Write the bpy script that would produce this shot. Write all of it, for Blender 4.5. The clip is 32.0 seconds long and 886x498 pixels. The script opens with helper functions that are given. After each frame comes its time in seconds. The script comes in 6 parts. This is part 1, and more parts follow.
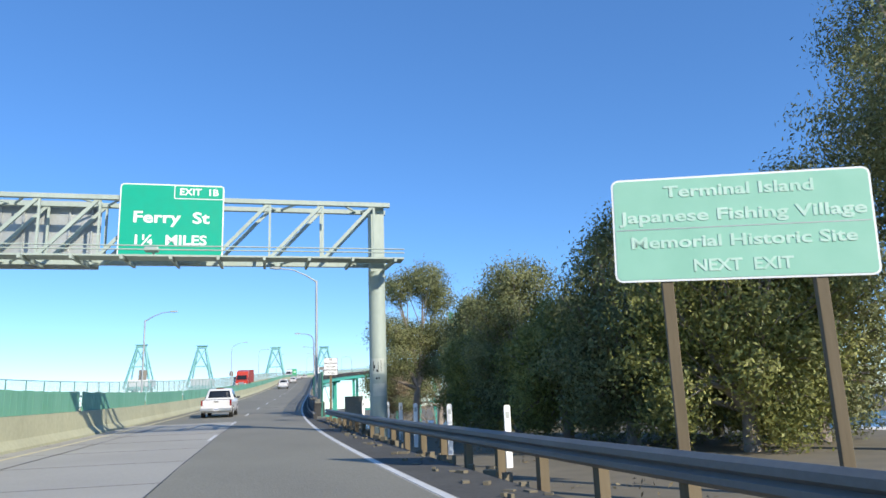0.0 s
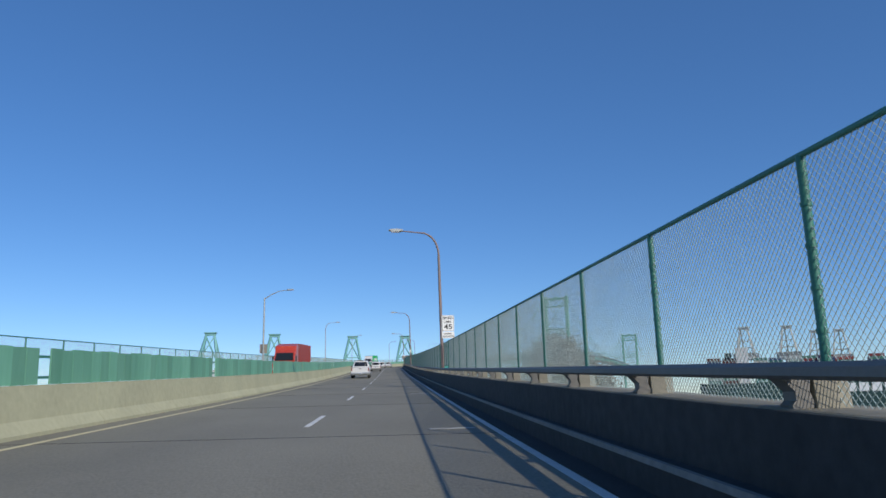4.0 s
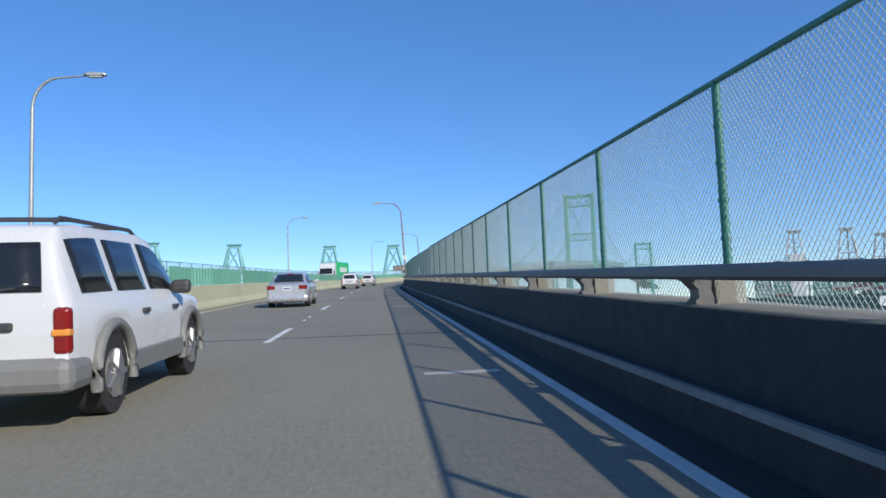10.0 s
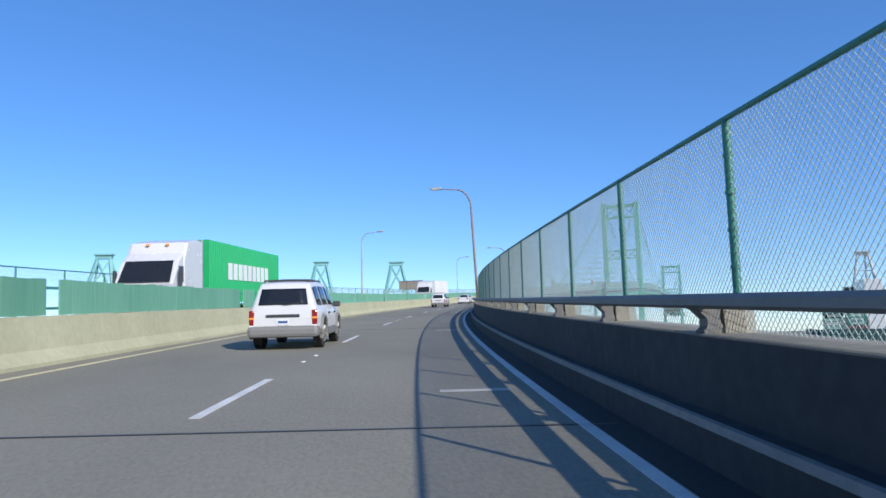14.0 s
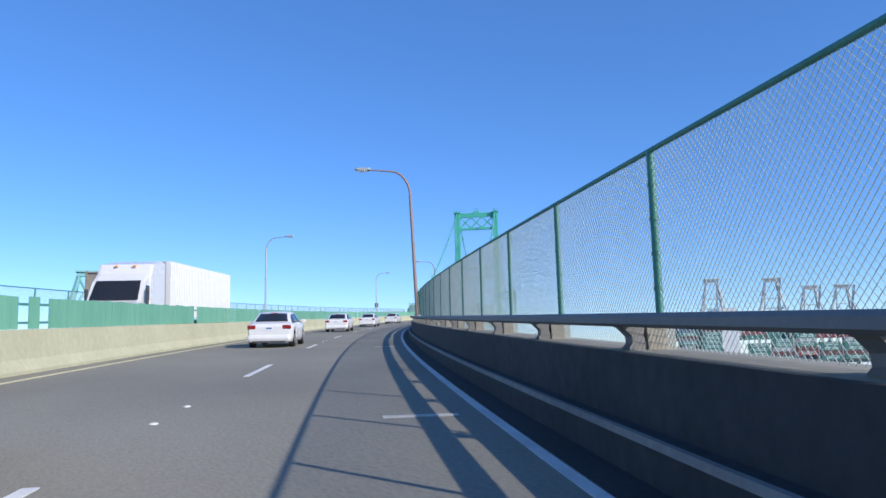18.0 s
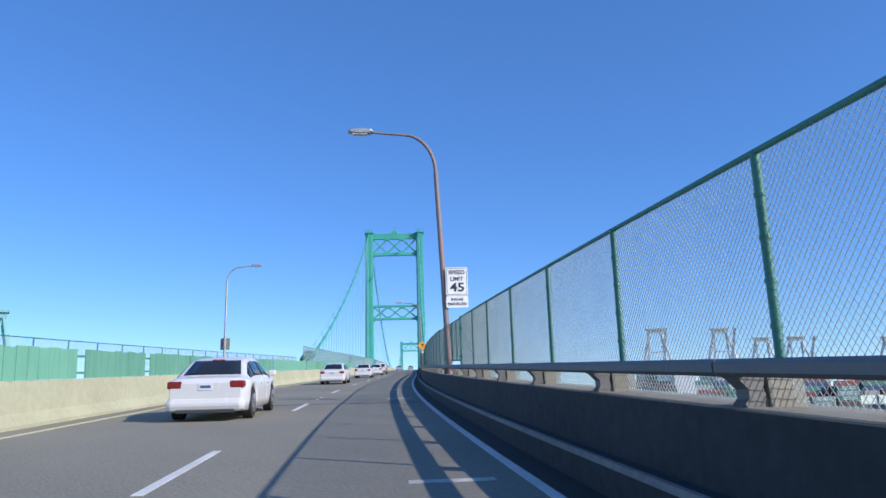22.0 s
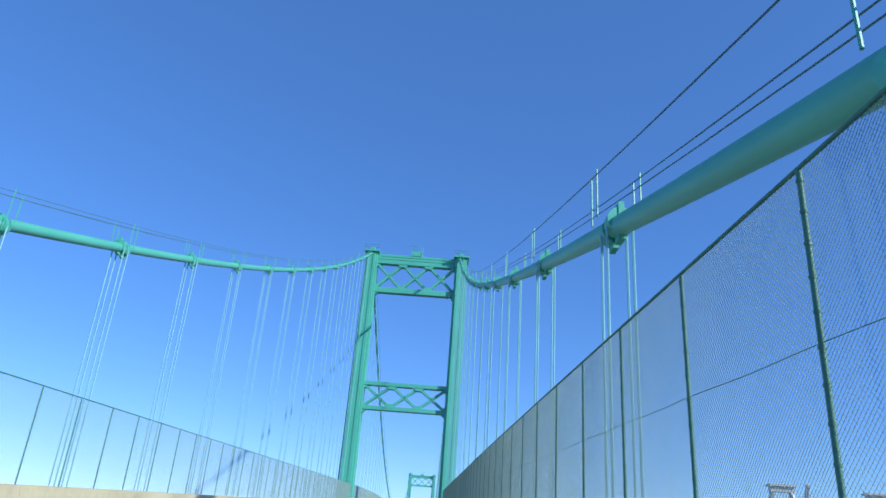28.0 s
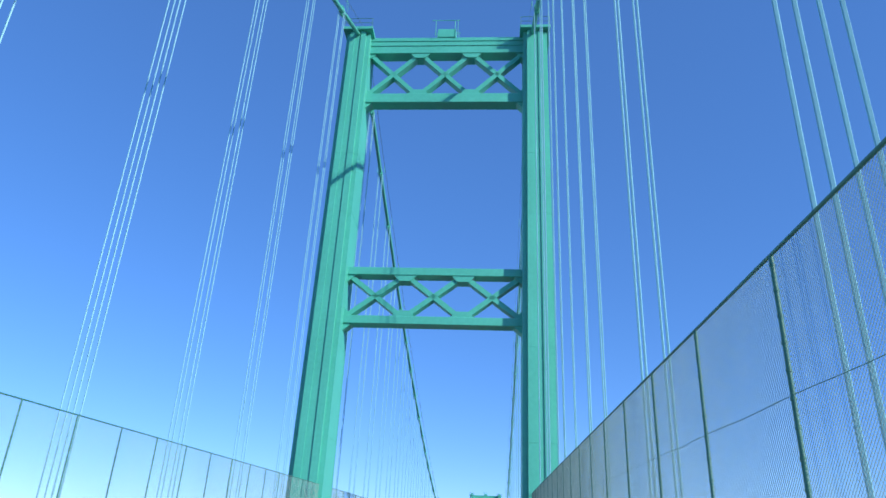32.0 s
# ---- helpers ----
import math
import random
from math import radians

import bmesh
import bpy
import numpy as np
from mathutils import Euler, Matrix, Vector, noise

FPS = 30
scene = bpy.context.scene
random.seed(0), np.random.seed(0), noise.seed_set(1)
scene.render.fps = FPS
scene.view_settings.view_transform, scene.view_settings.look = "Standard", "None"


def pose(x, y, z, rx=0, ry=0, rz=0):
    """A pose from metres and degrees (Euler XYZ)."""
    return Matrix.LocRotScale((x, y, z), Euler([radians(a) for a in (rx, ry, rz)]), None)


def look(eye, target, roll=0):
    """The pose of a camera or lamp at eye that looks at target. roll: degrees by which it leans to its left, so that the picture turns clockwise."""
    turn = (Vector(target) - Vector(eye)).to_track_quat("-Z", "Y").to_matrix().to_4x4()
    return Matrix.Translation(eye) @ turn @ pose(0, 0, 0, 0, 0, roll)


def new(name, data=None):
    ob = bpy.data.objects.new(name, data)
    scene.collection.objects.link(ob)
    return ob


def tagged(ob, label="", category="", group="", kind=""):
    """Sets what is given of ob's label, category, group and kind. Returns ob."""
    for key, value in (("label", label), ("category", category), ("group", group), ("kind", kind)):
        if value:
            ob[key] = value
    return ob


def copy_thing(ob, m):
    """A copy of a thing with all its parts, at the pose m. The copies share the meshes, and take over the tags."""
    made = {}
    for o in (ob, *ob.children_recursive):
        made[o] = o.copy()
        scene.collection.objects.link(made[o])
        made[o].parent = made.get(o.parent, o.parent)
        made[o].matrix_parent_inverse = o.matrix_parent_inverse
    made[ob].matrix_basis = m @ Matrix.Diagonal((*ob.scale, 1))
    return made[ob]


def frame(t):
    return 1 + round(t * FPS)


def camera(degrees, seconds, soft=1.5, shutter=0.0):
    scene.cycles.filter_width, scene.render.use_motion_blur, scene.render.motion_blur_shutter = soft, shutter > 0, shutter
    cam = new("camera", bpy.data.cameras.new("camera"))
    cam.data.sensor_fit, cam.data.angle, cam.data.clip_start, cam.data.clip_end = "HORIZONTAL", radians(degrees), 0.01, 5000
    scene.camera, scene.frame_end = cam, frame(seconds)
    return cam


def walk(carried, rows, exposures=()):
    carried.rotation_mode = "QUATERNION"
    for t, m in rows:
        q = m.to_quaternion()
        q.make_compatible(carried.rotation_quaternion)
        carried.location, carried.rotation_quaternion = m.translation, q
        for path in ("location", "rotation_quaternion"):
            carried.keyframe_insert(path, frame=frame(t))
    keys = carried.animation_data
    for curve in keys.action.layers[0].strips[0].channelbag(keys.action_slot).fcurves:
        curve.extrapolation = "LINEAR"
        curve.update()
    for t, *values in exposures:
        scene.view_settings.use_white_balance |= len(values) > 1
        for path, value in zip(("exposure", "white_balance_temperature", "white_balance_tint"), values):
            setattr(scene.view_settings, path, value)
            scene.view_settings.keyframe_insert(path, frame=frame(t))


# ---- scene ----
# ---- camera ----
cam = camera(63.5, 32.0, 1.6)
# seconds, x, y, z, heading, pitch, roll
ROWS = [
    (0.0, -0.393, 0.000, 1.172, -15.691, 12.016, -2.100),
    (0.5, 0.007, 9.341, 1.202, -12.313, 11.669, -1.500),
    (1.0, 0.369, 18.732, 1.273, -9.697, 11.498, -0.900),
    (1.5, 0.469, 28.184, 1.388, -9.595, 11.628, -0.900),
    (2.0, 0.682, 37.690, 1.545, -10.292, 11.743, -1.400),
    (2.5, 1.192, 47.240, 1.747, -10.291, 11.780, -1.500),
    (3.0, 1.855, 56.836, 1.993, -10.202, 11.839, -1.600),
    (3.5, 2.659, 66.476, 2.286, -10.003, 11.861, -1.550),
    (4.0, 3.570, 76.161, 2.624, -9.601, 11.773, -1.400),
    (4.5, 4.545, 85.906, 3.004, -9.027, 11.388, -1.150),
    (5.0, 5.537, 95.729, 3.404, -8.347, 10.670, -0.910),
    (5.5, 6.468, 105.637, 3.821, -7.635, 9.248, -0.731),
    (6.0, 7.397, 115.624, 4.256, -7.032, 7.737, -0.643),
    (6.5, 8.395, 125.683, 4.710, -6.480, 6.806, -0.588),
    (7.0, 9.385, 135.822, 5.183, -6.154, 6.446, -0.543),
    (7.5, 10.329, 146.044, 5.675, -6.101, 6.637, -0.433),
    (8.0, 11.267, 156.345, 6.187, -6.550, 6.828, -0.358),
    (8.5, 12.297, 166.704, 6.717, -8.093, 6.362, -0.706),
    (9.0, 13.368, 177.112, 7.267, -9.718, 5.644, -1.277),
    (9.5, 14.399, 187.578, 7.828, -9.474, 5.180, -1.825),
    (10.0, 15.414, 198.098, 8.385, -10.566, 4.940, -2.149),
    (10.5, 16.402, 208.674, 8.938, -18.598, 5.763, -2.087),
    (11.0, 17.380, 219.306, 9.487, -24.685, 6.949, -1.991),
    (11.5, 18.348, 229.991, 10.030, -24.713, 7.496, -1.947),
    (12.0, 19.362, 240.724, 10.569, -23.026, 7.681, -1.874),
    (12.5, 20.545, 251.456, 11.101, -16.604, 7.339, -1.677),
    (13.0, 21.759, 262.159, 11.624, -10.389, 6.901, -1.483),
    (13.5, 22.912, 272.845, 12.139, -9.402, 6.784, -1.439),
    (14.0, 24.193, 283.492, 12.647, -10.475, 6.800, -1.392),
    (14.5, 25.684, 294.088, 13.160, -11.940, 6.983, -1.216),
    (15.0, 27.397, 304.628, 13.681, -14.165, 7.370, -0.967),
    (15.5, 29.343, 315.104, 14.209, -16.684, 7.860, -0.692),
    (16.0, 31.510, 325.515, 14.745, -19.179, 8.349, -0.438),
    (16.5, 33.899, 335.898, 15.291, -21.359, 8.736, -0.251),
    (17.0, 36.516, 346.291, 15.848, -22.932, 8.919, -0.178),
    (17.5, 39.359, 356.690, 16.418, -23.879, 8.691, -0.742),
    (18.0, 42.421, 367.093, 17.001, -24.807, 8.463, -1.307),
    (18.5, 45.675, 377.504, 17.596, -26.216, 8.481, -1.200),
    (19.0, 49.162, 387.907, 18.201, -27.639, 8.667, -1.043),
    (19.5, 52.966, 398.265, 18.815, -28.485, 9.334, -0.948),
    (20.0, 57.005, 408.599, 19.437, -29.203, 10.091, -0.903),
    (20.5, 61.167, 418.864, 20.064, -30.091, 10.539, -1.370),
    (21.0, 65.489, 428.956, 20.691, -31.125, 11.001, -1.837),
    (21.5, 70.024, 438.845, 21.317, -32.328, 11.785, -1.715),
    (22.0, 74.665, 448.574, 21.942, -33.515, 12.543, -1.593),
    (22.5, 79.271, 458.218, 22.567, -34.644, 12.898, -1.848),
    (23.0, 84.402, 467.477, 23.190, -35.144, 13.087, -1.188),
    (23.5, 89.346, 476.725, 23.809, -35.980, 12.853, -1.445),
    (24.0, 94.618, 485.673, 24.421, -36.878, 13.494, -0.626),
    (24.5, 99.815, 494.574, 25.027, -37.796, 14.040, -0.260),
    (25.0, 105.401, 503.169, 25.627, -37.226, 16.260, 0.551),
    (25.5, 110.487, 512.003, 26.222, -34.366, 17.639, 1.607),
    (26.0, 115.706, 520.686, 26.812, -32.781, 18.779, 1.683),
    (26.5, 120.935, 529.293, 27.396, -31.774, 19.812, 1.279),
    (27.0, 126.139, 537.848, 27.976, -31.290, 20.826, 1.064),
    (27.5, 131.289, 546.365, 28.551, -31.133, 21.908, 1.711),
    (28.0, 136.475, 554.793, 29.120, -31.155, 23.133, 4.288),
    (28.5, 141.544, 563.272, 29.688, -30.416, 25.262, 0.885),
    (29.0, 146.565, 571.808, 30.256, -28.962, 25.240, 1.059),
    (29.5, 151.772, 580.261, 30.825, -28.304, 25.421, 1.703),
    (30.0, 156.837, 588.829, 31.394, -26.818, 25.691, 3.163),
    (30.5, 162.096, 597.308, 31.964, -25.709, 25.669, 2.642),
    (31.0, 167.270, 605.867, 32.535, -25.227, 24.967, 4.462),
    (31.5, 172.509, 614.416, 33.106, -25.285, 25.158, 3.845),
    (32.0, 177.760, 622.987, 33.677, -26.689, 24.700, 2.753),
]


def gaze(x, y, z, heading, pitch, roll):
    h, p = radians(heading), radians(pitch)
    way = Vector((-math.sin(h) * math.cos(p), math.cos(h) * math.cos(p), math.sin(p)))
    return look((x, y, z), Vector((x, y, z)) + 10 * way, roll)


STOPS = [(0, 0.24, 6750, 9), (1, -0.1, 6750, 10), (2, -0.42, 6700, 10), (5, -0.5, 6650, 10), (6, -0.28, 6650, 10), (9, -0.12, 6500, 10), (11, -0.05, 6500, 10), (12, 0.05, 6450, 11), (14, 0.03, 6400, 12),
         (17, 0.12, 6300, 14), (22, 0.08, 6250, 15), (25, 0.13, 6250, 15), (28, 0.12, 6200, 15), (30, 0.15, 6200, 15), (32, 0.2, 6200, 15)]
walk(cam, [(r[0], gaze(*r[1:])) for r in ROWS], STOPS)

# ---- light ----
SUN_EL, SUN_AZ = 28.0, 154.0
world = bpy.data.worlds.new("world")
scene.world = world
world.use_nodes = True
wn = world.node_tree
sky = wn.nodes.new("ShaderNodeTexSky")
sky.sky_type = "NISHITA"
sky.sun_disc = False
sky.sun_elevation, sky.sun_rotation = radians(SUN_EL), radians(SUN_AZ)
sky.air_density, sky.dust_density, sky.ozone_density = 0.8, 0.05, 2.4
back = wn.nodes["Background"]
back.inputs["Strength"].default_value = 0.18
deep = wn.nodes.new("ShaderNodeHueSaturation")
deep.inputs["Saturation"].default_value = 1.22
wn.links.new(sky.outputs["Color"], deep.inputs["Color"])
cool = wn.nodes.new("ShaderNodeMix")
cool.data_type, cool.blend_type = "RGBA", "MULTIPLY"
cool.inputs["Factor"].default_value = 1.0
cool.inputs["B"].default_value = (0.84, 0.96, 1.13, 1)
wn.links.new(deep.outputs["Color"], cool.inputs["A"])
haze = wn.nodes.new("ShaderNodeMix")
haze.data_type = "RGBA"
haze.inputs["Factor"].default_value = 0.32
haze.inputs["B"].default_value = (0.64, 1.48, 3.4, 1)
wn.links.new(cool.outputs["Result"], haze.inputs["A"])
wn.links.new(haze.outputs["Result"], back.inputs["Color"])
sun = new("sun", bpy.data.lights.new("sun", "SUN"))
sun.data.energy, sun.data.angle, sun.data.color = 5.0, radians(0.53), (1.0, 0.93, 0.82)
ea, aa = radians(SUN_EL), radians(SUN_AZ)
sun_way = Vector((math.sin(aa) * math.cos(ea), math.cos(aa) * math.cos(ea), math.sin(ea)))
sun.matrix_world = look(sun_way * 100, (0, 0, 0))

# ---- the road's line ----
# curvature to the right every 40 m, rise every 100 m, both from s = -20
BEND = [0.001026, 0.001208, 0.001349, -0.000102, -0.000181, 0.00017, -0.000239, 0.000799, 0.00206, 0.00193,
        0.001769, 0.001945, 0.001861, 0.001437, -0.000461, 0.000001, 0.000182, -0.000072, 0.000093, 0.0]
RISE = [-0.00849, 0.03886, 0.05362, 0.04713, 0.05483, 0.05915, 0.05751, 0.05666]
S_TOWER, SPAN = 722.2, 459.0
AXIS, HALF = -5.6, 9.45
S = np.arange(-150.0, 1500.0, 2.0)
bend = np.interp(S, -20 + 40.0 * np.arange(20), BEND, left=0.0, right=0.0)
mid = S_TOWER + SPAN / 2
rise = np.interp(S, list(-20 + 100.0 * np.arange(8)) + [S_TOWER, mid, mid + SPAN / 2, 1500], RISE + [0.0545, 0.0, -0.0545, -0.05])
turn = np.concatenate([[0], np.cumsum((bend[1:] + bend[:-1]) / 2 * 2.0)])
turn -= np.interp(0, S, turn)
half_turn = (turn[1:] + turn[:-1]) / 2
PX = np.concatenate([[0], np.cumsum(np.sin(half_turn) * 2.0)])
PY = np.concatenate([[0], np.cumsum(np.cos(half_turn) * 2.0)])
PZ = np.concatenate([[0], np.cumsum((rise[1:] + rise[:-1]) / 2 * 2.0)])
PX, PY, PZ = (a - np.interp(0, S, a) for a in (PX, PY, PZ))


def at(s, d=0.0, z=0.0):
    """The place s metres along the road, d to the right, z above it."""
    th = float(np.interp(s, S, turn))
    return Vector((float(np.interp(s, S, PX)) + d * math.cos(th), float(np.interp(s, S, PY)) - d * math.sin(th), float(np.interp(s, S, PZ)) + z))


def road_pose(s, d=0.0, z=0.0, rz=0.0, sloped=False):
    th = float(np.interp(s, S, turn))
    m = Matrix.Translation(at(s, d, z)) @ Matrix.Rotation(-th, 4, "Z")
    if sloped:
        m = m @ Matrix.Rotation(math.atan(float(np.interp(s, S, rise))), 4, "X")
    return m @ Matrix.Rotation(radians(rz), 4, "Z")


SEA = float(np.interp(S_TOWER, S, PZ)) + 51.5 - 111.0
LAND = SEA + 3.0
rng = random.Random(7)


# ---- materials ----
def mat(name, a, b=None, rough=0.7, metal=0.0, fine=8.0, coarse=0.35, bump=0.15, spread=0.0, aspect=(1, 1, 1), island=False):
    """A surface that wanders between two colours at two sizes, with fine relief."""
    m = bpy.data.materials.new(name)
    m.use_nodes = True
    nt = m.node_tree
    p = nt.nodes["Principled BSDF"]
    p.inputs["Metallic"].default_value = metal
    b = b or tuple(c * 0.8 for c in a)
    geo = nt.nodes.new("ShaderNodeNewGeometry")
    mp = nt.nodes.new("ShaderNodeMapping")
    mp.inputs["Scale"].default_value = aspect
    nt.links.new(geo.outputs["Position"], mp.inputs["Vector"])
    n1, n2 = nt.nodes.new("ShaderNodeTexNoise"), nt.nodes.new("ShaderNodeTexNoise")
    n1.inputs["Scale"].default_value, n1.inputs["Detail"].default_value = fine, 6
    n2.inputs["Scale"].default_value, n2.inputs["Detail"].default_value = coarse, 5
    for n in (n1, n2):
        nt.links.new(mp.outputs["Vector"], n.inputs["Vector"])
    add = nt.nodes.new("ShaderNodeMath")
    add.operation = "MULTIPLY_ADD"
    add.inputs[1].default_value = 0.45
    nt.links.new(n1.outputs["Fac"], add.inputs[0])
    sc = nt.nodes.new("ShaderNodeMath")
    sc.operation = "MULTIPLY"
    sc.inputs[1].default_value = 0.55
    nt.links.new(n2.outputs["Fac"], sc.inputs[0])
    nt.links.new(sc.outputs[0], add.inputs[2])
    ramp = nt.nodes.new("ShaderNodeMapRange")
    ramp.inputs["From Min"].default_value, ramp.inputs["From Max"].default_value = 0.33, 0.67
    nt.links.new(add.outputs[0], ramp.inputs["Value"])
    mix = nt.nodes.new("ShaderNodeMix")
    mix.data_type = "RGBA"
    mix.inputs["A"].default_value, mix.inputs["B"].default_value = (*a, 1), (*b, 1)
    nt.links.new(ramp.outputs["Result"], mix.inputs["Factor"])
    out = mix.outputs["Result"]
    if spread:
        hsv = nt.nodes.new("ShaderNodeHueSaturation")
        oi = nt.nodes.new("ShaderNodeNewGeometry" if island else "ShaderNodeObjectInfo")
        mr = nt.nodes.new("ShaderNodeMapRange")
        mr.inputs["To Min"].default_value, mr.inputs["To Max"].default_value = 1 - spread, 1 + spread
        nt.links.new(oi.outputs["Random Per Island" if island else "Random"], mr.inputs["Value"])
        nt.links.new(mr.outputs["Result"], hsv.inputs["Value"])
        nt.links.new(out, hsv.inputs["Color"])
        out = hsv.outputs["Color"]
    nt.links.new(out, p.inputs["Base Color"])
    rr = nt.nodes.new("ShaderNodeMapRange")
    rr.inputs["To Min"].default_value, rr.inputs["To Max"].default_value = max(rough - 0.1, 0.03), min(rough + 0.1, 1)
    nt.links.new(n1.outputs["Fac"], rr.inputs["Value"])
    nt.links.new(rr.outputs["Result"], p.inputs["Roughness"])
    if bump:
        bp = nt.nodes.new("ShaderNodeBump")
        bp.inputs["Strength"].default_value, bp.inputs["Distance"].default_value = bump, 0.02
        nt.links.new(n1.outputs["Fac"], bp.inputs["Height"])
        nt.links.new(bp.outputs["Normal"], p.inputs["Normal"])
    if island:
        tl, mx = nt.nodes.new("ShaderNodeBsdfTranslucent"), nt.nodes.new("ShaderNodeMixShader")
        mx.inputs["Fac"].default_value = 0.25
        nt.links.new(out, tl.inputs["Color"])
        nt.links.new(p.outputs["BSDF"], mx.inputs[1])
        nt.links.new(tl.outputs["BSDF"], mx.inputs[2])
        nt.links.new(mx.outputs["Shader"], nt.nodes["Material Output"].inputs["Surface"])
    return m


def medley(name, colours):
    """One of several paints for each loose piece of a mesh."""
    m = mat(name, colours[0], rough=0.5, bump=0)
    nt = m.node_tree
    ramp = nt.nodes.new("ShaderNodeValToRGB")
    ramp.color_ramp.interpolation = "CONSTANT"
    for i, c in enumerate(colours):
        e = ramp.color_ramp.elements[i] if i < 2 else ramp.color_ramp.elements.new(i / len(colours))
        e.position, e.color = i / len(colours), (*c, 1)
    geo = nt.nodes.new("ShaderNodeNewGeometry")
    nt.links.new(geo.outputs["Random Per Island"], ramp.inputs["Fac"])
    nt.links.new(ramp.outputs["Color"], nt.nodes["Principled BSDF"].inputs["Base Color"])
    return m


ASPHALT = mat("asphalt", (0.26, 0.245, 0.19), (0.175, 0.166, 0.132), 0.85, fine=26, coarse=0.3, bump=0.5, aspect=(1, 0.45, 1))
SHOULDER = mat("dusty_shoulder", (0.1, 0.095, 0.08), (0.055, 0.053, 0.047), 0.9, fine=14, coarse=0.9, bump=0.5)
PAVING = mat("concrete_paving", (0.42, 0.4, 0.34), (0.32, 0.3, 0.26), 0.85, fine=20, coarse=0.2, bump=0.3)
CONCRETE = mat("concrete", (0.47, 0.465, 0.305), (0.365, 0.358, 0.238), 0.85, fine=6, coarse=0.5, bump=0.3)
# shade on the road-side faces is put into this near-black concrete colour
SHADED_CONCRETE = mat("sooty_concrete", (0.05, 0.05, 0.05), (0.032, 0.032, 0.032), 0.85, fine=6, coarse=0.5, bump=0.3)
GUTTER_SHADE = mat("stained_gutter", (0.03, 0.03, 0.03), (0.02, 0.02, 0.02), 0.85, fine=20, coarse=0.5, bump=0.3)
CAP = mat("cap_concrete", (0.32, 0.3, 0.24), (0.22, 0.207, 0.165), 0.85, fine=8, coarse=0.7, bump=0.3)
KERB = mat("kerb_concrete", (0.3, 0.29, 0.26), (0.2, 0.195, 0.18), 0.85, fine=8, coarse=0.5, bump=0.3)
LINE = mat("road_paint", (0.75, 0.75, 0.72), (0.5, 0.5, 0.48), 0.6, fine=40, coarse=2, bump=0.1)
WORN_LINE = mat("worn_road_paint", (0.62, 0.61, 0.56), (0.36, 0.35, 0.32), 0.75, fine=30, coarse=3, bump=0.2)
PATCHING = mat("asphalt_patching", (0.16, 0.153, 0.128), (0.125, 0.12, 0.1), 0.85, fine=40, coarse=0.6, bump=0.4)
YELLOW_LINE = mat("yellow_road_paint", (0.7, 0.62, 0.36), (0.5, 0.45, 0.3), 0.6, fine=40, coarse=2, bump=0.1)
SEAM = mat("tar_seam", (0.02, 0.02, 0.02), (0.03, 0.03, 0.03), 0.5, fine=10)
GREEN = mat("bridge_green", (0.05, 0.36, 0.27), (0.07, 0.44, 0.34), 0.5, fine=3, coarse=0.15, bump=0.05)
BOARD = mat("green_board", (0.17, 0.4, 0.275), (0.115, 0.325, 0.215), 0.6, fine=4, coarse=0.6, bump=0.1, spread=0.16, aspect=(1, 1, 0.2))
FENCE = mat("green_fence_paint", (0.025, 0.16, 0.12), (0.05, 0.22, 0.17), 0.55, fine=30, coarse=2, bump=0.3)
PALE_WIRE = mat("pale_wire", (0.26, 0.42, 0.39), (0.33, 0.48, 0.44), 0.5, 0.1, fine=30, coarse=2, bump=0)
WIRE = mat("fence_wire", (0.4, 0.5, 0.48), (0.48, 0.58, 0.56), 0.5, 0.1, fine=30, coarse=2, bump=0)
RAIL = mat("rail_steel", (0.15, 0.147, 0.138), (0.2, 0.196, 0.185), 0.6, 0.1, fine=12, coarse=1, bump=0.2)
GALV = mat("galvanised_steel", (0.45, 0.47, 0.46), (0.34, 0.36, 0.35), 0.5, 0.5, fine=10, coarse=1, bump=0.1)
PATCH = mat("cover_paint", (0.5, 0.54, 0.48), (0.42, 0.46, 0.4), 0.6, fine=6, coarse=1, bump=0.05)
GANTRY = mat("gantry_paint", (0.4, 0.46, 0.4), (0.31, 0.37, 0.32), 0.6, 0.0, fine=8, coarse=0.7, bump=0.1, aspect=(1, 1, 0.35))
RUST = mat("rusty_pole", (0.3, 0.2, 0.17), (0.22, 0.2, 0.2), 0.7, 0.3, fine=12, coarse=0.8, bump=0.2)
CABLE = mat("green_cable", (0.06, 0.36, 0.28), (0.08, 0.42, 0.33), 0.5, fine=6, coarse=0.4, bump=0.1)
# bridge green darkened to hold the housing's shade
SHADED_HOUSING = mat("housing_paint", (0.014, 0.07, 0.058), (0.024, 0.1, 0.082), 0.55, fine=4, coarse=0.4, bump=0.1)
ROPE = mat("pale_rope", (0.2, 0.5, 0.58), (0.16, 0.43, 0.52), 0.6, 0.0, fine=10, coarse=0.5, bump=0)
DARKROPE = mat("dark_rope", (0.05, 0.12, 0.11), (0.07, 0.14, 0.13), 0.6, fine=10, bump=0)
SIGN_GREEN = mat("sign_green", (0.0, 0.36, 0.22), (0.0, 0.33, 0.2), 0.35, fine=3, coarse=0.6, bump=0.02)
FADED_GREEN = mat("faded_sign_green", (0.26, 0.52, 0.38), (0.3, 0.57, 0.43), 0.4, fine=3, coarse=0.8, bump=0.02)
SIGN_WHITE = mat("sign_white", (0.85, 0.85, 0.83), (0.78, 0.78, 0.76), 0.4, fine=6, coarse=1, bump=0.02)
FADED_WHITE = mat("faded_sign_white", (0.56, 0.72, 0.62), (0.38, 0.6, 0.48), 0.5, fine=9, coarse=1.5, bump=0.02)
SIGN_BLACK = mat("sign_black", (0.02, 0.02, 0.02), (0.03, 0.03, 0.03), 0.5, bump=0)
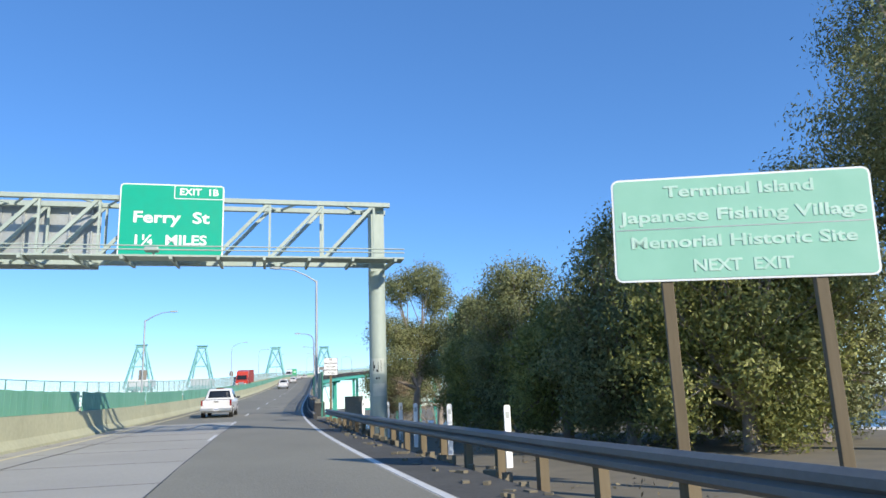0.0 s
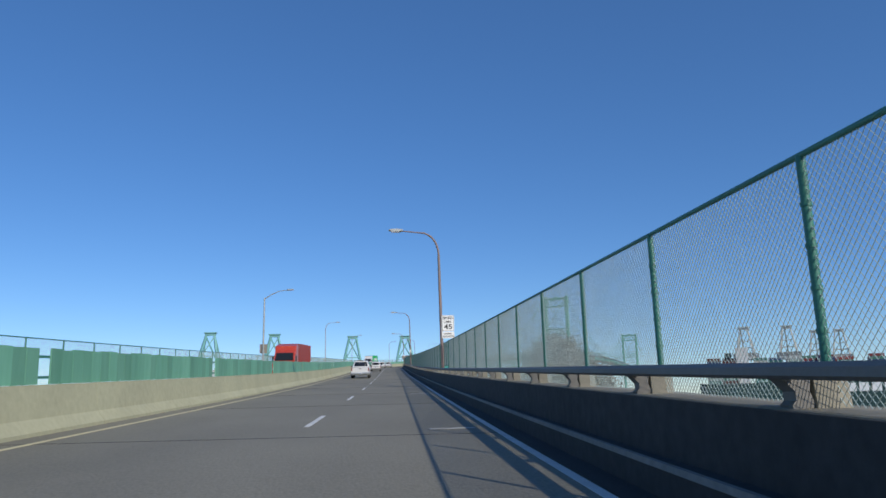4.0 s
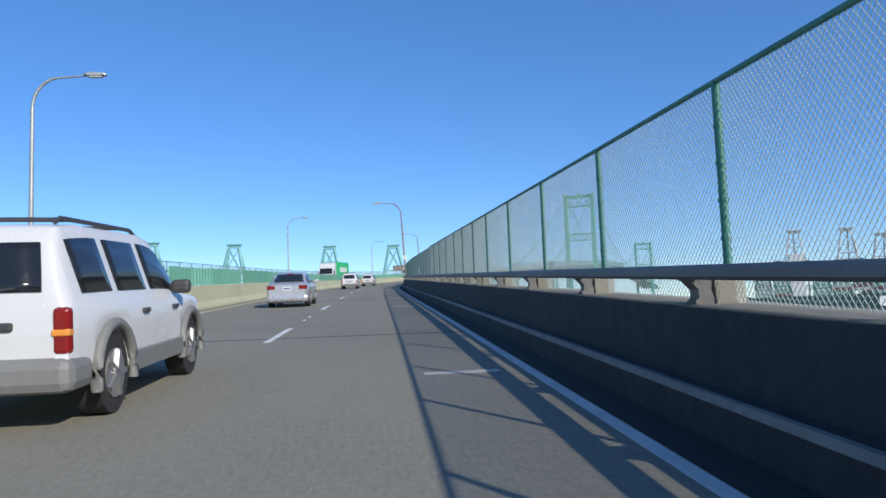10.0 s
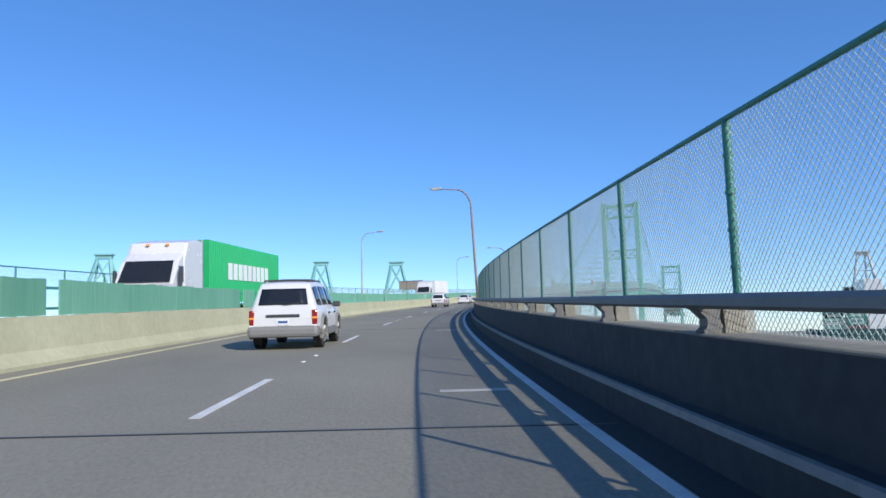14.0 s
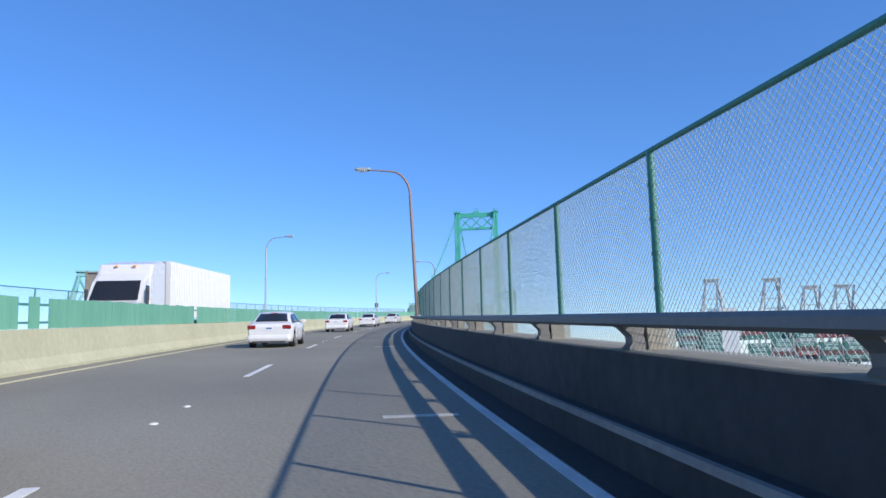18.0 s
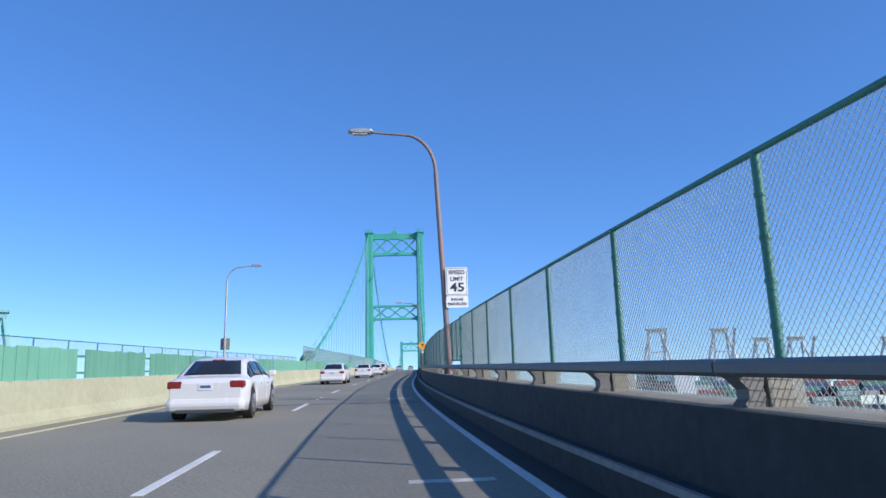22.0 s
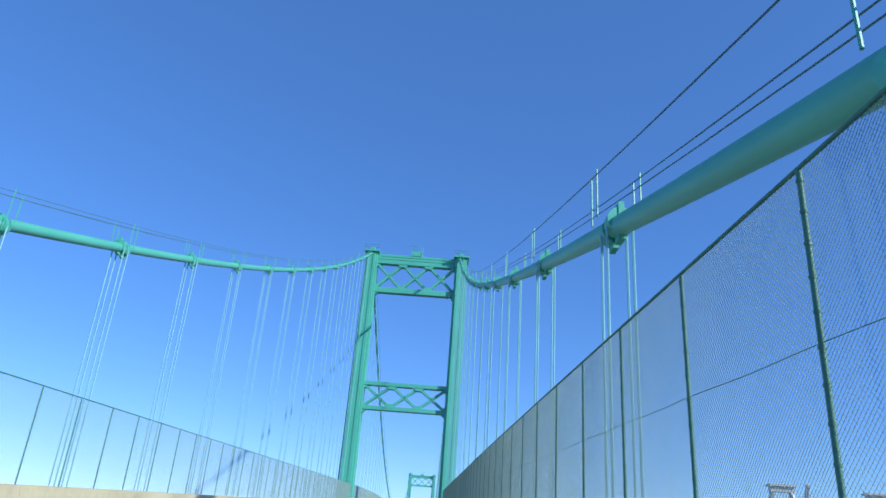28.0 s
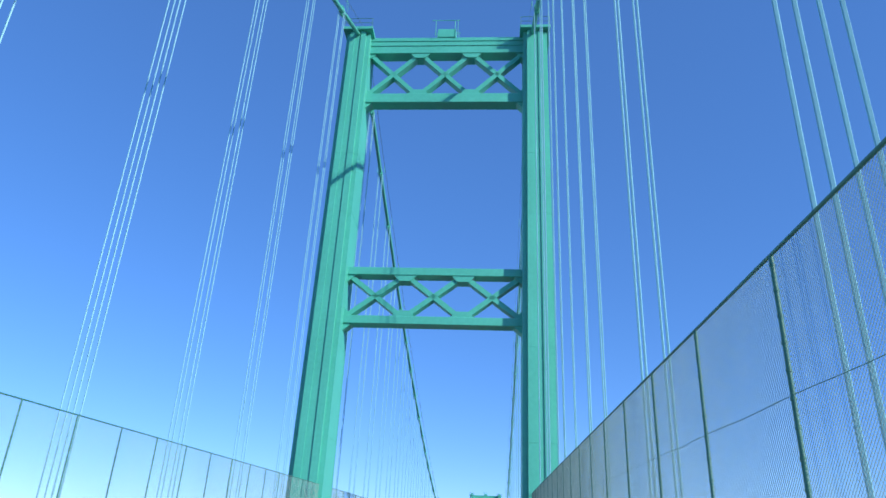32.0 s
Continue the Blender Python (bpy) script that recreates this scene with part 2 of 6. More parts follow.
SIGN_YELLOW = mat("sign_orange", (0.85, 0.36, 0.03), (0.8, 0.33, 0.03), 0.4, fine=6, bump=0.02)
SIGN_BACK = mat("sign_back", (0.3, 0.27, 0.22), (0.22, 0.2, 0.17), 0.6, 0.2, fine=5, coarse=0.8)
TIMBER = mat("timber", (0.17, 0.13, 0.075), (0.11, 0.085, 0.05), 0.8, fine=10, coarse=1, bump=0.4, aspect=(1, 1, 0.1))
DIRT = mat("dry_soil", (0.2, 0.17, 0.12), (0.12, 0.11, 0.075), 0.95, fine=1.5, coarse=0.03, bump=0.5)
WATER = mat("harbour_water", (0.03, 0.08, 0.11), (0.04, 0.1, 0.13), 0.3, fine=0.6, coarse=0.02, bump=1.0)
WATER.node_tree.nodes["Principled BSDF"].inputs["IOR"].default_value = 1.33
WATER.node_tree.nodes["Principled BSDF"].inputs["Specular IOR Level"].default_value = 0.22
# coarse bright and dim patches put sunlit clumps into the leaf colour
LEAF = mat("leaf", (0.1, 0.125, 0.03), (0.38, 0.37, 0.11), 0.6, fine=1.6, coarse=0.7, bump=0, spread=0.35, island=True)
GUMLEAF = mat("gum_leaf", (0.11, 0.14, 0.06), (0.27, 0.27, 0.11), 0.6, fine=1.6, coarse=0.7, bump=0, spread=0.35, island=True)
DRYLEAF = mat("dry_leaf", (0.3, 0.22, 0.14), (0.2, 0.17, 0.09), 0.8, fine=2, coarse=0.3, bump=0, spread=0.3, island=True)
BARK = mat("bark", (0.36, 0.31, 0.26), (0.22, 0.18, 0.15), 0.9, fine=6, coarse=1, bump=0.5)
WHITE_PAINT = mat("white_paint", (0.64, 0.64, 0.63), (0.58, 0.58, 0.58), 0.25, fine=2, coarse=0.4, bump=0)
SILVER_PAINT = mat("silver_paint", (0.55, 0.56, 0.58), (0.5, 0.51, 0.53), 0.28, 0.5, fine=2, coarse=0.4, bump=0)
RED_PAINT = mat("red_truck_paint", (0.5, 0.055, 0.03), (0.44, 0.05, 0.03), 0.3, fine=2, coarse=0.4, bump=0)
RED_BOX = mat("red_container_paint", (0.3, 0.045, 0.035), (0.22, 0.04, 0.03), 0.5, fine=3, coarse=0.4, bump=0.05)
GREEN_BOX = mat("green_container_paint", (0.01, 0.4, 0.13), (0.02, 0.34, 0.12), 0.45, fine=3, coarse=0.4, bump=0.05)
BLUE_BOX = mat("blue_container_paint", (0.04, 0.1, 0.25), (0.05, 0.1, 0.2), 0.5, fine=3, coarse=0.4)
TEAL_BOX = mat("teal_container_paint", (0.03, 0.15, 0.12), (0.03, 0.12, 0.1), 0.5, fine=3, coarse=0.4)
BROWN_BOX = mat("brown_container_paint", (0.12, 0.04, 0.03), (0.09, 0.035, 0.03), 0.5, fine=3, coarse=0.4)
GREY_BOX = mat("grey_container_paint", (0.26, 0.27, 0.27), (0.2, 0.21, 0.21), 0.5, fine=3, coarse=0.4)
DARK_PLASTIC = mat("dark_plastic", (0.04, 0.04, 0.042), (0.055, 0.055, 0.057), 0.6, fine=20, bump=0.1)
GREY_TRIM = mat("grey_trim", (0.2, 0.2, 0.19), (0.16, 0.16, 0.15), 0.6, fine=20, bump=0.1)
VALVE = mat("valve_iron", (0.06, 0.075, 0.075), (0.1, 0.11, 0.105), 0.6, 0.2, fine=14, coarse=2, bump=0.2)
TYRE = mat("tyre_rubber", (0.018, 0.018, 0.018), (0.03, 0.03, 0.03), 0.85, fine=20)
ALLOY = mat("alloy", (0.5, 0.5, 0.5), (0.4, 0.4, 0.4), 0.35, 0.8, bump=0)
CAR_GLASS = mat("car_glass", (0.012, 0.015, 0.018), (0.02, 0.022, 0.025), 0.12, bump=0)
RED_LENS = mat("red_lens", (0.24, 0.012, 0.012), (0.17, 0.01, 0.01), 0.2, bump=0)
AMBER = mat("amber_lens", (0.8, 0.3, 0.05), (0.7, 0.26, 0.05), 0.3, bump=0)
CLEAR_LENS = mat("clear_lens", (0.7, 0.7, 0.7), (0.6, 0.6, 0.6), 0.15, bump=0)
PLATE = mat("plate", (0.7, 0.7, 0.72), (0.6, 0.6, 0.62), 0.4, bump=0)
CRANE = mat("crane_paint", (0.2, 0.45, 0.44), (0.16, 0.38, 0.38), 0.6, fine=2, coarse=0.1)
PALE_CRANE = mat("pale_crane_paint", (0.52, 0.54, 0.52), (0.44, 0.46, 0.45), 0.6, fine=2, coarse=0.1)
MIXED_BOX = medley("mixed_container_paint", ((0.12, 0.04, 0.03), (0.03, 0.15, 0.12), (0.35, 0.36, 0.34), (0.18, 0.03, 0.03), (0.03, 0.06, 0.14), (0.03, 0.13, 0.11), (0.05, 0.18, 0.13)))
TOWN = medley("town_walls", ((0.5, 0.47, 0.42), (0.3, 0.29, 0.27), (0.62, 0.6, 0.56), (0.2, 0.21, 0.2), (0.42, 0.36, 0.3), (0.1, 0.13, 0.08), (0.36, 0.38, 0.4)))
PALE_BAR = mat("pale_label_paint", (0.5, 0.62, 0.55), (0.42, 0.55, 0.5), 0.5, fine=2, coarse=0.3, bump=0)
HULL = mat("hull_paint", (0.014, 0.045, 0.042), (0.02, 0.06, 0.055), 0.5, fine=1, coarse=0.1)
STUCCO = mat("pale_render", (0.6, 0.58, 0.53), (0.5, 0.48, 0.44), 0.85, fine=3, coarse=0.2)
ROOFING = mat("roofing", (0.3, 0.28, 0.26), (0.24, 0.22, 0.21), 0.85, fine=3, coarse=0.2)
WINDOW = mat("window_glass", (0.05, 0.07, 0.09), (0.06, 0.08, 0.1), 0.15, bump=0)


# ---- shapes ----
def part(name, bm, material, parent=None, label=""):
    """One mesh object out of a bmesh, under a thing or a part."""
    me = bpy.data.meshes.new(name)
    if isinstance(bm, bmesh.types.BMesh):
        bmesh.ops.recalc_face_normals(bm, faces=bm.faces)
        bm.to_mesh(me)
        bm.free()
    else:
        me.from_pydata(*bm)
    me.materials.append(material)
    ob = new(name, me)
    if parent:
        ob.parent = parent
    if label:
        ob["label"] = label
    return ob


def again(ob, parent, m=None):
    """Another object on the same mesh."""
    o = new(ob.name.split(".")[0], ob.data)
    o.parent = parent
    if "label" in ob:
        o["label"] = ob["label"]
    if m is not None:
        o.matrix_basis = m
    return o


def thing(name, m, label, category, group="", kind=""):
    ob = new(name)
    ob.empty_display_size = 0.2
    ob.matrix_world = m
    return tagged(ob, label, category, group, kind)


def box(bm, x0, x1, y0, y1, z0, z1, m=None, bevel=0.0):
    vs = [Vector((x, y, z)) for x in (x0, x1) for y in (y0, y1) for z in (z0, z1)]
    if m is not None:
        vs = [m @ v for v in vs]
    v = [bm.verts.new(p) for p in vs]
    fs = [bm.faces.new([v[i] for i in q]) for q in ((0, 1, 3, 2), (4, 6, 7, 5), (0, 4, 5, 1), (2, 3, 7, 6), (0, 2, 6, 4), (1, 5, 7, 3))]
    if bevel:
        es = {e for f in fs for e in f.edges}
        bmesh.ops.bevel(bm, geom=list(es), offset=bevel, segments=2, affect="EDGES", profile=0.5)
    return bm


def bar(bm, p, q, r, n=6, r2=None):
    """A round bar from p to q."""
    return pipe(bm, [p, q], [r, r if r2 is None else r2], n)


def pipe(bm, pts, radii, n=8, caps=True):
    pts = [Vector(p) for p in pts]
    if not hasattr(radii, "__len__"):
        radii = [radii] * len(pts)
    rings = []
    for i, p in enumerate(pts):
        d = (pts[min(i + 1, len(pts) - 1)] - pts[max(i - 1, 0)]).normalized()
        u = d.cross(Vector((0, 0, 1)))
        u = u.normalized() if u.length > 0.02 else Vector((1, 0, 0))
        w = u.cross(d)
        rings.append([bm.verts.new(p + radii[i] * (u * math.cos(a) + w * math.sin(a))) for a in (2 * math.pi * (k + 0.5) / n for k in range(n))])
    for a, b in zip(rings, rings[1:]):
        for k in range(n):
            bm.faces.new((a[k], a[(k + 1) % n], b[(k + 1) % n], b[k])).smooth = n >= 8
    if caps:
        for ring in (rings[0], rings[-1]):
            for e in bm.faces.new(ring).edges:
                e.smooth = False
    return bm


def beam(bm, p, q, w, h):
    """A square bar from p to q, w wide and h deep."""
    p, q = Vector(p), Vector(q)
    d = (q - p).normalized()
    u = d.cross(Vector((0, 0, 1)))
    u = u.normalized() if u.length > 0.02 else Vector((1, 0, 0))
    v = u.cross(d)
    vs = [bm.verts.new(o + u * a * w / 2 + v * b * h / 2) for o in (p, q) for a, b in ((-1, -1), (1, -1), (1, 1), (-1, 1))]
    for k in range(4):
        bm.faces.new((vs[k], vs[(k + 1) % 4], vs[4 + (k + 1) % 4], vs[4 + k]))
    bm.faces.new(vs[:4])
    bm.faces.new(vs[4:])
    return bm


def slab(bm, prof, x0, x1, round_=0.0, squeeze=0.97):
    """A side outline of (y, z), drawn out across from x0 to x1, with softened flanks."""
    cy, cz = sum(p[0] for p in prof) / len(prof), sum(p[1] for p in prof) / len(prof)
    st = [(x0, 1.0), (x1, 1.0)] if not round_ else [(x0, squeeze), (x0 + round_, 1), (x1 - round_, 1), (x1, squeeze)]
    rings = [[bm.verts.new((x, cy + (y - cy) * k, cz + (z - cz) * k)) for y, z in prof] for x, k in st]
    n = len(prof)
    for a, b in zip(rings, rings[1:]):
        for k in range(n):
            bm.faces.new((a[k], a[(k + 1) % n], b[(k + 1) % n], b[k]))
    bm.faces.new(rings[0])
    bm.faces.new(rings[-1])
    return bm


def disc(bm, c, axis, r, w, n=20):
    c, axis = Vector(c), Vector(axis)
    return pipe(bm, [c - axis * w / 2, c + axis * w / 2], r, n)


def sweep(prof, s0, s1, step=4.0, shut=True):
    """An outline of (d, z) led along the road: verts, edges, faces."""
    n = max(2, int(round((s1 - s0) / step)) + 1)
    ss = np.linspace(s0, s1, n)
    vs = [tuple(at(s, d, z)) for s in ss for d, z in prof]
    k = len(prof)
    fs = [(i * k + j, i * k + (j + 1) % k, (i + 1) * k + (j + 1) % k, (i + 1) * k + j) for i in range(n - 1) for j in range(k if shut else k - 1)]
    if shut:
        fs += [tuple(range(k)), tuple((n - 1) * k + j for j in range(k))]
    return vs, [], fs


def rect(d0, d1, z0, z1):
    return [(d0, z0), (d1, z0), (d1, z1), (d0, z1)]


def words(body, size, width=None):
    """The mesh of a line of writing, upright, centred, facing back along the road."""
    cu = bpy.data.curves.new("words", "FONT")
    cu.body, cu.size, cu.align_x, cu.align_y, cu.extrude, cu.resolution_u = body, size, "CENTER", "CENTER", 0.004, 3
    cu.offset = size * 0.022
    o = bpy.data.objects.new("words", cu)
    scene.collection.objects.link(o)
    me = bpy.data.meshes.new_from_object(o.evaluated_get(bpy.context.evaluated_depsgraph_get()))
    bpy.data.objects.remove(o)
    bpy.data.curves.remove(cu)
    xs = [v.co.x for v in me.vertices]
    k = width / (max(xs) - min(xs)) if width else 1.0
    c = (max(xs) + min(xs)) / 2
    me.transform(Matrix.Rotation(radians(90), 4, "X") @ Matrix.Diagonal((k, 1, 1, 1)) @ Matrix.Translation((-c, 0, 0)))
    return me


def lettering(name, body, size, x, y, z, material, parent, width=None):
    me = words(body, size, width)
    me.materials.append(material)
    o = new(name, me)
    o.parent = parent
    o.matrix_basis = Matrix.Translation((x, y, z))
    return o


def rounded(bm, x0, x1, z0, z1, y0, y1, r):
    """A flat plate with rounded corners, standing across the road."""
    pts = []
    for cx, cz, a0 in ((x1 - r, z1 - r, 0), (x0 + r, z1 - r, 90), (x0 + r, z0 + r, 180), (x1 - r, z0 + r, 270)):
        pts += [(cx + r * math.cos(radians(a0 + a)), cz + r * math.sin(radians(a0 + a))) for a in (0, 30, 60, 90)]
    va, vb = [bm.verts.new((x, y0, z)) for x, z in pts], [bm.verts.new((x, y1, z)) for x, z in pts]
    n = len(pts)
    for k in range(n):
        bm.faces.new((va[k], va[(k + 1) % n], vb[(k + 1) % n], vb[k]))
    bm.faces.new(va)
    bm.faces.new(vb)
    return bm


B = bmesh.new


# ---- ground, water, road ----
U = Vector((math.sin(turn[-1]), math.cos(turn[-1]), 0))
V = Vector((U.y, -U.x, 0))
FOOT = at(S_TOWER, AXIS)
FOOT.z = 0


def smooth(a, b, x):
    t = min(max((x - a) / (b - a), 0), 1)
    return t * t * (3 - 2 * t)


def land_height(x, y):
    q = Vector((x, y, 0)) - FOOT
    along, right = q.dot(U), q.dot(V)
    h = LAND + 0.6 * noise.noise((x * 0.02, y * 0.02, 0))
    shore = 280 - 126 * smooth(60, 90, right)
    h -= 9.0 * smooth(-40, -25, along) * (1 - smooth(shore - 2, shore + 2, along))
    if right > 120:
        h -= 9.0 * smooth(120, 140, right) * smooth(-330, -300, along) * (1 - smooth(-40, -25, along))
    hill = (1 - smooth(44, 120, y)) * (1 - smooth(18, 70, x)) * smooth(-90, -30, x + 0 * y)
    bank = (1 - smooth(60, 200, y)) * 0.55
    return h + (-0.35 - LAND) * max(hill, bank * (1 - smooth(60, 160, x)))


def ground():
    xs = sorted(set(list(range(-60, 120, 6)) + list(range(-400, 900, 40)) + [-4500, -2500, -1400, -800, 1200, 1800, 2800, 4500]))
    ys = sorted(set(list(range(-40, 240, 6)) + list(range(-120, 1300, 40)) + [-4500, -2000, -800, -300, 1500, 2000, 3000, 4500]))
    vs = [(x, y, land_height(x, y)) for y in ys for x in xs]
    n = len(xs)
    fs = [(j * n + i, j * n + i + 1, (j + 1) * n + i + 1, (j + 1) * n + i) for j in range(len(ys) - 1) for i in range(n - 1)]
    tagged(part("ground", (vs, [], fs), DIRT), "dry brown soil and port land below the bridge", "ground", kind="structure")
    w = 4500
    tagged(part("water", ([(-w, -w, SEA), (w, -w, SEA), (w, w, SEA), (-w, w, SEA)], [], [(0, 1, 2, 3)]), WATER), "calm blue harbour water", "water", kind="structure")


ground()
D_KERB, Z_KERB = 2.42, 0.31
D_FENCE, Z_FENCE = 3.0, 2.645
S_DECK, S_BRIDGE = 42.4, 561.0
LEFT_EDGE = -14.4
road_old = part("road", sweep(rect(LEFT_EDGE - 1.2, 3.2, -0.5, 0.0), -120, S_DECK, 4), PAVING)
tagged(road_old, "pale worn concrete freeway pavement", "road", kind="structure")
road_new = part("road", sweep(rect(LEFT_EDGE, 3.25, -0.45, 0.0), S_DECK, 1290, 4), ASPHALT)
tagged(road_new, "dark grey asphalt bridge deck with tar seams", "road", kind="structure")


def old_surfacing():
    """Grey asphalt laid over the old concrete in the lane, and the dark shoulder."""
    tagged(part("lane_surfacing", sweep(rect(-1.72, 1.9, -0.01, 0.004), -120, S_DECK, 4), ASPHALT), "worn grey asphalt in the outer lane", "road", kind="structure")
    tagged(part("shoulder", sweep(rect(2.1, 3.19, -0.01, 0.004), -120, S_DECK, 4), SHOULDER), "dark asphalt shoulder with litter", "road", kind="structure")
    g = random.Random(23)
    bm = B()
    for i in range(150):
        m = road_pose(g.uniform(-4, 41), g.uniform(2.5, 3.6), 0.0) @ Matrix.Rotation(g.uniform(0, 3), 4, "Z")
        w, h = g.uniform(0.02, 0.11), g.uniform(0.015, 0.06)
        box(bm, -w, w, -w * 0.6, w * 0.6, -0.3, h, m)
    tagged(part("debris", bm, DIRT), "scattered clods and litter along the shoulder", "debris", kind="stuff")


old_surfacing()


def markings():
    tagged(part("edge_line", sweep(rect(1.94, 2.06, -0.01, 0.006), -120, 1200, 4), LINE), "solid white edge line on the roadway", "road marking", kind="structure")
    tagged(part("left_line", sweep(rect(-6.54, -6.4, -0.01, 0.006), -120, 1200, 4), YELLOW_LINE), "solid pale yellow line beside the median", "road marking", kind="structure")
    tagged(part("far_line", sweep(rect(-8.75, -8.63, -0.01, 0.006), -120, 1200, 4), YELLOW_LINE), "solid pale yellow line beyond the median", "road marking", kind="structure")
    first = None
    for i in range(-8, 62):
        s = 132.4 + 13.33 * i
        m = road_pose(s + 1.8, -1.85, 0, sloped=True)
        if first is None:
            first = part("lane_dash", box(B(), -0.06, 0.06, -1.85, 1.85, -0.01, 0.007), LINE)
            first.matrix_world = m
            tagged(first, "short white lane dash on the asphalt", "road marking", "lane dashes", "structure")
        else:
            copy_thing(first, m)
    bm = B()
    for i in range(46):
        s = S_DECK + 14 + 11.2 * i
        if rng.random() < 0.6:
            a, b = at(s, -7.0, 0.003), at(s + rng.uniform(-0.3, 0.5), 2.3, 0.003)
            beam(bm, a, b, rng.uniform(0.04, 0.09), 0.004)
    tagged(part("tar_seam", bm, SEAM), "black tar seams wandering over the asphalt", "road marking", kind="stuff")
    # patches and slab joints on the deck and the old pavement
    worn = B()
    for i in range(8):
        s = 66 + 67.5 * i + rng.uniform(-5, 5)
        d0 = rng.choice((-5.7, -5.3))
        wd, ln = rng.uniform(0.5, 0.9), rng.uniform(1.2, 3.0)
        m = road_pose(s, d0, 0, sloped=True)
        box(worn, -wd / 2, wd / 2, -ln / 2, ln / 2, -0.01, 0.0035, m)
    tagged(part("asphalt_patch", worn, PATCHING), "darker rectangular asphalt repairs in the lanes", "road repair", kind="stuff")
    cut = B()
    for i in range(34):
        s = -116 + 4.6 * i
        beam(cut, at(s, -7.1, 0.001), at(s, -1.75, 0.001), 0.018, 0.006)
    for d in (-5.5, -1.75):
        for i in range(12):
            beam(cut, at(-110 + 12.6 * i, d, 0.001), at(-97.4 + 12.6 * i, d, 0.001), 0.02, 0.006)
    tagged(part("slab_joint", cut, SEAM), "dark sawn joints between the old concrete slabs", "road marking", kind="stuff")
    dot = None
    for i in range(46):
        for k in range(2):
            m = road_pose(127.4 + 13.33 * i - 1.6 * k, -1.85, 0, sloped=True)
            if dot is None:
                dot = part("road_stud", pipe(B(), [(0, 0, -0.005), (0, 0, 0.012), (0, 0, 0.018)], [0.055, 0.05, 0.02], 10), LINE)
                dot.matrix_world = m
                tagged(dot, "small round white road stud between the dashes", "road stud", "road studs", "structure")
            elif i % 2:
                copy_thing(dot, m)
    first = None
    for i in range(52):
        s = S_DECK + 30 + 9.6 * i + rng.uniform(-1, 1)
        m = road_pose(s, 1.2, 0.0, sloped=True)
        if first is None:
            first = part("pavement_bar", box(B(), -0.45, 0.45, -0.09, 0.09, -0.01, 0.006), WORN_LINE)
            first.matrix_world = m
            tagged(first, "thin pale cross bar painted on the lane", "road marking", "lane cross bars", "structure")
        elif i % 3:
            copy_thing(first, m)


markings()


def edges():
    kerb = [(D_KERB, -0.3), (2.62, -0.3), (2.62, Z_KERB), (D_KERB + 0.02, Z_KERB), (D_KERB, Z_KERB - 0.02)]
    tagged(part("kerb", sweep(kerb, S_DECK, 1290, 4), SHADED_CONCRETE), "raised concrete safety kerb along the parapet", "kerb", kind="structure")
    # dark wall colour carries the face's shade; the sunlit cap stays pale
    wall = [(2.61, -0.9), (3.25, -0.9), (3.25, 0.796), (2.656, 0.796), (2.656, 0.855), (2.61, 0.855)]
    tagged(part("parapet", sweep(wall, 46.4, 1290, 4), SHADED_CONCRETE), "low concrete parapet at the deck's edge", "parapet", kind="structure")
    cap = [(2.66, 0.8), (3.27, 0.8), (3.27, 0.85), (3.24, 0.87), (2.68, 0.87), (2.66, 0.86)]
    tagged(part("parapet_cap", sweep(cap, 46.4, 1290, 4), CAP), "pale concrete cap along the parapet", "parapet", kind="structure")
    # shade of rail and parapet laid on the asphalt as a black strip
    tagged(part("gutter", sweep(rect(2.08, D_KERB - 0.004, -0.01, 0.005), S_DECK, 1290, 4), GUTTER_SHADE), "near-black gutter strip laid for the rail's shade beside the kerb", "gutter", kind="structure")
    # sunlight along the kerb's edge drawn as a strip of paler concrete
    tagged(part("kerb_edge", sweep([(D_KERB - 0.012, Z_KERB - 0.05), (D_KERB + 0.05, Z_KERB - 0.05), (D_KERB + 0.05, Z_KERB + 0.006), (D_KERB - 0.004, Z_KERB + 0.006)], S_DECK, 1290, 4), KERB), "kerb edge in paler concrete for the sun on it", "kerb", kind="structure")
    far = [(LEFT_EDGE, -0.9), (LEFT_EDGE + 0.5, -0.9), (LEFT_EDGE + 0.45, 0.75), (LEFT_EDGE, 0.75)]
    tagged(part("far_parapet", sweep(far, -120, 1290, 4), CONCRETE), "low concrete parapet across the opposite lanes", "parapet", kind="structure")
    for d in (2.7, -1.5, -6.0, -10.0, LEFT_EDGE + 0.6):
        tagged(part("girder", sweep([(d - 0.25, -2.6), (d + 0.25, -2.6), (d + 0.25, -2.5), (d + 0.04, -2.5), (d + 0.04, -0.46), (d - 0.04, -0.46), (d - 0.04, -2.5), (d - 0.25, -2.5)], 60, 1290, 6), GREEN), "long green steel girder under the deck", "girder", "deck girders")
    for i, s in enumerate(range(110, 700, 45)):
        if 545 < s < 575:
            continue
        base = land_height(*at(s, AXIS).xy)
        pier = thing("bridge_pier", road_pose(s, AXIS), "green steel bent with two legs under the viaduct", "pier", "viaduct piers")
        zb = base - at(s).z - 0.5
        for x in (-6.2, 6.2):
            part("leg", beam(B(), (x, 0, zb), (x * 0.93, 0, -3.5), 1.3, 1.3), GREEN, pier)
        part("cross_beam", box(B(), -8.2, 8.3, -0.6, 0.6, -3.7, -2.6), GREEN, pier)
        part("brace", beam(B(), (-6, 0, zb * 0.55), (6, 0, zb * 0.55), 0.8, 0.9), GREEN, pier)


edges()


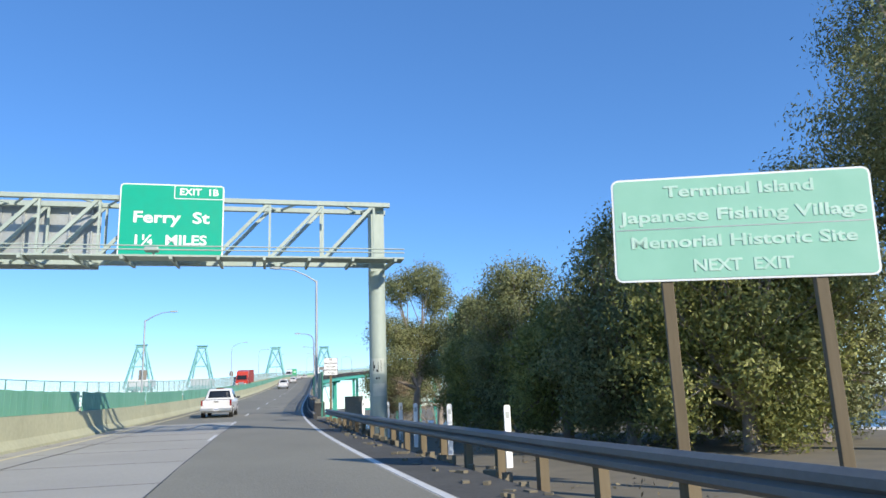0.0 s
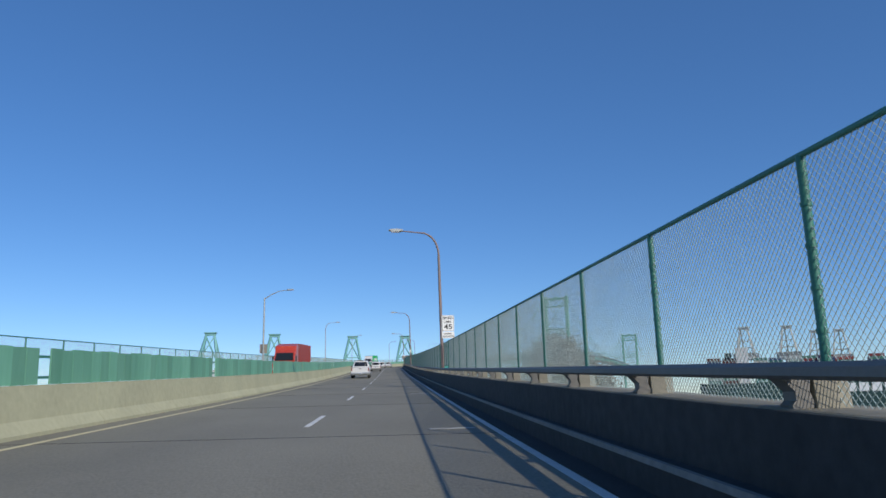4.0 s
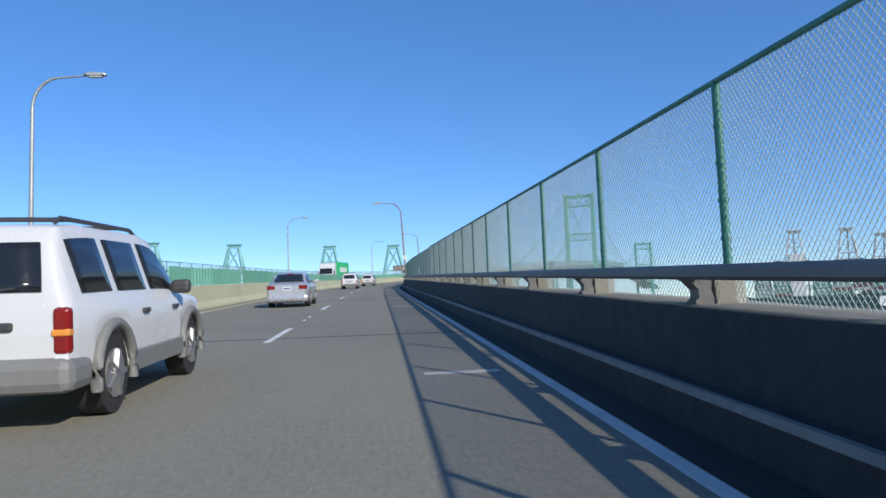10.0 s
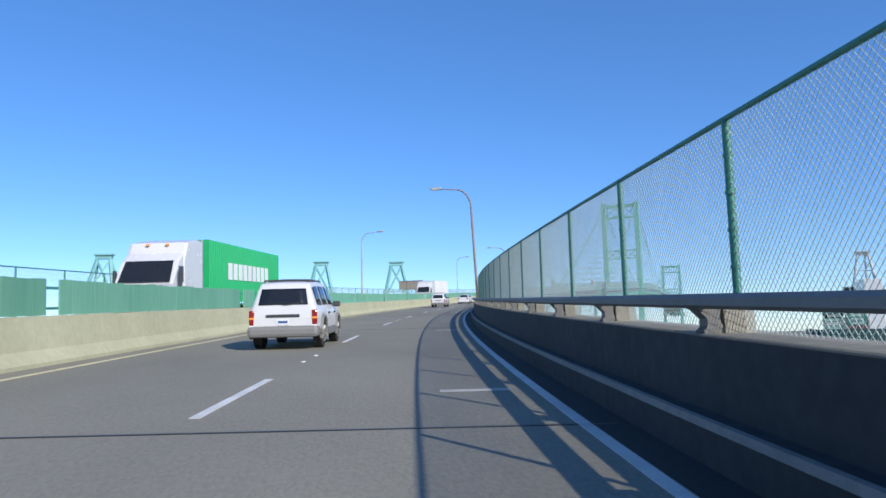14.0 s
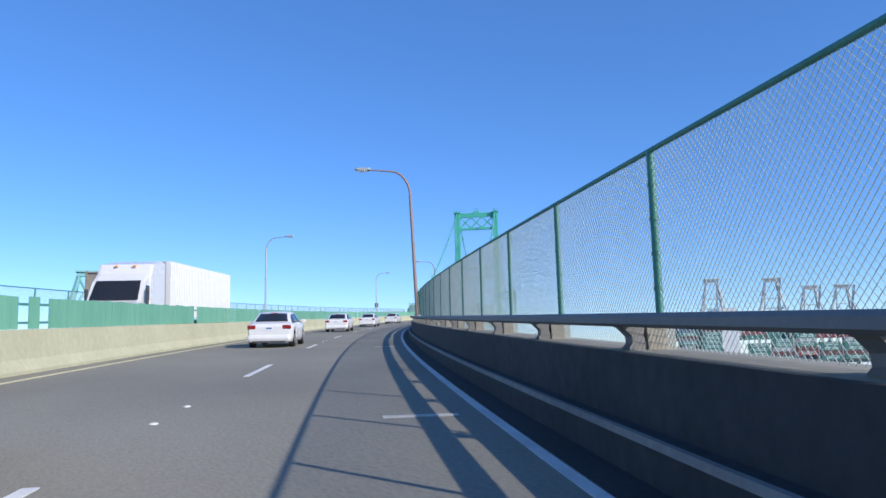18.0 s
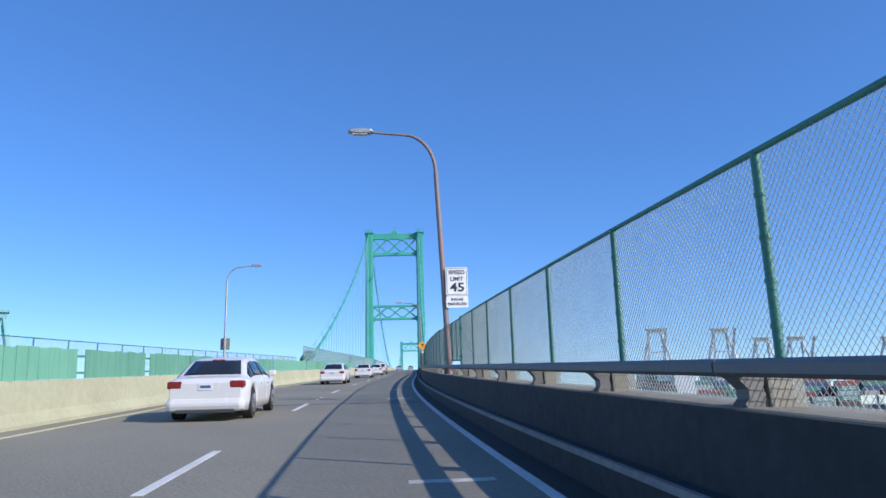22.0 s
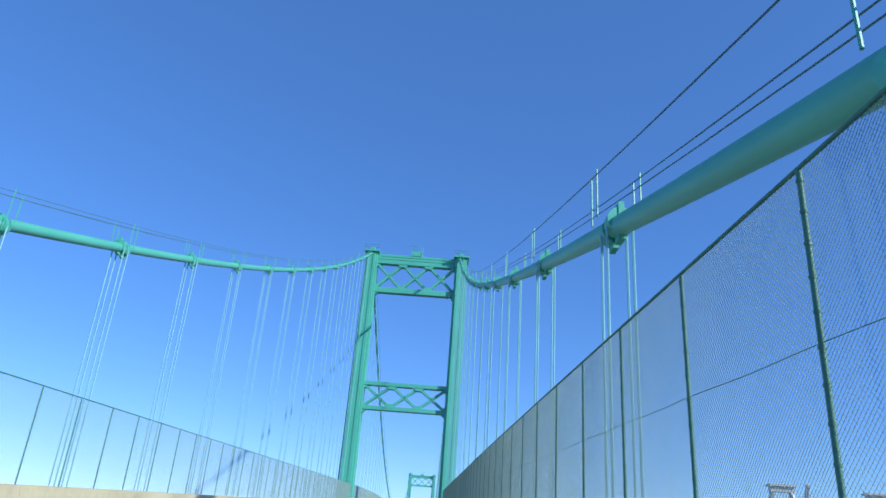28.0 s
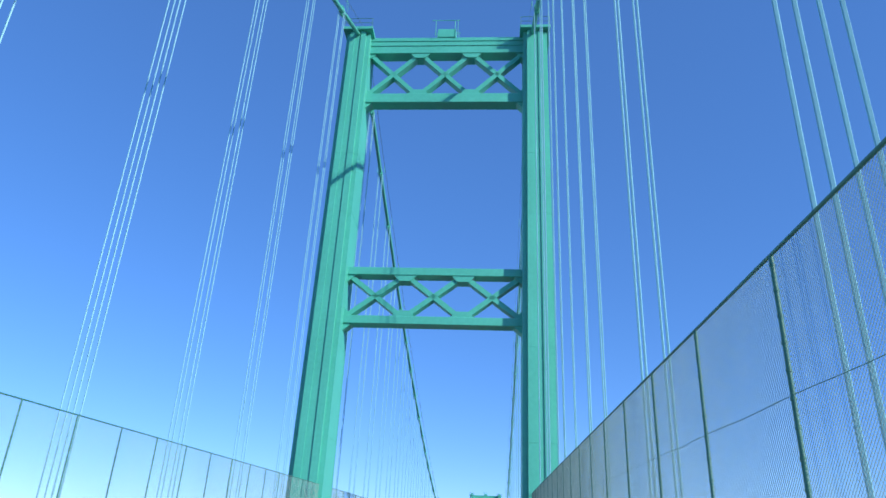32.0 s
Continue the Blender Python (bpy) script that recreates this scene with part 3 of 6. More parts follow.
# where the posts of rail and fence stand; evenly divided between these
POST_MARKS = [44.2, 102.5, 112.5, 115.8, 123.2, 126.35, 143.0, 152.4, 163.7, 176.3, 183.7, 187.0, 190.1, 196.4, 199.2, 204.2, 216.6, 224.3, 236.5, 244.5, 260.2, 267.8,
              273.2, 276.2, 281.7, 284.5, 290.2, 302.3, 332.2, 335.3, 341.3, 344.4, 352.6, 364.5, 376.2, 385.1, 396.8, 404.6, 407.6, 412.6, 415.6, 418.8, 430.7, 442.3,
              451.6, 462.6, 474.2, 476.8, 479.6, 485.8, 488.8, 505.7, 517.7, 525.3, 537.7, 547.6, 550.7, 556.7]
# double gates round the lamps: first and last heavy post
GATES = [(115.8, 123.2), (190.1, 196.4), (276.2, 281.7), (335.3, 341.3), (407.6, 412.6), (479.6, 485.8), (550.7, 556.7)]
SPAN_MARKS = [561.0, 586.6, 595.5, 616.9, 631.5, 637.8, 648.7, 656.3, 668.4, 681.2, 1000.0]


def divide(marks, pitch=3.07):
    out = [marks[0]]
    for a, b in zip(marks, marks[1:]):
        n = max(1, round((b - a) / pitch))
        out += [a + (b - a) * (k + 1) / n for k in range(n)]
    return out


POSTS = divide(POST_MARKS)


def bridge_rail():
    """Steel tube on curved posts along the parapet."""
    marks = POSTS[1:]
    n = len(marks) - 1
    # dark cast bracket in front, pale block behind
    bm = B()
    prof = [(-0.17, 0.0), (0.0, 0.0), (0.0, 0.03), (-0.03, 0.06), (-0.05, 0.12), (-0.04, 0.19), (0.0, 0.25), (0.0, 0.285), (-0.3, 0.285), (-0.31, 0.24), (-0.22, 0.19), (-0.15, 0.12), (-0.15, 0.06), (-0.18, 0.03)]
    vs = []
    for y in (-0.08, 0.08):
        vs.append([bm.verts.new((x, y, z)) for x, z in prof])
    for k in range(len(prof)):
        bm.faces.new((vs[0][k], vs[0][(k + 1) % len(prof)], vs[1][(k + 1) % len(prof)], vs[1][k]))
    bm.faces.new(vs[0])
    bm.faces.new(vs[1])
    bm_b = slab(B(), [(-0.11, 0.0), (0.11, 0.0), (0.09, 0.2), (-0.09, 0.2)], -0.02, 0.22, 0.02, 0.95)
    block = None
    post = None
    per = 23
    for b in range(0, n, per):
        e = min(b + per, n)
        s0, s1 = marks[b], marks[e]
        t = thing("bridge_rail", road_pose((s0 + s1) / 2, 2.8, 0.87), "grey steel tube rail on curved concrete posts", "guard rail", "bridge rails")
        inv = t.matrix_world.inverted()
        tube = [(2.52, 1.09), (2.55, 1.065), (2.69, 1.065), (2.72, 1.09), (2.72, 1.145), (2.69, 1.175), (2.55, 1.175), (2.52, 1.145)]
        vs_, es_, fs_ = sweep(tube, s0, s1 - 0.02, 3.14)
        part("tube", ([tuple(inv @ Vector(v)) for v in vs_], es_, fs_), RAIL, t)
        for i in range(b, e):
            m = inv @ road_pose(marks[i], 2.86, 0.86)
            if post is None:
                post = part("bracket", bm, RAIL, t)
                post.matrix_basis = m
                block = part("block", bm_b, CAP, t, "pale concrete block")
                block.matrix_basis = m
            else:
                again(post, t, m)
                again(block, t, m)


bridge_rail()


def wires(w, h, px, pz, r, lift=0.0):
    """Two crossing families of thin square wires filling w by h."""
    vs, fs = [], []
    k = px / pz
    lean = h * k
    weave = random.Random(11)
    for sgn in (1, -1):
        x = -lean
        while x < w:
            x += weave.uniform(-0.09, 0.09) * px
            y0, y1 = (x, x + lean) if sgn == 1 else (x + lean, x)
            a, b = (y0, 0.0), (y1, h)
            for lo, hi in ((0.0, w),):
                t0, t1 = 0.0, 1.0
                dy = b[0] - a[0]
                ta, tb = (lo - a[0]) / dy, (hi - a[0]) / dy
                if ta > tb:
                    ta, tb = tb, ta
                t0, t1 = max(t0, ta), min(t1, tb)
            if t1 - t0 > 0.01:
                p = (a[0] + dy * t0, h * t0)
                q = (a[0] + dy * t1, h * t1)
                o = len(vs)
                ox = 0.3 * r * sgn
                for c in (p, q):
                    vs += [(ox - r, c[0], c[1]), (ox, c[0] - r, c[1]), (ox + r, c[0], c[1]), (ox, c[0] + r, c[1])]
                fs += [(o + i, o + (i + 1) % 4, o + 4 + (i + 1) % 4, o + 4 + i) for i in range(4)]
            x += px
    return vs, [], fs


def lay(a, b):
    """The pose at a whose y axis runs to b."""
    d = b - a
    y = d.normalized()
    x = Vector((d.y, -d.x, 0)).normalized()
    z = x.cross(y)
    return Matrix(((x.x, y.x, z.x, a.x), (x.y, y.y, z.y, a.y), (x.z, y.z, z.z, a.z), (0, 0, 0, 1)))


STANDPIPES = (246.4, 444.2, 507.8)
LAMPS_R = [119.6, 193.0, 278.9, 338.4, 410.3, 482.6, 553.7]


def shape(name, bm, material):
    """A mesh to be shared by many objects."""
    o = part(name, bm, material)
    me = o.data
    bpy.data.objects.remove(o)
    return me


def put(name, me, parent, m):
    o = new(name, me)
    o.parent = parent
    o.matrix_basis = m
    return o


def leaf_frame(w, h, zl):
    """The welded frame of a gate leaf with its middle stile and bottom hooks."""
    bm = B()
    for y in (0.1, w / 2, w - 0.1):
        bar(bm, (0, y, zl), (0, y, h), 0.024, 8)
    bar(bm, (0, 0.1, zl), (0, w - 0.1, zl), 0.024, 8)
    bar(bm, (0, 0.1, h - 0.02), (0, w - 0.1, h - 0.02), 0.024, 8)
    for sg in (-1, 1):
        pipe(bm, [(0, w / 2 + sg * 0.13, zl + 0.15), (0, w / 2 + sg * 0.1, zl + 0.06), (0, w / 2 + sg * 0.03, zl + 0.03)], 0.016, 5)
    return bm


def fence(name, posts, d, zb, zt, px, pz, r, label, per, gates=(), wire=WIRE):
    n = len(posts) - 1
    h = zt - zb
    w = 3.07
    zl = 0.42
    net = shape("mesh", wires(w, h, px, pz, r), wire)
    pr = 0.027 if zt > 3 else 0.034
    bm = pipe(B(), [(0, 0, 0.6 - zb), (0, 0, h)], pr, 8)
    # tie wires round the post
    for k in range(int(h / 0.3)):
        disc(bm, (0, 0, 0.2 + 0.3 * k), (0, 0, 1), pr + 0.007, 0.03, 8)
    post = shape("post", bm, FENCE)
    rail = shape("top_rail", bar(B(), (0, -0.01, h), (0, w + 0.01, h), 0.024, 8), FENCE)
    bm = box(B(), -0.05, 0.05, -0.05, 0.05, 0.6 - zb, h + 0.03, bevel=0.008)
    gate_post = shape("gate_post", bm, FENCE)
    bm = B()
    for z in (0.3, 0.8):
        box(bm, -0.07, 0.07, -0.12, 0.12, h * z, h * z + 0.045)
        disc(bm, (0, 0.12, h * z + 0.02), (0, 0, 1), 0.04, 0.14, 10)
        disc(bm, (0, -0.12, h * z + 0.02), (0, 0, 1), 0.04, 0.14, 10)
    hinge = shape("hinge", bm, FENCE)
    mid_rail = shape("mid_rail", pipe(B(), [(0, w * k / 6, 2.62 - zb + (0.0, -0.004, -0.012, -0.016, -0.012, -0.004, 0.0)[k]) for k in range(7)], 0.0045, 5), FENCE)
    bm = B()
    for y0, y1 in ((0.1, w / 2), (w / 2, w - 0.1)):
        bar(bm, (0.012, y0, zl), (0.012, y1, h - 0.05), 0.008, 5)
        bar(bm, (-0.012, y0, h - 0.05), (-0.012, y1, zl), 0.008, 5)
    cross = shape("cross_brace", bm, FENCE)
    leaf = shape("leaf_frame", leaf_frame(w, h, zl), FENCE)
    leaf_net = shape("mesh", wires(w - 0.2, h - zl, px, pz, r), wire)
    sag = (0.0, -0.02, -0.05, -0.09, -0.12, -0.12, -0.08, -0.03, 0.0)
    stay = {True: shape("stay", pipe(B(), [(0, w * k / 8, h * 0.3 + h * 0.52 * k / 8 + sag[8 - k]) for k in range(9)], 0.01, 5), FENCE),
            False: shape("stay", pipe(B(), [(0, w * k / 8, h * 0.82 - h * 0.52 * k / 8 + sag[k]) for k in range(9)], 0.01, 5), FENCE)}
    for b in range(0, n, per):
        e = min(b + per, n)
        t = thing(name, road_pose((posts[b] + posts[e]) / 2, d, zb), label, "fence", "chain-link fences")
        inv = t.matrix_world.inverted()
        for i in range(b, e):
            a, c = at(posts[i], d, zb), at(posts[i + 1], d, zb)
            m = inv @ lay(a, c)
            m = m @ Matrix.Diagonal((1, (c - a).length / w, 1, 1))
            mid_s = (posts[i] + posts[i + 1]) / 2
            in_gate = any(g0 < mid_s < g1 for g0, g1 in gates)
            heavy = any(abs(posts[i] - g) < 0.1 for pair in gates for g in pair)
            up = Matrix.Translation(m.translation) @ Matrix.Rotation(rng.gauss(0, 0.006), 4, "X")
            if heavy:
                put("gate_post", gate_post, t, up)
                put("hinge", hinge, t, up)
            elif not (in_gate and any(g0 < posts[i] - 0.1 < g1 for g0, g1 in gates)):
                put("post", post, t, up)
            if in_gate:
                put("leaf_frame", leaf, t, m)
                put("cross_brace", cross, t, m)
                put("mesh", leaf_net, t, m @ Matrix.Translation((0, 0.1, zl)))
                continue
            for g0, g1 in gates:
                if abs(posts[i + 1] - g0) < 0.1 or abs(posts[i] - g1) < 0.1:
                    put("stay", stay[abs(posts[i + 1] - g0) < 0.1], t, m)
            pipes = [q for q in STANDPIPES if posts[i] + 0.5 < q < posts[i + 1] - 0.5] if zt < 3 and d > 0 else []
            if pipes:
                # an opening in the mesh round the valves
                u, half, hz = pipes[0] - posts[i], 0.42, 1.58 - zb
                for y0, y1, z0 in ((0, u - half, 0), (u + half, w, 0), (u - half, u + half, hz)):
                    put("mesh", shape("mesh", wires(y1 - y0, h - z0, px, pz, r), wire), t, m @ Matrix.Translation((0, y0, z0)))
                hoop = B()
                for p, q in (((u - half, 0), (u - half, hz)), ((u + half, 0), (u + half, hz)), ((u - half, hz), (u + half, hz))):
                    bar(hoop, (0, *p), (0, *q), 0.011, 6)
                put("opening_frame", shape("opening_frame", hoop, FENCE), t, m)
            else:
                put("mesh", net, t, m)
            put("top_rail", rail, t, m)
            if zt > 3 and d > 0:
                put("mid_rail", mid_rail, t, m)


SPLIT = POSTS.index(236.5)
fence("chain_link_fence", POSTS[:SPLIT + 1], D_FENCE, 0.88, Z_FENCE, 0.068, 0.068, 0.0034, "green chain-link fence with round posts on the parapet", 23, GATES)
SPLIT_2 = POSTS.index(488.8)
fence("chain_link_fence", POSTS[SPLIT:SPLIT_2 + 1], D_FENCE, 0.88, Z_FENCE - 0.06, 0.068, 0.068, 0.0034, "green chain-link fence with round posts on the parapet", 23, GATES)
fence("chain_link_fence", POSTS[SPLIT_2:], D_FENCE, 0.88, Z_FENCE - 0.015, 0.068, 0.068, 0.0034, "green chain-link fence with round posts on the parapet", 23, GATES)
fence("chain_link_fence", divide(SPAN_MARKS)[:110], 3.12, 0.88, 4.2, 0.06, 0.055, 0.0028, "tall fine-meshed green fence along the suspended span", 22, (), PALE_WIRE)
fence("side_fence", divide([-100.0, 557.0], 3.2), LEFT_EDGE + 0.2, 0.75, 2.7, 0.16, 0.12, 0.005, "chain-link fence across the opposite lanes", 23)
fence("side_fence", divide([561.0, 900.0]), -13.9, 0.62, 4.3, 0.12, 0.095, 0.004, "tall mesh fence across the opposite lanes", 22, (), PALE_WIRE)


def median():
    prof = [(-7.2, -0.2), (-8.1, -0.2), (-8.1, 0.08), (-7.92, 0.33), (-7.82, 1.02), (-7.46, 1.02), (-7.38, 0.33), (-7.2, 0.08)]
    s = -100.0
    while s < 1000:
        L = 12.2
        vs, es, fs = sweep(prof, s, s + L - 0.012, 4.0)
        m = road_pose(s + L / 2, -7.65)
        inv = m.inverted()
        ob = part("median_barrier", ([tuple(inv @ Vector(v)) for v in vs], es, fs), CONCRETE)
        ob.matrix_world = m
        tagged(ob, "tan cast concrete median barrier, weathered and cracked", "barrier", "median barriers")
        s += L
    # upright boards of the glare screen
    w = 0.55
    board = None
    s = -100.0
    while s < 556:
        L = 14.85
        near = 50 < s < 190
        t = thing("glare_screen", road_pose(s + L / 2, -7.66, 1.02), "faded green upright boards on the median barrier", "screen", "glare screens")
        inv = t.matrix_world.inverted()
        rest, frame_ = B(), B()
        for k in range(int(L / w)):
            ss = s + (k + 0.5) * w
            if rng.random() < 0.02 and not 70 < ss < 150:
                continue
            h = 0.78 + rng.uniform(-0.02, 0.02)
            tilt = Matrix.Rotation(rng.gauss(0, 0.012), 4, "X")
            wide = w - (0.012 if math.sin(ss * 0.21) > -0.5 or ss < 190 else 0.2 if math.sin(ss * 0.21) < -0.93 else 0.04)
            m = inv @ road_pose(ss, -7.64, 1.03, sloped=True) @ tilt
            if near:
                if board is None:
                    board = part("board", box(B(), -0.02, 0.02, -0.25, 0.25, 0, 0.78), BOARD, t)
                    board.matrix_basis = m
                else:
                    again(board, t, m @ Matrix.Diagonal((1, wide / 0.5, h / 0.78, 1)))
            else:
                box(rest, -0.02, 0.02, -wide / 2, wide / 2, 0, h, m)
        for z in (0.15, 0.6):
            for k in range(3):
                beam(frame_, inv @ at(s + k * L / 3, -7.69, 1.03 + z), inv @ at(s + (k + 1) * L / 3, -7.69, 1.03 + z), 0.05, 0.06)
        part("frame", frame_, FENCE, t)
        if near:
            rest.free()
        else:
            tagged(part("screen_infill", rest, BOARD, t), kind="stuff")
        s += L


median()


# ---- suspension bridge ----
def leg_mesh(z0, z1, a0, a1, b0, b1):
    bm = B()

    def ring(a, b, z):
        n = 0.32 * a
        k = 0.16 * b
        pts = [(-a, -b + k), (-a + n, -b + k), (-a + n, -b), (-0.25 * a, -b), (-0.25 * a, -b + 0.1), (0.25 * a, -b + 0.1), (0.25 * a, -b), (a - n, -b), (a - n, -b + k), (a, -b + k)]
        pts += [(-x, -y) for x, y in pts]
        return [bm.verts.new((x, y, z)) for x, y in pts]
    r0, r1 = ring(a0, b0, z0), ring(a1, b1, z1)
    n = len(r0)
    for i in range(n):
        bm.faces.new((r0[i], r0[(i + 1) % n], r1[(i + 1) % n], r1[i]))
    bm.faces.new(r0)
    bm.faces.new(r1)
    return bm


def strut(parent, zb, zt, top_h, low_h, cells, w=8.6):
    part("top_chord", box(B(), -w, w, -0.7, 0.7, zt - top_h, zt, bevel=0.05), GREEN, parent)
    part("bottom_chord", box(B(), -w, w, -0.7, 0.7, zb, zb + low_h, bevel=0.05), GREEN, parent)
    for z in (zt - top_h * 0.55, zt - top_h * 0.25):
        if top_h > 1.2:
            part("rib", box(B(), -w, w, -0.78, 0.78, z, z + 0.12), GREEN, parent)
    a, b = zb + low_h, zt - top_h
    cw = 2 * (w - 0.35) / cells
    for i in range(cells):
        x0, x1 = -w + 0.35 + i * cw, -w + 0.35 + (i + 1) * cw
        for p, q in (((x0, a - 0.1), (x1, b + 0.1)), ((x0, b + 0.1), (x1, a - 0.1))):
            part("diagonal", beam(B(), (p[0], 0, p[1]), (q[0], 0, q[1]), 0.9, 0.45), GREEN, parent)
        if i:
            for z, s in ((a, 1), (b, -1)):
                bm = B()
                vs = [bm.verts.new((x, y, zz)) for y in (-0.62, 0.62) for x, zz in ((x0 - 1.1, z - 0.05 * s), (x0 + 1.1, z - 0.05 * s), (x0 + 0.55, z + 0.55 * s), (x0 - 0.55, z + 0.55 * s))]
                for f in ((0, 1, 2, 3), (4, 5, 6, 7), (0, 1, 5, 4), (1, 2, 6, 5), (2, 3, 7, 6), (3, 0, 4, 7)):
                    bm.faces.new([vs[k] for k in f])
                part("gusset", bm, GREEN, parent)
    for sx in (-1, 1):
        for z, s in ((zb, -1), (a, 1), (b, -1)):
            bm = B()
            vs = [bm.verts.new((x, y, zz)) for y in (-0.55, 0.55) for x, zz in ((sx * (w + 0.1), z), (sx * (w - 1.1), z), (sx * (w + 0.1), z + s * 1.1))]
            for f in ((0, 1, 2), (3, 4, 5), (0, 1, 4, 3), (1, 2, 5, 4), (2, 0, 3, 5)):
                bm.faces.new([vs[k] for k in f])
            part("haunch", bm, GREEN, parent)


def tower(s, top):
    z0 = at(s).z
    t = thing("bridge_tower", road_pose(s, AXIS), "tall green steel bridge tower with two cross-braced struts", "bridge tower", "bridge towers")
    zt = top - z0 - 0.6
    for x in (-HALF, HALF):
        g = part("leg", leg_mesh(SEA + 4 - z0, zt, 1.75, 1.25, 2.6, 1.9), GREEN, t)
        g.matrix_basis = Matrix.Translation((x, 0, 0))
        part("cap", box(B(), x - 1.6, x + 1.6, -2.3, 2.3, zt, zt + 0.35, bevel=0.05), GREEN, t)
        part("saddle", slab(B(), [(-1.9, zt + 0.35), (1.9, zt + 0.35), (1.2, zt + 1.3), (0, zt + 1.6), (-1.2, zt + 1.3)], x - 0.5, x + 0.5, 0.08), GREEN, t)
        rail = B()
        for yy in (-2.2, 2.2):
            for xx in (x - 1.5, x + 1.5):
                bar(rail, (xx, yy, zt + 0.3), (xx, yy, zt + 1.5), 0.03, 5)
            bar(rail, (x - 1.5, yy, zt + 1.5), (x + 1.5, yy, zt + 1.5), 0.03, 5)
            bar(rail, (x - 1.5, yy, zt + 0.9), (x + 1.5, yy, zt + 0.9), 0.03, 5)
        part("hand_rail", rail, FENCE, t)
        for z in (8.0, 16.0, 29.0, 35.5):
            band = leg_mesh(z, z + 0.07, *(k + 0.02 for k in (1.75 - 0.5 * (z + 56) / 107,) * 2), *(k + 0.02 for k in (2.6 - 0.7 * (z + 56) / 107,) * 2))
            o = part("joint_plate", band, GREEN, t)
            o.matrix_basis = Matrix.Translation((x, 0, 0))
        part("pedestal", box(B(), x - 4, x + 4, -5, 5, SEA - 6 - z0, SEA + 4.2 - z0, bevel=0.3), CONCRETE, t)
    strut(t, zt - 8.4, zt + 0.1, 2.1, 1.1, 3)
    strut(t, 18.3, 23.8, 0.75, 0.75, 3, 8.4)
    strut(t, -7.5, -3.0, 0.8, 0.8, 3, 8.2)
    bx = B()
    box(bx, -1.0, 1.0, -0.8, 0.8, zt + 0.1, zt + 1.2, bevel=0.04)
    for xx in (-1.2, 1.2):
        for yy in (-1, 1):
            bar(bx, (xx, yy, zt + 0.1), (xx, yy, zt + 2.2), 0.04, 5)
    for yy in (-1, 1):
        bar(bx, (-1.6, yy, zt + 2.2), (1.4, yy, zt + 2.2), 0.04, 5)
    bar(bx, (0.8, 0, zt), (0.8, 0, zt + 3.0), 0.05, 5)
    part("beacon_house", bx, GREEN, t, "small railed beacon house on the top strut")
    return t


TOP = at(S_TOWER).z + 51.5
tower(S_TOWER, TOP)
tower(S_TOWER + SPAN, TOP)
S_BENT, Z_BENT = 579.0, 3.2


def cable_z(s):
    """Height of the main cables above the datum."""
    if s < S_TOWER:
        u = (s - S_BENT) / (S_TOWER - S_BENT)
        return at(S_BENT).z + Z_BENT + (TOP - at(S_BENT).z - Z_BENT) * u - 4 * SAG_SIDE * u * (1 - u)
    if s < S_TOWER + SPAN:
        u = (s - S_TOWER) / SPAN
        return TOP - 4 * SAG_MAIN * u * (1 - u)
    u = (s - S_TOWER - SPAN) / 145.0
    return TOP - 50 * u - 4 * SAG_SIDE * u * (1 - u)


SAG_SIDE, SAG_MAIN = 4.0, 42.0


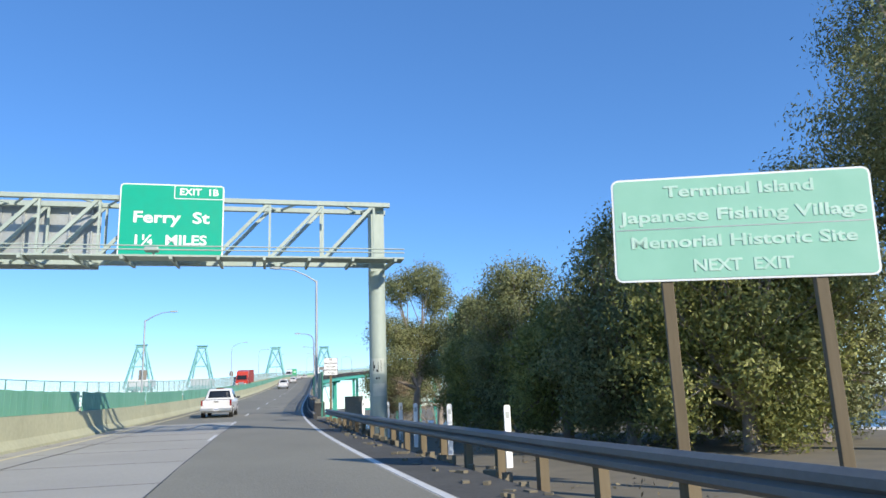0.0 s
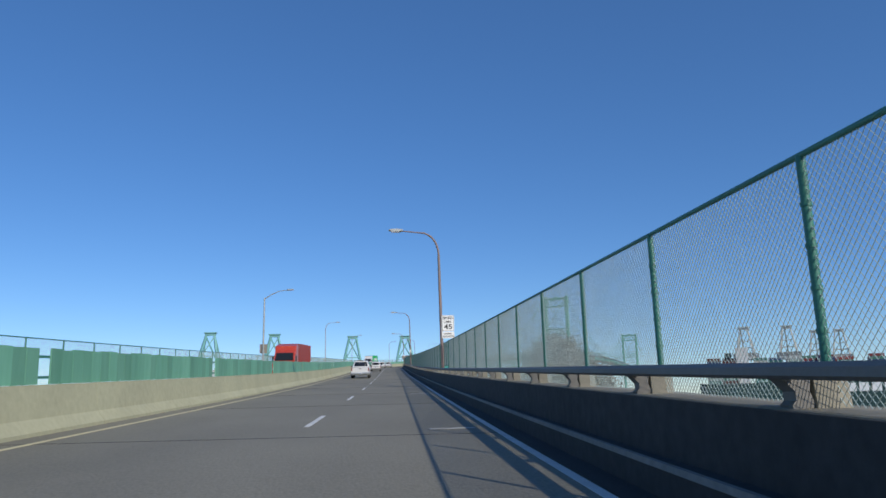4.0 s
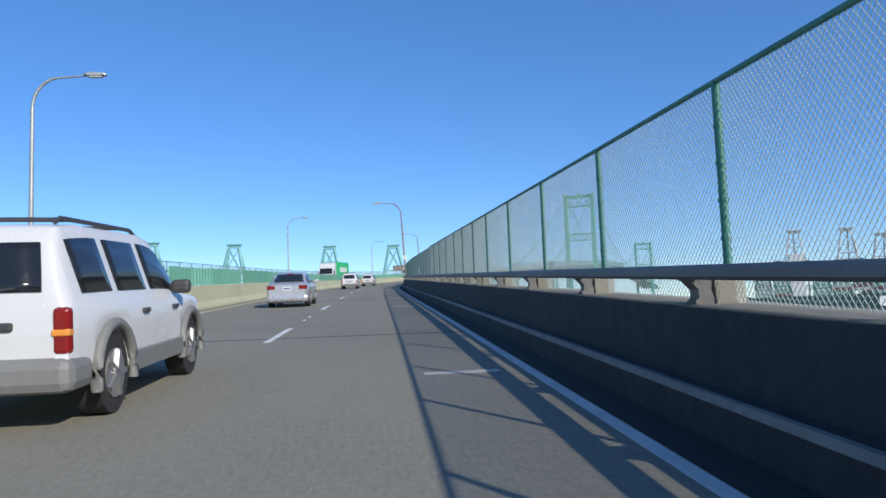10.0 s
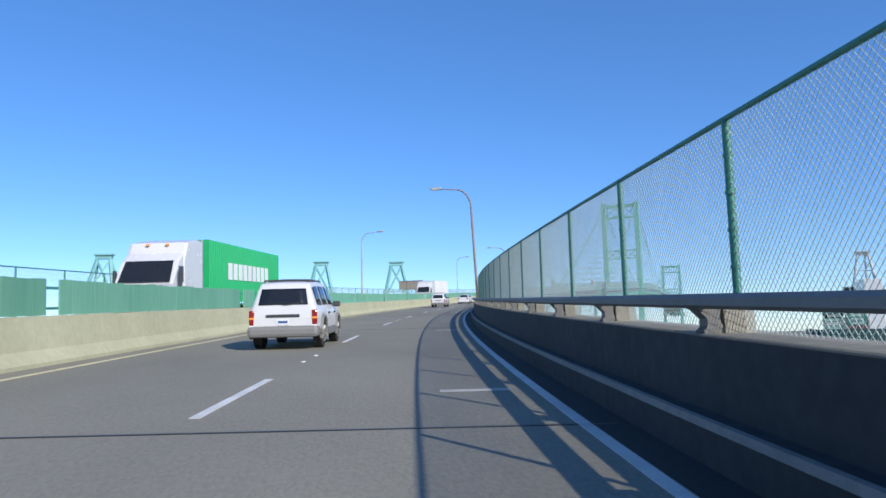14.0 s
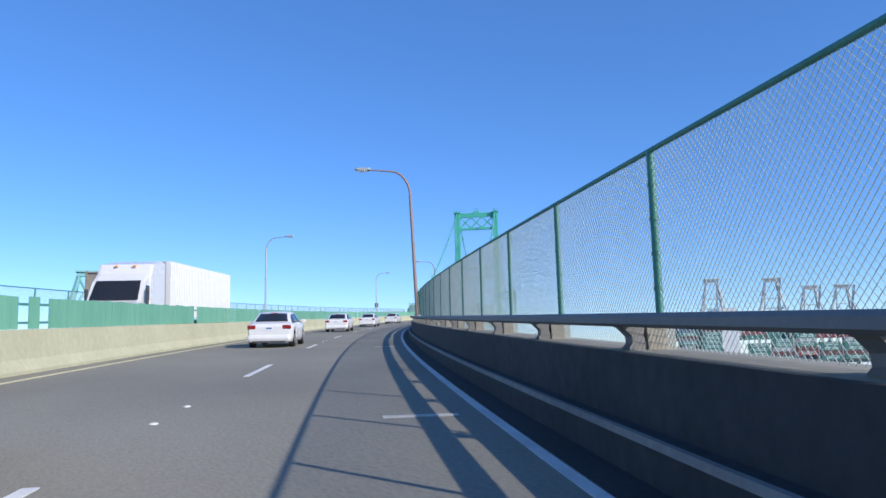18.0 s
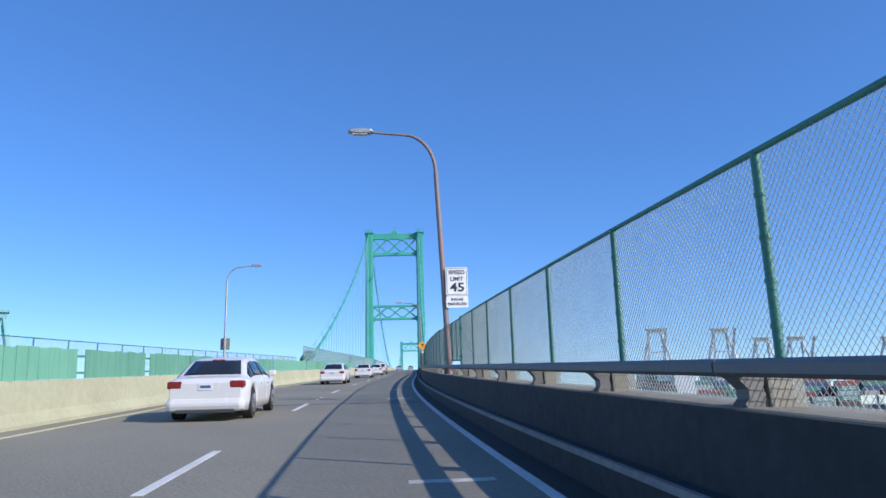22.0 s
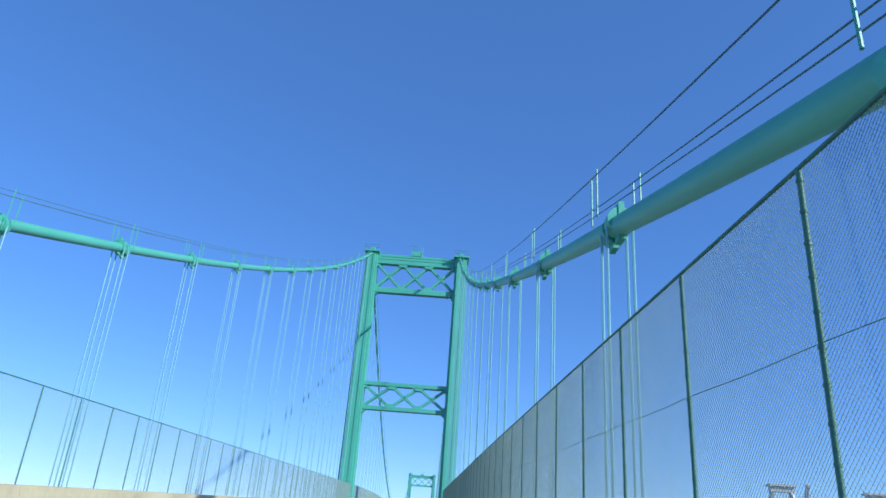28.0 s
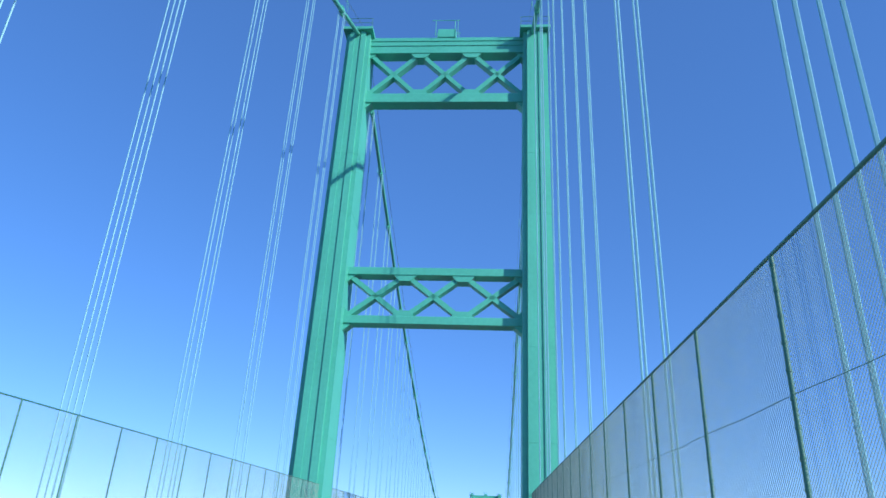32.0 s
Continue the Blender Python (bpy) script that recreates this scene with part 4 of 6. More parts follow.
def cables():
    for d, side in ((AXIS + HALF - 0.25, 1), (AXIS - HALF, -1)):
        def pt(s, dz=0.0, dd=0.0):
            p = at(s, d + dd)
            p.z = cable_z(s) + dz
            return p
        t = thing("main_cable", Matrix.Identity(4), "thick green wrapped suspension cable with clamps", "cable", "main cables")
        ss = list(np.arange(S_BENT, S_TOWER, 4.0)) + [S_TOWER] + list(np.arange(S_TOWER + 6, S_TOWER + SPAN, 6.0)) + [S_TOWER + SPAN] + list(np.arange(S_TOWER + SPAN + 8, S_TOWER + SPAN + 146, 8.0))
        part("cable", pipe(B(), [pt(s) for s in ss], 0.22, 12), CABLE, t)
        ropes = B()
        for dd, dz in ((-0.45, 1.15), (0.45, 1.15), (0.45, 0.95)):
            pipe(ropes, [pt(S_BENT, dz, dd) + Vector((-U.x * 4, -U.y * 4, -0.9))] + [pt(s, dz, dd) for s in ss], 0.013, 4)
        part("hand_rope", ropes, DARKROPE, t)
        for dd, dz, s in ((-0.45, 1.15, 582.0), (0.45, 1.15, 582.6), (0.45, 0.95, 583.2)):
            part("turnbuckle", pipe(B(), [pt(s, dz, dd), pt(s + 0.12, dz, dd), pt(s + 0.6, dz, dd), pt(s + 0.72, dz, dd)], [0.02, 0.05, 0.05, 0.02], 8), DARKROPE, t)
        back = B()
        pipe(back, [pt(S_BENT), at(S_BENT - 14, d, 0.2), at(S_BENT - 40, d, -6)], 0.24, 10)
        part("anchor_strand", back, CABLE, t)
        near = [s for s in np.arange(S_TOWER - 9.13, S_BENT + 6, -9.13)][::-1]
        far = [s for s in np.arange(S_TOWER + 9.13, S_TOWER + SPAN - 5, 9.13)]
        clamp = rope = None
        h = thing("hanger_ropes", Matrix.Identity(4), "pale vertical hanger ropes in sets of four", "suspender", "hanger ropes")
        for s in near + far:
            m = Matrix.Translation(pt(s)) @ road_pose(s).to_3x3().to_4x4()
            cb = None
            if clamp is None:
                c = B()
                disc(c, (0, -0.24, 0), (0, 1, 0), 0.29, 0.3, 14)
                disc(c, (0, 0.24, 0), (0, 1, 0), 0.29, 0.34, 14)
                for yy in (-0.24, 0.24):
                    box(c, -0.06, 0.06, yy - 0.17, yy + 0.17, -0.42, 0.4)
                    bar(c, (-0.45, yy, 0.1), (-0.45, yy, 1.2), 0.02, 5)
                    bar(c, (0.45, yy, 0.1), (0.45, yy, 1.2), 0.02, 5)
                clamp = part("clamp", c, GREEN, t)
                clamp.matrix_basis = m
            else:
                again(clamp, t, m)
            low = at(s, d).z - 1.2
            L = cable_z(s) - low
            if L < 1.5:
                continue
            for dx in (-0.26, 0.26):
                for dy in (-0.225, 0.225):
                    b = part("rope", ([(a * 0.03, c * 0.03, z) for z in (0, -1) for a, c in ((1, 0), (0.31, 0.95), (-0.81, 0.59), (-0.81, -0.59), (0.31, -0.95))], [], [(i, (i + 1) % 5, 5 + (i + 1) % 5, 5 + i) for i in range(5)]), ROPE, h) if rope is None else None
                    mm = m @ Matrix.Translation((dx, dy, 0)) @ Matrix.Diagonal((1, 1, L, 1))
                    if b:
                        rope = b
                        rope.matrix_basis = mm
                    else:
                        again(rope, h, mm)
        # housing where the cable dips under the deck, shade put into its green
        bent = thing("cable_bent", road_pose(S_BENT, d), "green steel housing, darkened for shade, where the cable meets the deck", "cable housing", "cable housings")
        zc = Z_BENT
        part("hood", slab(B(), [(-8, -1), (-1.6, -1), (-0.4, zc - 0.5), (-0.3, zc + 0.35), (-1.3, zc + 0.75), (-2.4, zc + 0.7), (-8, 1.4)], min(-0.22 * side, 1.1 * side), max(-0.22 * side, 1.1 * side), 0.08), SHADED_HOUSING, bent)
        for k in range(4):
            part("rib", box(B(), min(-0.26 * side, 1.14 * side), max(-0.26 * side, 1.14 * side), -2.2 - k * 1.5, -2.08 - k * 1.5, -0.9, zc + 0.6 - k * 0.45), SHADED_HOUSING, bent)
        part("collar", disc(B(), (0, 0.25, zc + 0.06), Vector((0, 1, 0.23)).normalized(), 0.31, 0.7, 18), SHADED_HOUSING, bent)
        part("column", box(B(), -0.3, 0.9, -4.2, -1.8, -12, -0.9), SHADED_HOUSING, bent)


cables()


def fence_gate():
    """A low gate framed in the tall fence beside the cable housing."""
    a, b = at(579.0, 3.06, 0.88), at(582.2, 3.06, 0.88)
    t = thing("fence_gate", lay(a, b), "small green framed gate set in the tall fence", "gate")
    L = (b - a).length
    for y in (0.0, L * 0.52, L):
        part("upright", bar(B(), (0, y, 0), (0, y, 1.2), 0.024, 8), FENCE, t)
    for z in (0.08, 1.1, 1.2):
        part("rail", bar(B(), (0, 0, z), (0, L, z), 0.022, 8), FENCE, t)
    part("latch", box(B(), -0.05, -0.02, L - 0.16, L + 0.04, 0.6, 0.7, bevel=0.008), GALV, t)


fence_gate()


# ---- street lamps ----
def lamp_parts(t, base_d, bend, head, pole_mat, r0=0.11, r1=0.065):
    """bend and head: (across, height) from the foot; the arm curves over the road."""
    part("base_plate", box(B(), -0.22, 0.22, -0.22, 0.22, 0, 0.06, bevel=0.01), pole_mat, t)
    pts, rad = [(0, 0, 0.02)], [r0]
    for k in range(1, 9):
        u = k / 8
        pts.append((bend[0] * u, 0, bend[1] * u))
        rad.append(r0 + (r1 + 0.015 - r0) * u)
    part("pole", pipe(B(), pts, rad, 12), pole_mat, t)
    arm = []
    dx, dz = head[0] - bend[0], head[1] - bend[1]
    sgn = 1 if dx > 0 else -1
    for k in range(0, 11):
        a = math.pi / 2 * k / 10
        arm.append((bend[0] + sgn * 1.1 * (1 - math.cos(a)), 0, bend[1] + (dz - 0.12) * math.sin(a)))
    arm.append((head[0] - sgn * 0.3, 0, head[1] - 0.02))
    part("arm", pipe(B(), arm, [r1] * 8 + [r1 * 0.85] * 2 + [r1 * 0.7, r1 * 0.6], 10), pole_mat, t)
    hd = B()
    prof = [(-0.5, -0.02), (-0.42, 0.08), (-0.1, 0.11), (0.3, 0.08), (0.42, 0.03), (0.42, -0.03), (0.1, -0.09), (-0.35, -0.08)]
    slab(hd, prof, -0.15, 0.15, 0.05, 0.8)
    bmesh.ops.rotate(hd, verts=hd.verts, matrix=Matrix.Rotation(radians(-90 if sgn > 0 else 90), 3, "Z"))
    bmesh.ops.translate(hd, verts=hd.verts, vec=Vector((head[0], 0, head[1])))
    part("lamp_head", hd, GALV, t, "pale grey lamp head")
    gl = box(B(), head[0] - 0.25, head[0] + 0.25, -0.11, 0.11, head[1] - 0.115, head[1] - 0.085)
    part("lens", gl, CLEAR_LENS, t)


def street_lamps():
    first = None
    for s in LAMPS_R:
        if first is None:
            first = thing("street_lamp", road_pose(s, 2.9, 0.62) @ Matrix.Rotation(radians(1.7), 4, "Y"), "rusty brown curved-arm street lamp on the parapet", "street lamp", "roadside lamps")
            lamp_parts(first, 2.9, (-0.32, 7.37), (-3.02, 8.92), RUST)
        else:
            copy_thing(first, road_pose(s, 2.9, 0.62) @ Matrix.Rotation(radians(1.5 if s < 200 else 0.0), 4, "Y"))
    first = None
    for s in (229.9, 301.7, 377.6, 448.6, 520.4):
        if first is None:
            first = thing("street_lamp", road_pose(s, LEFT_EDGE + 0.28, 0.75), "grey curved-arm street lamp across the opposite lanes", "street lamp", "far lamps")
            lamp_parts(first, 0, (0.0, 8.0), (2.6, 9.45), GALV)
        else:
            copy_thing(first, road_pose(s, LEFT_EDGE + 0.28, 0.75))
    for s, d, z, flip in ((50.2, 2.88, 0.62, -1), (78.2, LEFT_EDGE + 0.28, 0.75, 1), (155.9, LEFT_EDGE + 0.28, 0.75, 1)):
        t = thing("street_lamp", road_pose(s, d, z), "tall galvanised street lamp with a bracket arm", "street lamp", "galvanised lamps")
        part("base_plate", box(B(), -0.22, 0.22, -0.22, 0.22, -0.4 if z == 0 else 0, 0.06), GALV, t)
        hh = 8.5 if flip < 0 else 8.2
        part("pole", pipe(B(), [(0, 0, -0.3 if z == 0 else 0), (0, 0, hh * 0.5), (0, 0, hh)], [0.11, 0.095, 0.075], 12), GALV, t)
        part("arm", pipe(B(), [(0, 0, hh - 0.1), (flip * 0.7, 0, hh + 0.35), (flip * 1.6, 0, hh + 0.75), (flip * 2.5, 0, hh + 0.85)], [0.06, 0.055, 0.045, 0.04], 8), GALV, t)
        hd = B()
        slab(hd, [(-0.4, 0), (-0.3, 0.09), (0.2, 0.09), (0.4, 0.03), (0.4, -0.03), (0, -0.08), (-0.35, -0.06)], -0.14, 0.14, 0.05, 0.8)
        bmesh.ops.rotate(hd, verts=hd.verts, matrix=Matrix.Rotation(radians(-90 * flip), 3, "Z"))
        bmesh.ops.translate(hd, verts=hd.verts, vec=Vector((flip * 2.8, 0, hh + 0.87)))
        part("lamp_head", hd, GALV, t)
    # boxes and sign backs on the far poles
    for s in (78.2, 155.9, 520.4):
        t = thing("road_sign", road_pose(s, LEFT_EDGE + 0.28, 3.4), "grey back of a road sign strapped to a lamp pole", "road sign", "sign backs")
        part("panel", rounded(B(), -0.4, 0.4, -0.5, 0.5, 0.11, 0.13, 0.05), SIGN_BACK, t)
        part("strap", box(B(), -0.12, 0.12, -0.12, 0.11, 0.2, 0.26), GALV, t)
        part("strap", box(B(), -0.12, 0.12, -0.12, 0.11, -0.26, -0.2), GALV, t)


street_lamps()


# ---- road signs ----
def plate(parent, x0, x1, z0, z1, face, edge=None, r=0.06, y=0.0, rim=0.02):
    if edge:
        part("border", rounded(B(), x0, x1, z0, z1, y - 0.006, y + 0.012, r), edge, parent)
        part("face", rounded(B(), x0 + rim, x1 - rim, z0 + rim, z1 - rim, y - 0.012, y - 0.002, max(r - rim, 0.01)), face, parent)
    else:
        part("face", rounded(B(), x0, x1, z0, z1, y - 0.01, y + 0.01, r), face, parent)


def small_signs():
    for s in (LAMPS_R[0], LAMPS_R[5]):
        t = thing("speed_sign", road_pose(s - 0.14, 2.9 + (0.36 if s < 200 else 0.3), 2.9 if s < 200 else 3.1), "white speed limit sign strapped to a lamp pole", "road sign", "speed signs")
        plate(t, -0.38, 0.38, 0.42, 1.4, SIGN_WHITE, None, 0.05)
        ring = rounded(B(), -0.35, 0.35, 0.45, 1.37, -0.013, -0.009, 0.04)
        part("outline", ring, SIGN_BLACK, t)
        part("panel", rounded(B(), -0.335, 0.335, 0.465, 1.355, -0.016, -0.012, 0.035), SIGN_WHITE, t)
        lettering("inscription", "SPEED", 0.2, 0, -0.018, 1.22, SIGN_BLACK, t, 0.56)
        lettering("inscription", "LIMIT", 0.2, 0, -0.018, 0.99, SIGN_BLACK, t, 0.44)
        lettering("numeral", "45", 0.42, 0, -0.018, 0.69, SIGN_BLACK, t, 0.5)
        plate(t, -0.38, 0.38, 0.0, 0.4, SIGN_WHITE, None, 0.04)
        lettering("inscription", "RADAR", 0.13, 0, -0.014, 0.28, SIGN_BLACK, t, 0.42)
        lettering("inscription", "ENFORCED", 0.13, 0, -0.014, 0.12, SIGN_BLACK, t, 0.64)
        for z in (0.2, 0.6, 1.2):
            part("strap", box(B(), -0.42, 0.0, 0.012, 0.26, z, z + 0.04), GALV, t)
    t = thing("warning_sign", road_pose(553.5, 2.9, 3.75), "orange diamond slippery-road sign on a lamp pole", "road sign")
    d = B()
    rounded(d, -0.46, 0.46, -0.46, 0.46, -0.01, 0.01, 0.05)
    bmesh.ops.rotate(d, verts=d.verts, matrix=Matrix.Rotation(radians(45), 3, "Y"))
    part("face", d, SIGN_YELLOW, t)
    sym = B()
    box(sym, -0.17, 0.17, -0.016, -0.012, 0.06, 0.17, bevel=0)
    box(sym, -0.11, 0.11, -0.016, -0.012, 0.17, 0.25)
    part("car_symbol", sym, SIGN_BLACK, t)
    for x in (-0.1, 0.1):
        part("skid_symbol", pipe(B(), [(x, -0.014, 0.04), (x + 0.1, -0.014, -0.05), (x - 0.09, -0.014, -0.17), (x + 0.06, -0.014, -0.3)], 0.02, 5), SIGN_BLACK, t)
    part("number_plate", rounded(B(), -0.12, 0.12, -0.95, -0.68, -0.01, 0.01, 0.02), SIGN_WHITE, t)
    part("label_bar", box(B(), -0.07, 0.07, -0.016, -0.011, -0.85, -0.78), SIGN_BLACK, t)
    for s in (LAMPS_R[1], LAMPS_R[2]):
        t = thing("notice_plate", road_pose(s, 2.82, 3.3), "small white notice strapped to a lamp pole", "road sign", "pole notices")
        plate(t, -0.15, 0.15, -0.22, 0.22, SIGN_WHITE, None, 0.03, -0.11)
        for k in range(3):
            part("label_bar", box(B(), -0.1, 0.1, -0.127, -0.121, 0.1 - k * 0.1, 0.14 - k * 0.1), SIGN_BACK, t)
        part("strap", box(B(), -0.12, 0.12, -0.1, 0.1, -0.02, 0.02), GALV, t)


small_signs()


# ---- roadside at the start ----
def gantry():
    s, dp = 26.4, 3.95
    t = thing("sign_gantry", road_pose(s, dp), "grey steel truss gantry spanning the freeway on round posts", "sign gantry")
    part("post", pipe(B(), [(0, 0, -0.6), (0, 0, 3.0), (0, 0, 5.9)], 0.31, 24), GANTRY, t)
    part("post", box(B(), -0.27, 0.27, -0.3, 0.3, 5.8, 8.35, bevel=0.02), GANTRY, t)
    part("post", pipe(B(), [(-20.5, 0, -0.6), (-20.5, 0, 8.3)], 0.29, 24), GANTRY, t)
    # painted-over patches and a few dark strokes on the near post
    for a0, a1, z0, z1, q in ((-2.6, -0.9, 2.05, 2.6, PATCH), (-2.4, -0.7, 1.25, 1.7, PATCH), (-2.3, -2.05, 2.25, 2.36, SIGN_BLACK), (-2.3, -2.22, 2.15, 2.5, SIGN_BLACK), (-1.95, -1.7, 2.12, 2.2, SIGN_BLACK), (-1.75, -1.68, 2.1, 2.48, SIGN_BLACK), (-1.4, -1.34, 2.15, 2.52, SIGN_BLACK), (-2.0, -1.8, 1.85, 1.92, SIGN_BLACK), (-1.7, -1.55, 1.85, 1.92, SIGN_BLACK)):
        bm, n = B(), 8
        rr = 0.314 if q is PATCH else 0.319
        ring = [(a0 + (a1 - a0) * k / n) for k in range(n + 1)]
        cols = [[bm.verts.new((r_ * math.cos(a), r_ * math.sin(a), z)) for r_, z in ((rr - 0.006, z0), (rr, z0), (rr, z1), (rr - 0.006, z1))] for a in ring]
        for c0, c1 in zip(cols, cols[1:]):
            for k in range(3):
                bm.faces.new((c0[k], c1[k], c1[k + 1], c0[k + 1]))
        part("paint_patch" if q is PATCH else "dark_stroke", bm, q, t)
    x0, x1, zb, zt = -21.0, 0.45, 6.2, 8.3
    for y in (-0.55, 0.55):
        for z in (zb, zt):
            part("chord", box(B(), x0, x1, y - 0.09, y + 0.09, z - 0.08, z + 0.08), GANTRY, t)
        n = 11
        w = (x1 - 0.6 - x0) / n
        for k in range(n):
            a, b = x0 + k * w, x0 + (k + 1) * w
            part("diagonal", beam(B(), (a, y, zb), (b, y, zt), 0.09, 0.12), GANTRY, t)
            part("upright", beam(B(), (b, y, zb), (b, y, zt), 0.08, 0.08), GANTRY, t)
    for k in range(15):
        x = x0 + k * (x1 - x0 - 0.3) / 14
        for z in (zb, zt):
            part("tie", beam(B(), (x, -0.55, z), (x + (0.7 if k % 2 else -0.7), 0.55, z), 0.06, 0.06), GANTRY, t)
    # walkway in front of the signs
    walkway = B()
    box(walkway, x0, x1 + 0.3, -1.75, -0.95, zb - 0.2, zb - 0.14)
    part("walkway", walkway, GANTRY, t, "open steel walkway")
    for z in (zb + 0.05, zb - 0.08):
        part("walkway_rail", bar(B(), (x0, -1.78, z + 0.1), (x1 + 0.3, -1.78, z + 0.1), 0.025, 6), GANTRY, t)
    for k in range(15):
        x = x0 + 0.4 + k * (x1 - x0) / 14.3
        part("bracket", beam(B(), (x, 0.5, zb - 0.12), (x, -1.95, zb - 0.26), 0.09, 0.14), GANTRY, t)
    g = thing("exit_sign", road_pose(s - 0.75, dp - 7.25, 6.17), "bright green overhead exit sign with white lettering", "road sign")
    plate(g, -1.72, 1.72, 0.0, 2.62, SIGN_GREEN, SIGN_WHITE, 0.14, 0, 0.04)
    plate(g, 0.04, 1.7, 2.1, 2.6, SIGN_GREEN, SIGN_WHITE, 0.06, -0.012, 0.03)
    lettering("inscription", "EXIT  1B", 0.34, 0.88, -0.03, 2.35, SIGN_WHITE, g, 1.3)
    lettering("inscription", "Ferry  St", 0.56, 0.0, -0.02, 1.4, SIGN_WHITE, g, 2.5)
    lettering("inscription", "1\u00bc  MILES", 0.48, 0.0, -0.02, 0.6, SIGN_WHITE, g, 2.35)
    part("lamp_box", box(B(), -0.75, -0.3, -0.75, -0.4, 0.08, 0.22, bevel=0.03), GALV, g)
    part("lamp_arm", beam(B(), (-0.5, 0.1, 0.0), (-0.5, -0.6, 0.12), 0.06, 0.06), GALV, g)
    b = thing("sign_backing", road_pose(s + 0.8, dp - 12.75, 6.0), "grey ribbed back of a sign for the other way", "road sign")
    part("panel", box(B(), -2.9, 2.9, 0.0, 0.05, 0.0, 2.5, bevel=0.01), GALV, b)
    for k in range(8):
        part("rib", box(B(), -2.6 + k * 0.74, -2.54 + k * 0.74, -0.08, 0.0, 0.05, 2.4), GALV, b)


gantry()


def board_sign():
    t = thing("memorial_sign", Matrix.Translation((6.11, 8.09, 0)) @ Matrix.Rotation(radians(-27), 4, "Z"), "faded green roadside sign on two timber posts", "road sign")
    w, z0, z1 = 1.69, 2.64, 4.12
    zm = (z0 + z1) / 2
    lean = Matrix.Translation((0, 0, zm)) @ Matrix.Rotation(radians(2.0), 4, "Y") @ Matrix.Translation((0, 0, -zm))
    panel = part("panel", rounded(B(), -w, w, z0, z1, -0.006, 0.012, 0.1), SIGN_WHITE, t, "white border")
    panel.matrix_basis = lean
    part("face", rounded(B(), -w + 0.03, w - 0.03, z0 + 0.03, z1 - 0.03, -0.012, -0.002, 0.07), FADED_GREEN, panel)
    for body, z, wd in (("Terminal Island", 0.52, 1.95), ("Japanese Fishing Village", 0.17, 3.2), ("Memorial Historic Site", -0.2, 2.9), ("NEXT  EXIT", -0.54, 1.27)):
        lettering("inscription", body, 0.23, 0, -0.016, zm + z, FADED_WHITE, panel, wd)
    part("joint", box(B(), -w + 0.05, w - 0.05, -0.015, -0.012, zm - 0.01, zm + 0.005), GALV, panel)
    for x in (-1.02, 0.94):
        part("post", box(B(), x - 0.075, x + 0.075, 0.015, 0.17, -1.4, z1 - 0.1, bevel=0.01), TIMBER, t, "weathered timber post")
    t = thing("notice_sign", Matrix.Translation((3.95, 37.8, -0.25)) @ Matrix.Rotation(radians(-4), 4, 'Z'), "white notice on a slim timber post beside the fence", "road sign")
    plate(t, -0.36, 0.36, 2.95, 3.85, SIGN_WHITE, SIGN_BLACK, 0.05, 0, 0.02)
    for body, z, wd in (("NO", 3.73, 0.16), ("PEDESTRIANS", 3.56, 0.62), ("BICYCLES", 3.39, 0.44), ("MOTOR-DRIVEN", 3.22, 0.64), ("CYCLES", 3.06, 0.36)):
        lettering("inscription", body, 0.12, 0, -0.016, z, SIGN_BLACK, t, wd)
    part("post", box(B(), -0.06, 0.06, 0.014, 0.12, -1.0, 3.7), TIMBER, t)


board_sign()


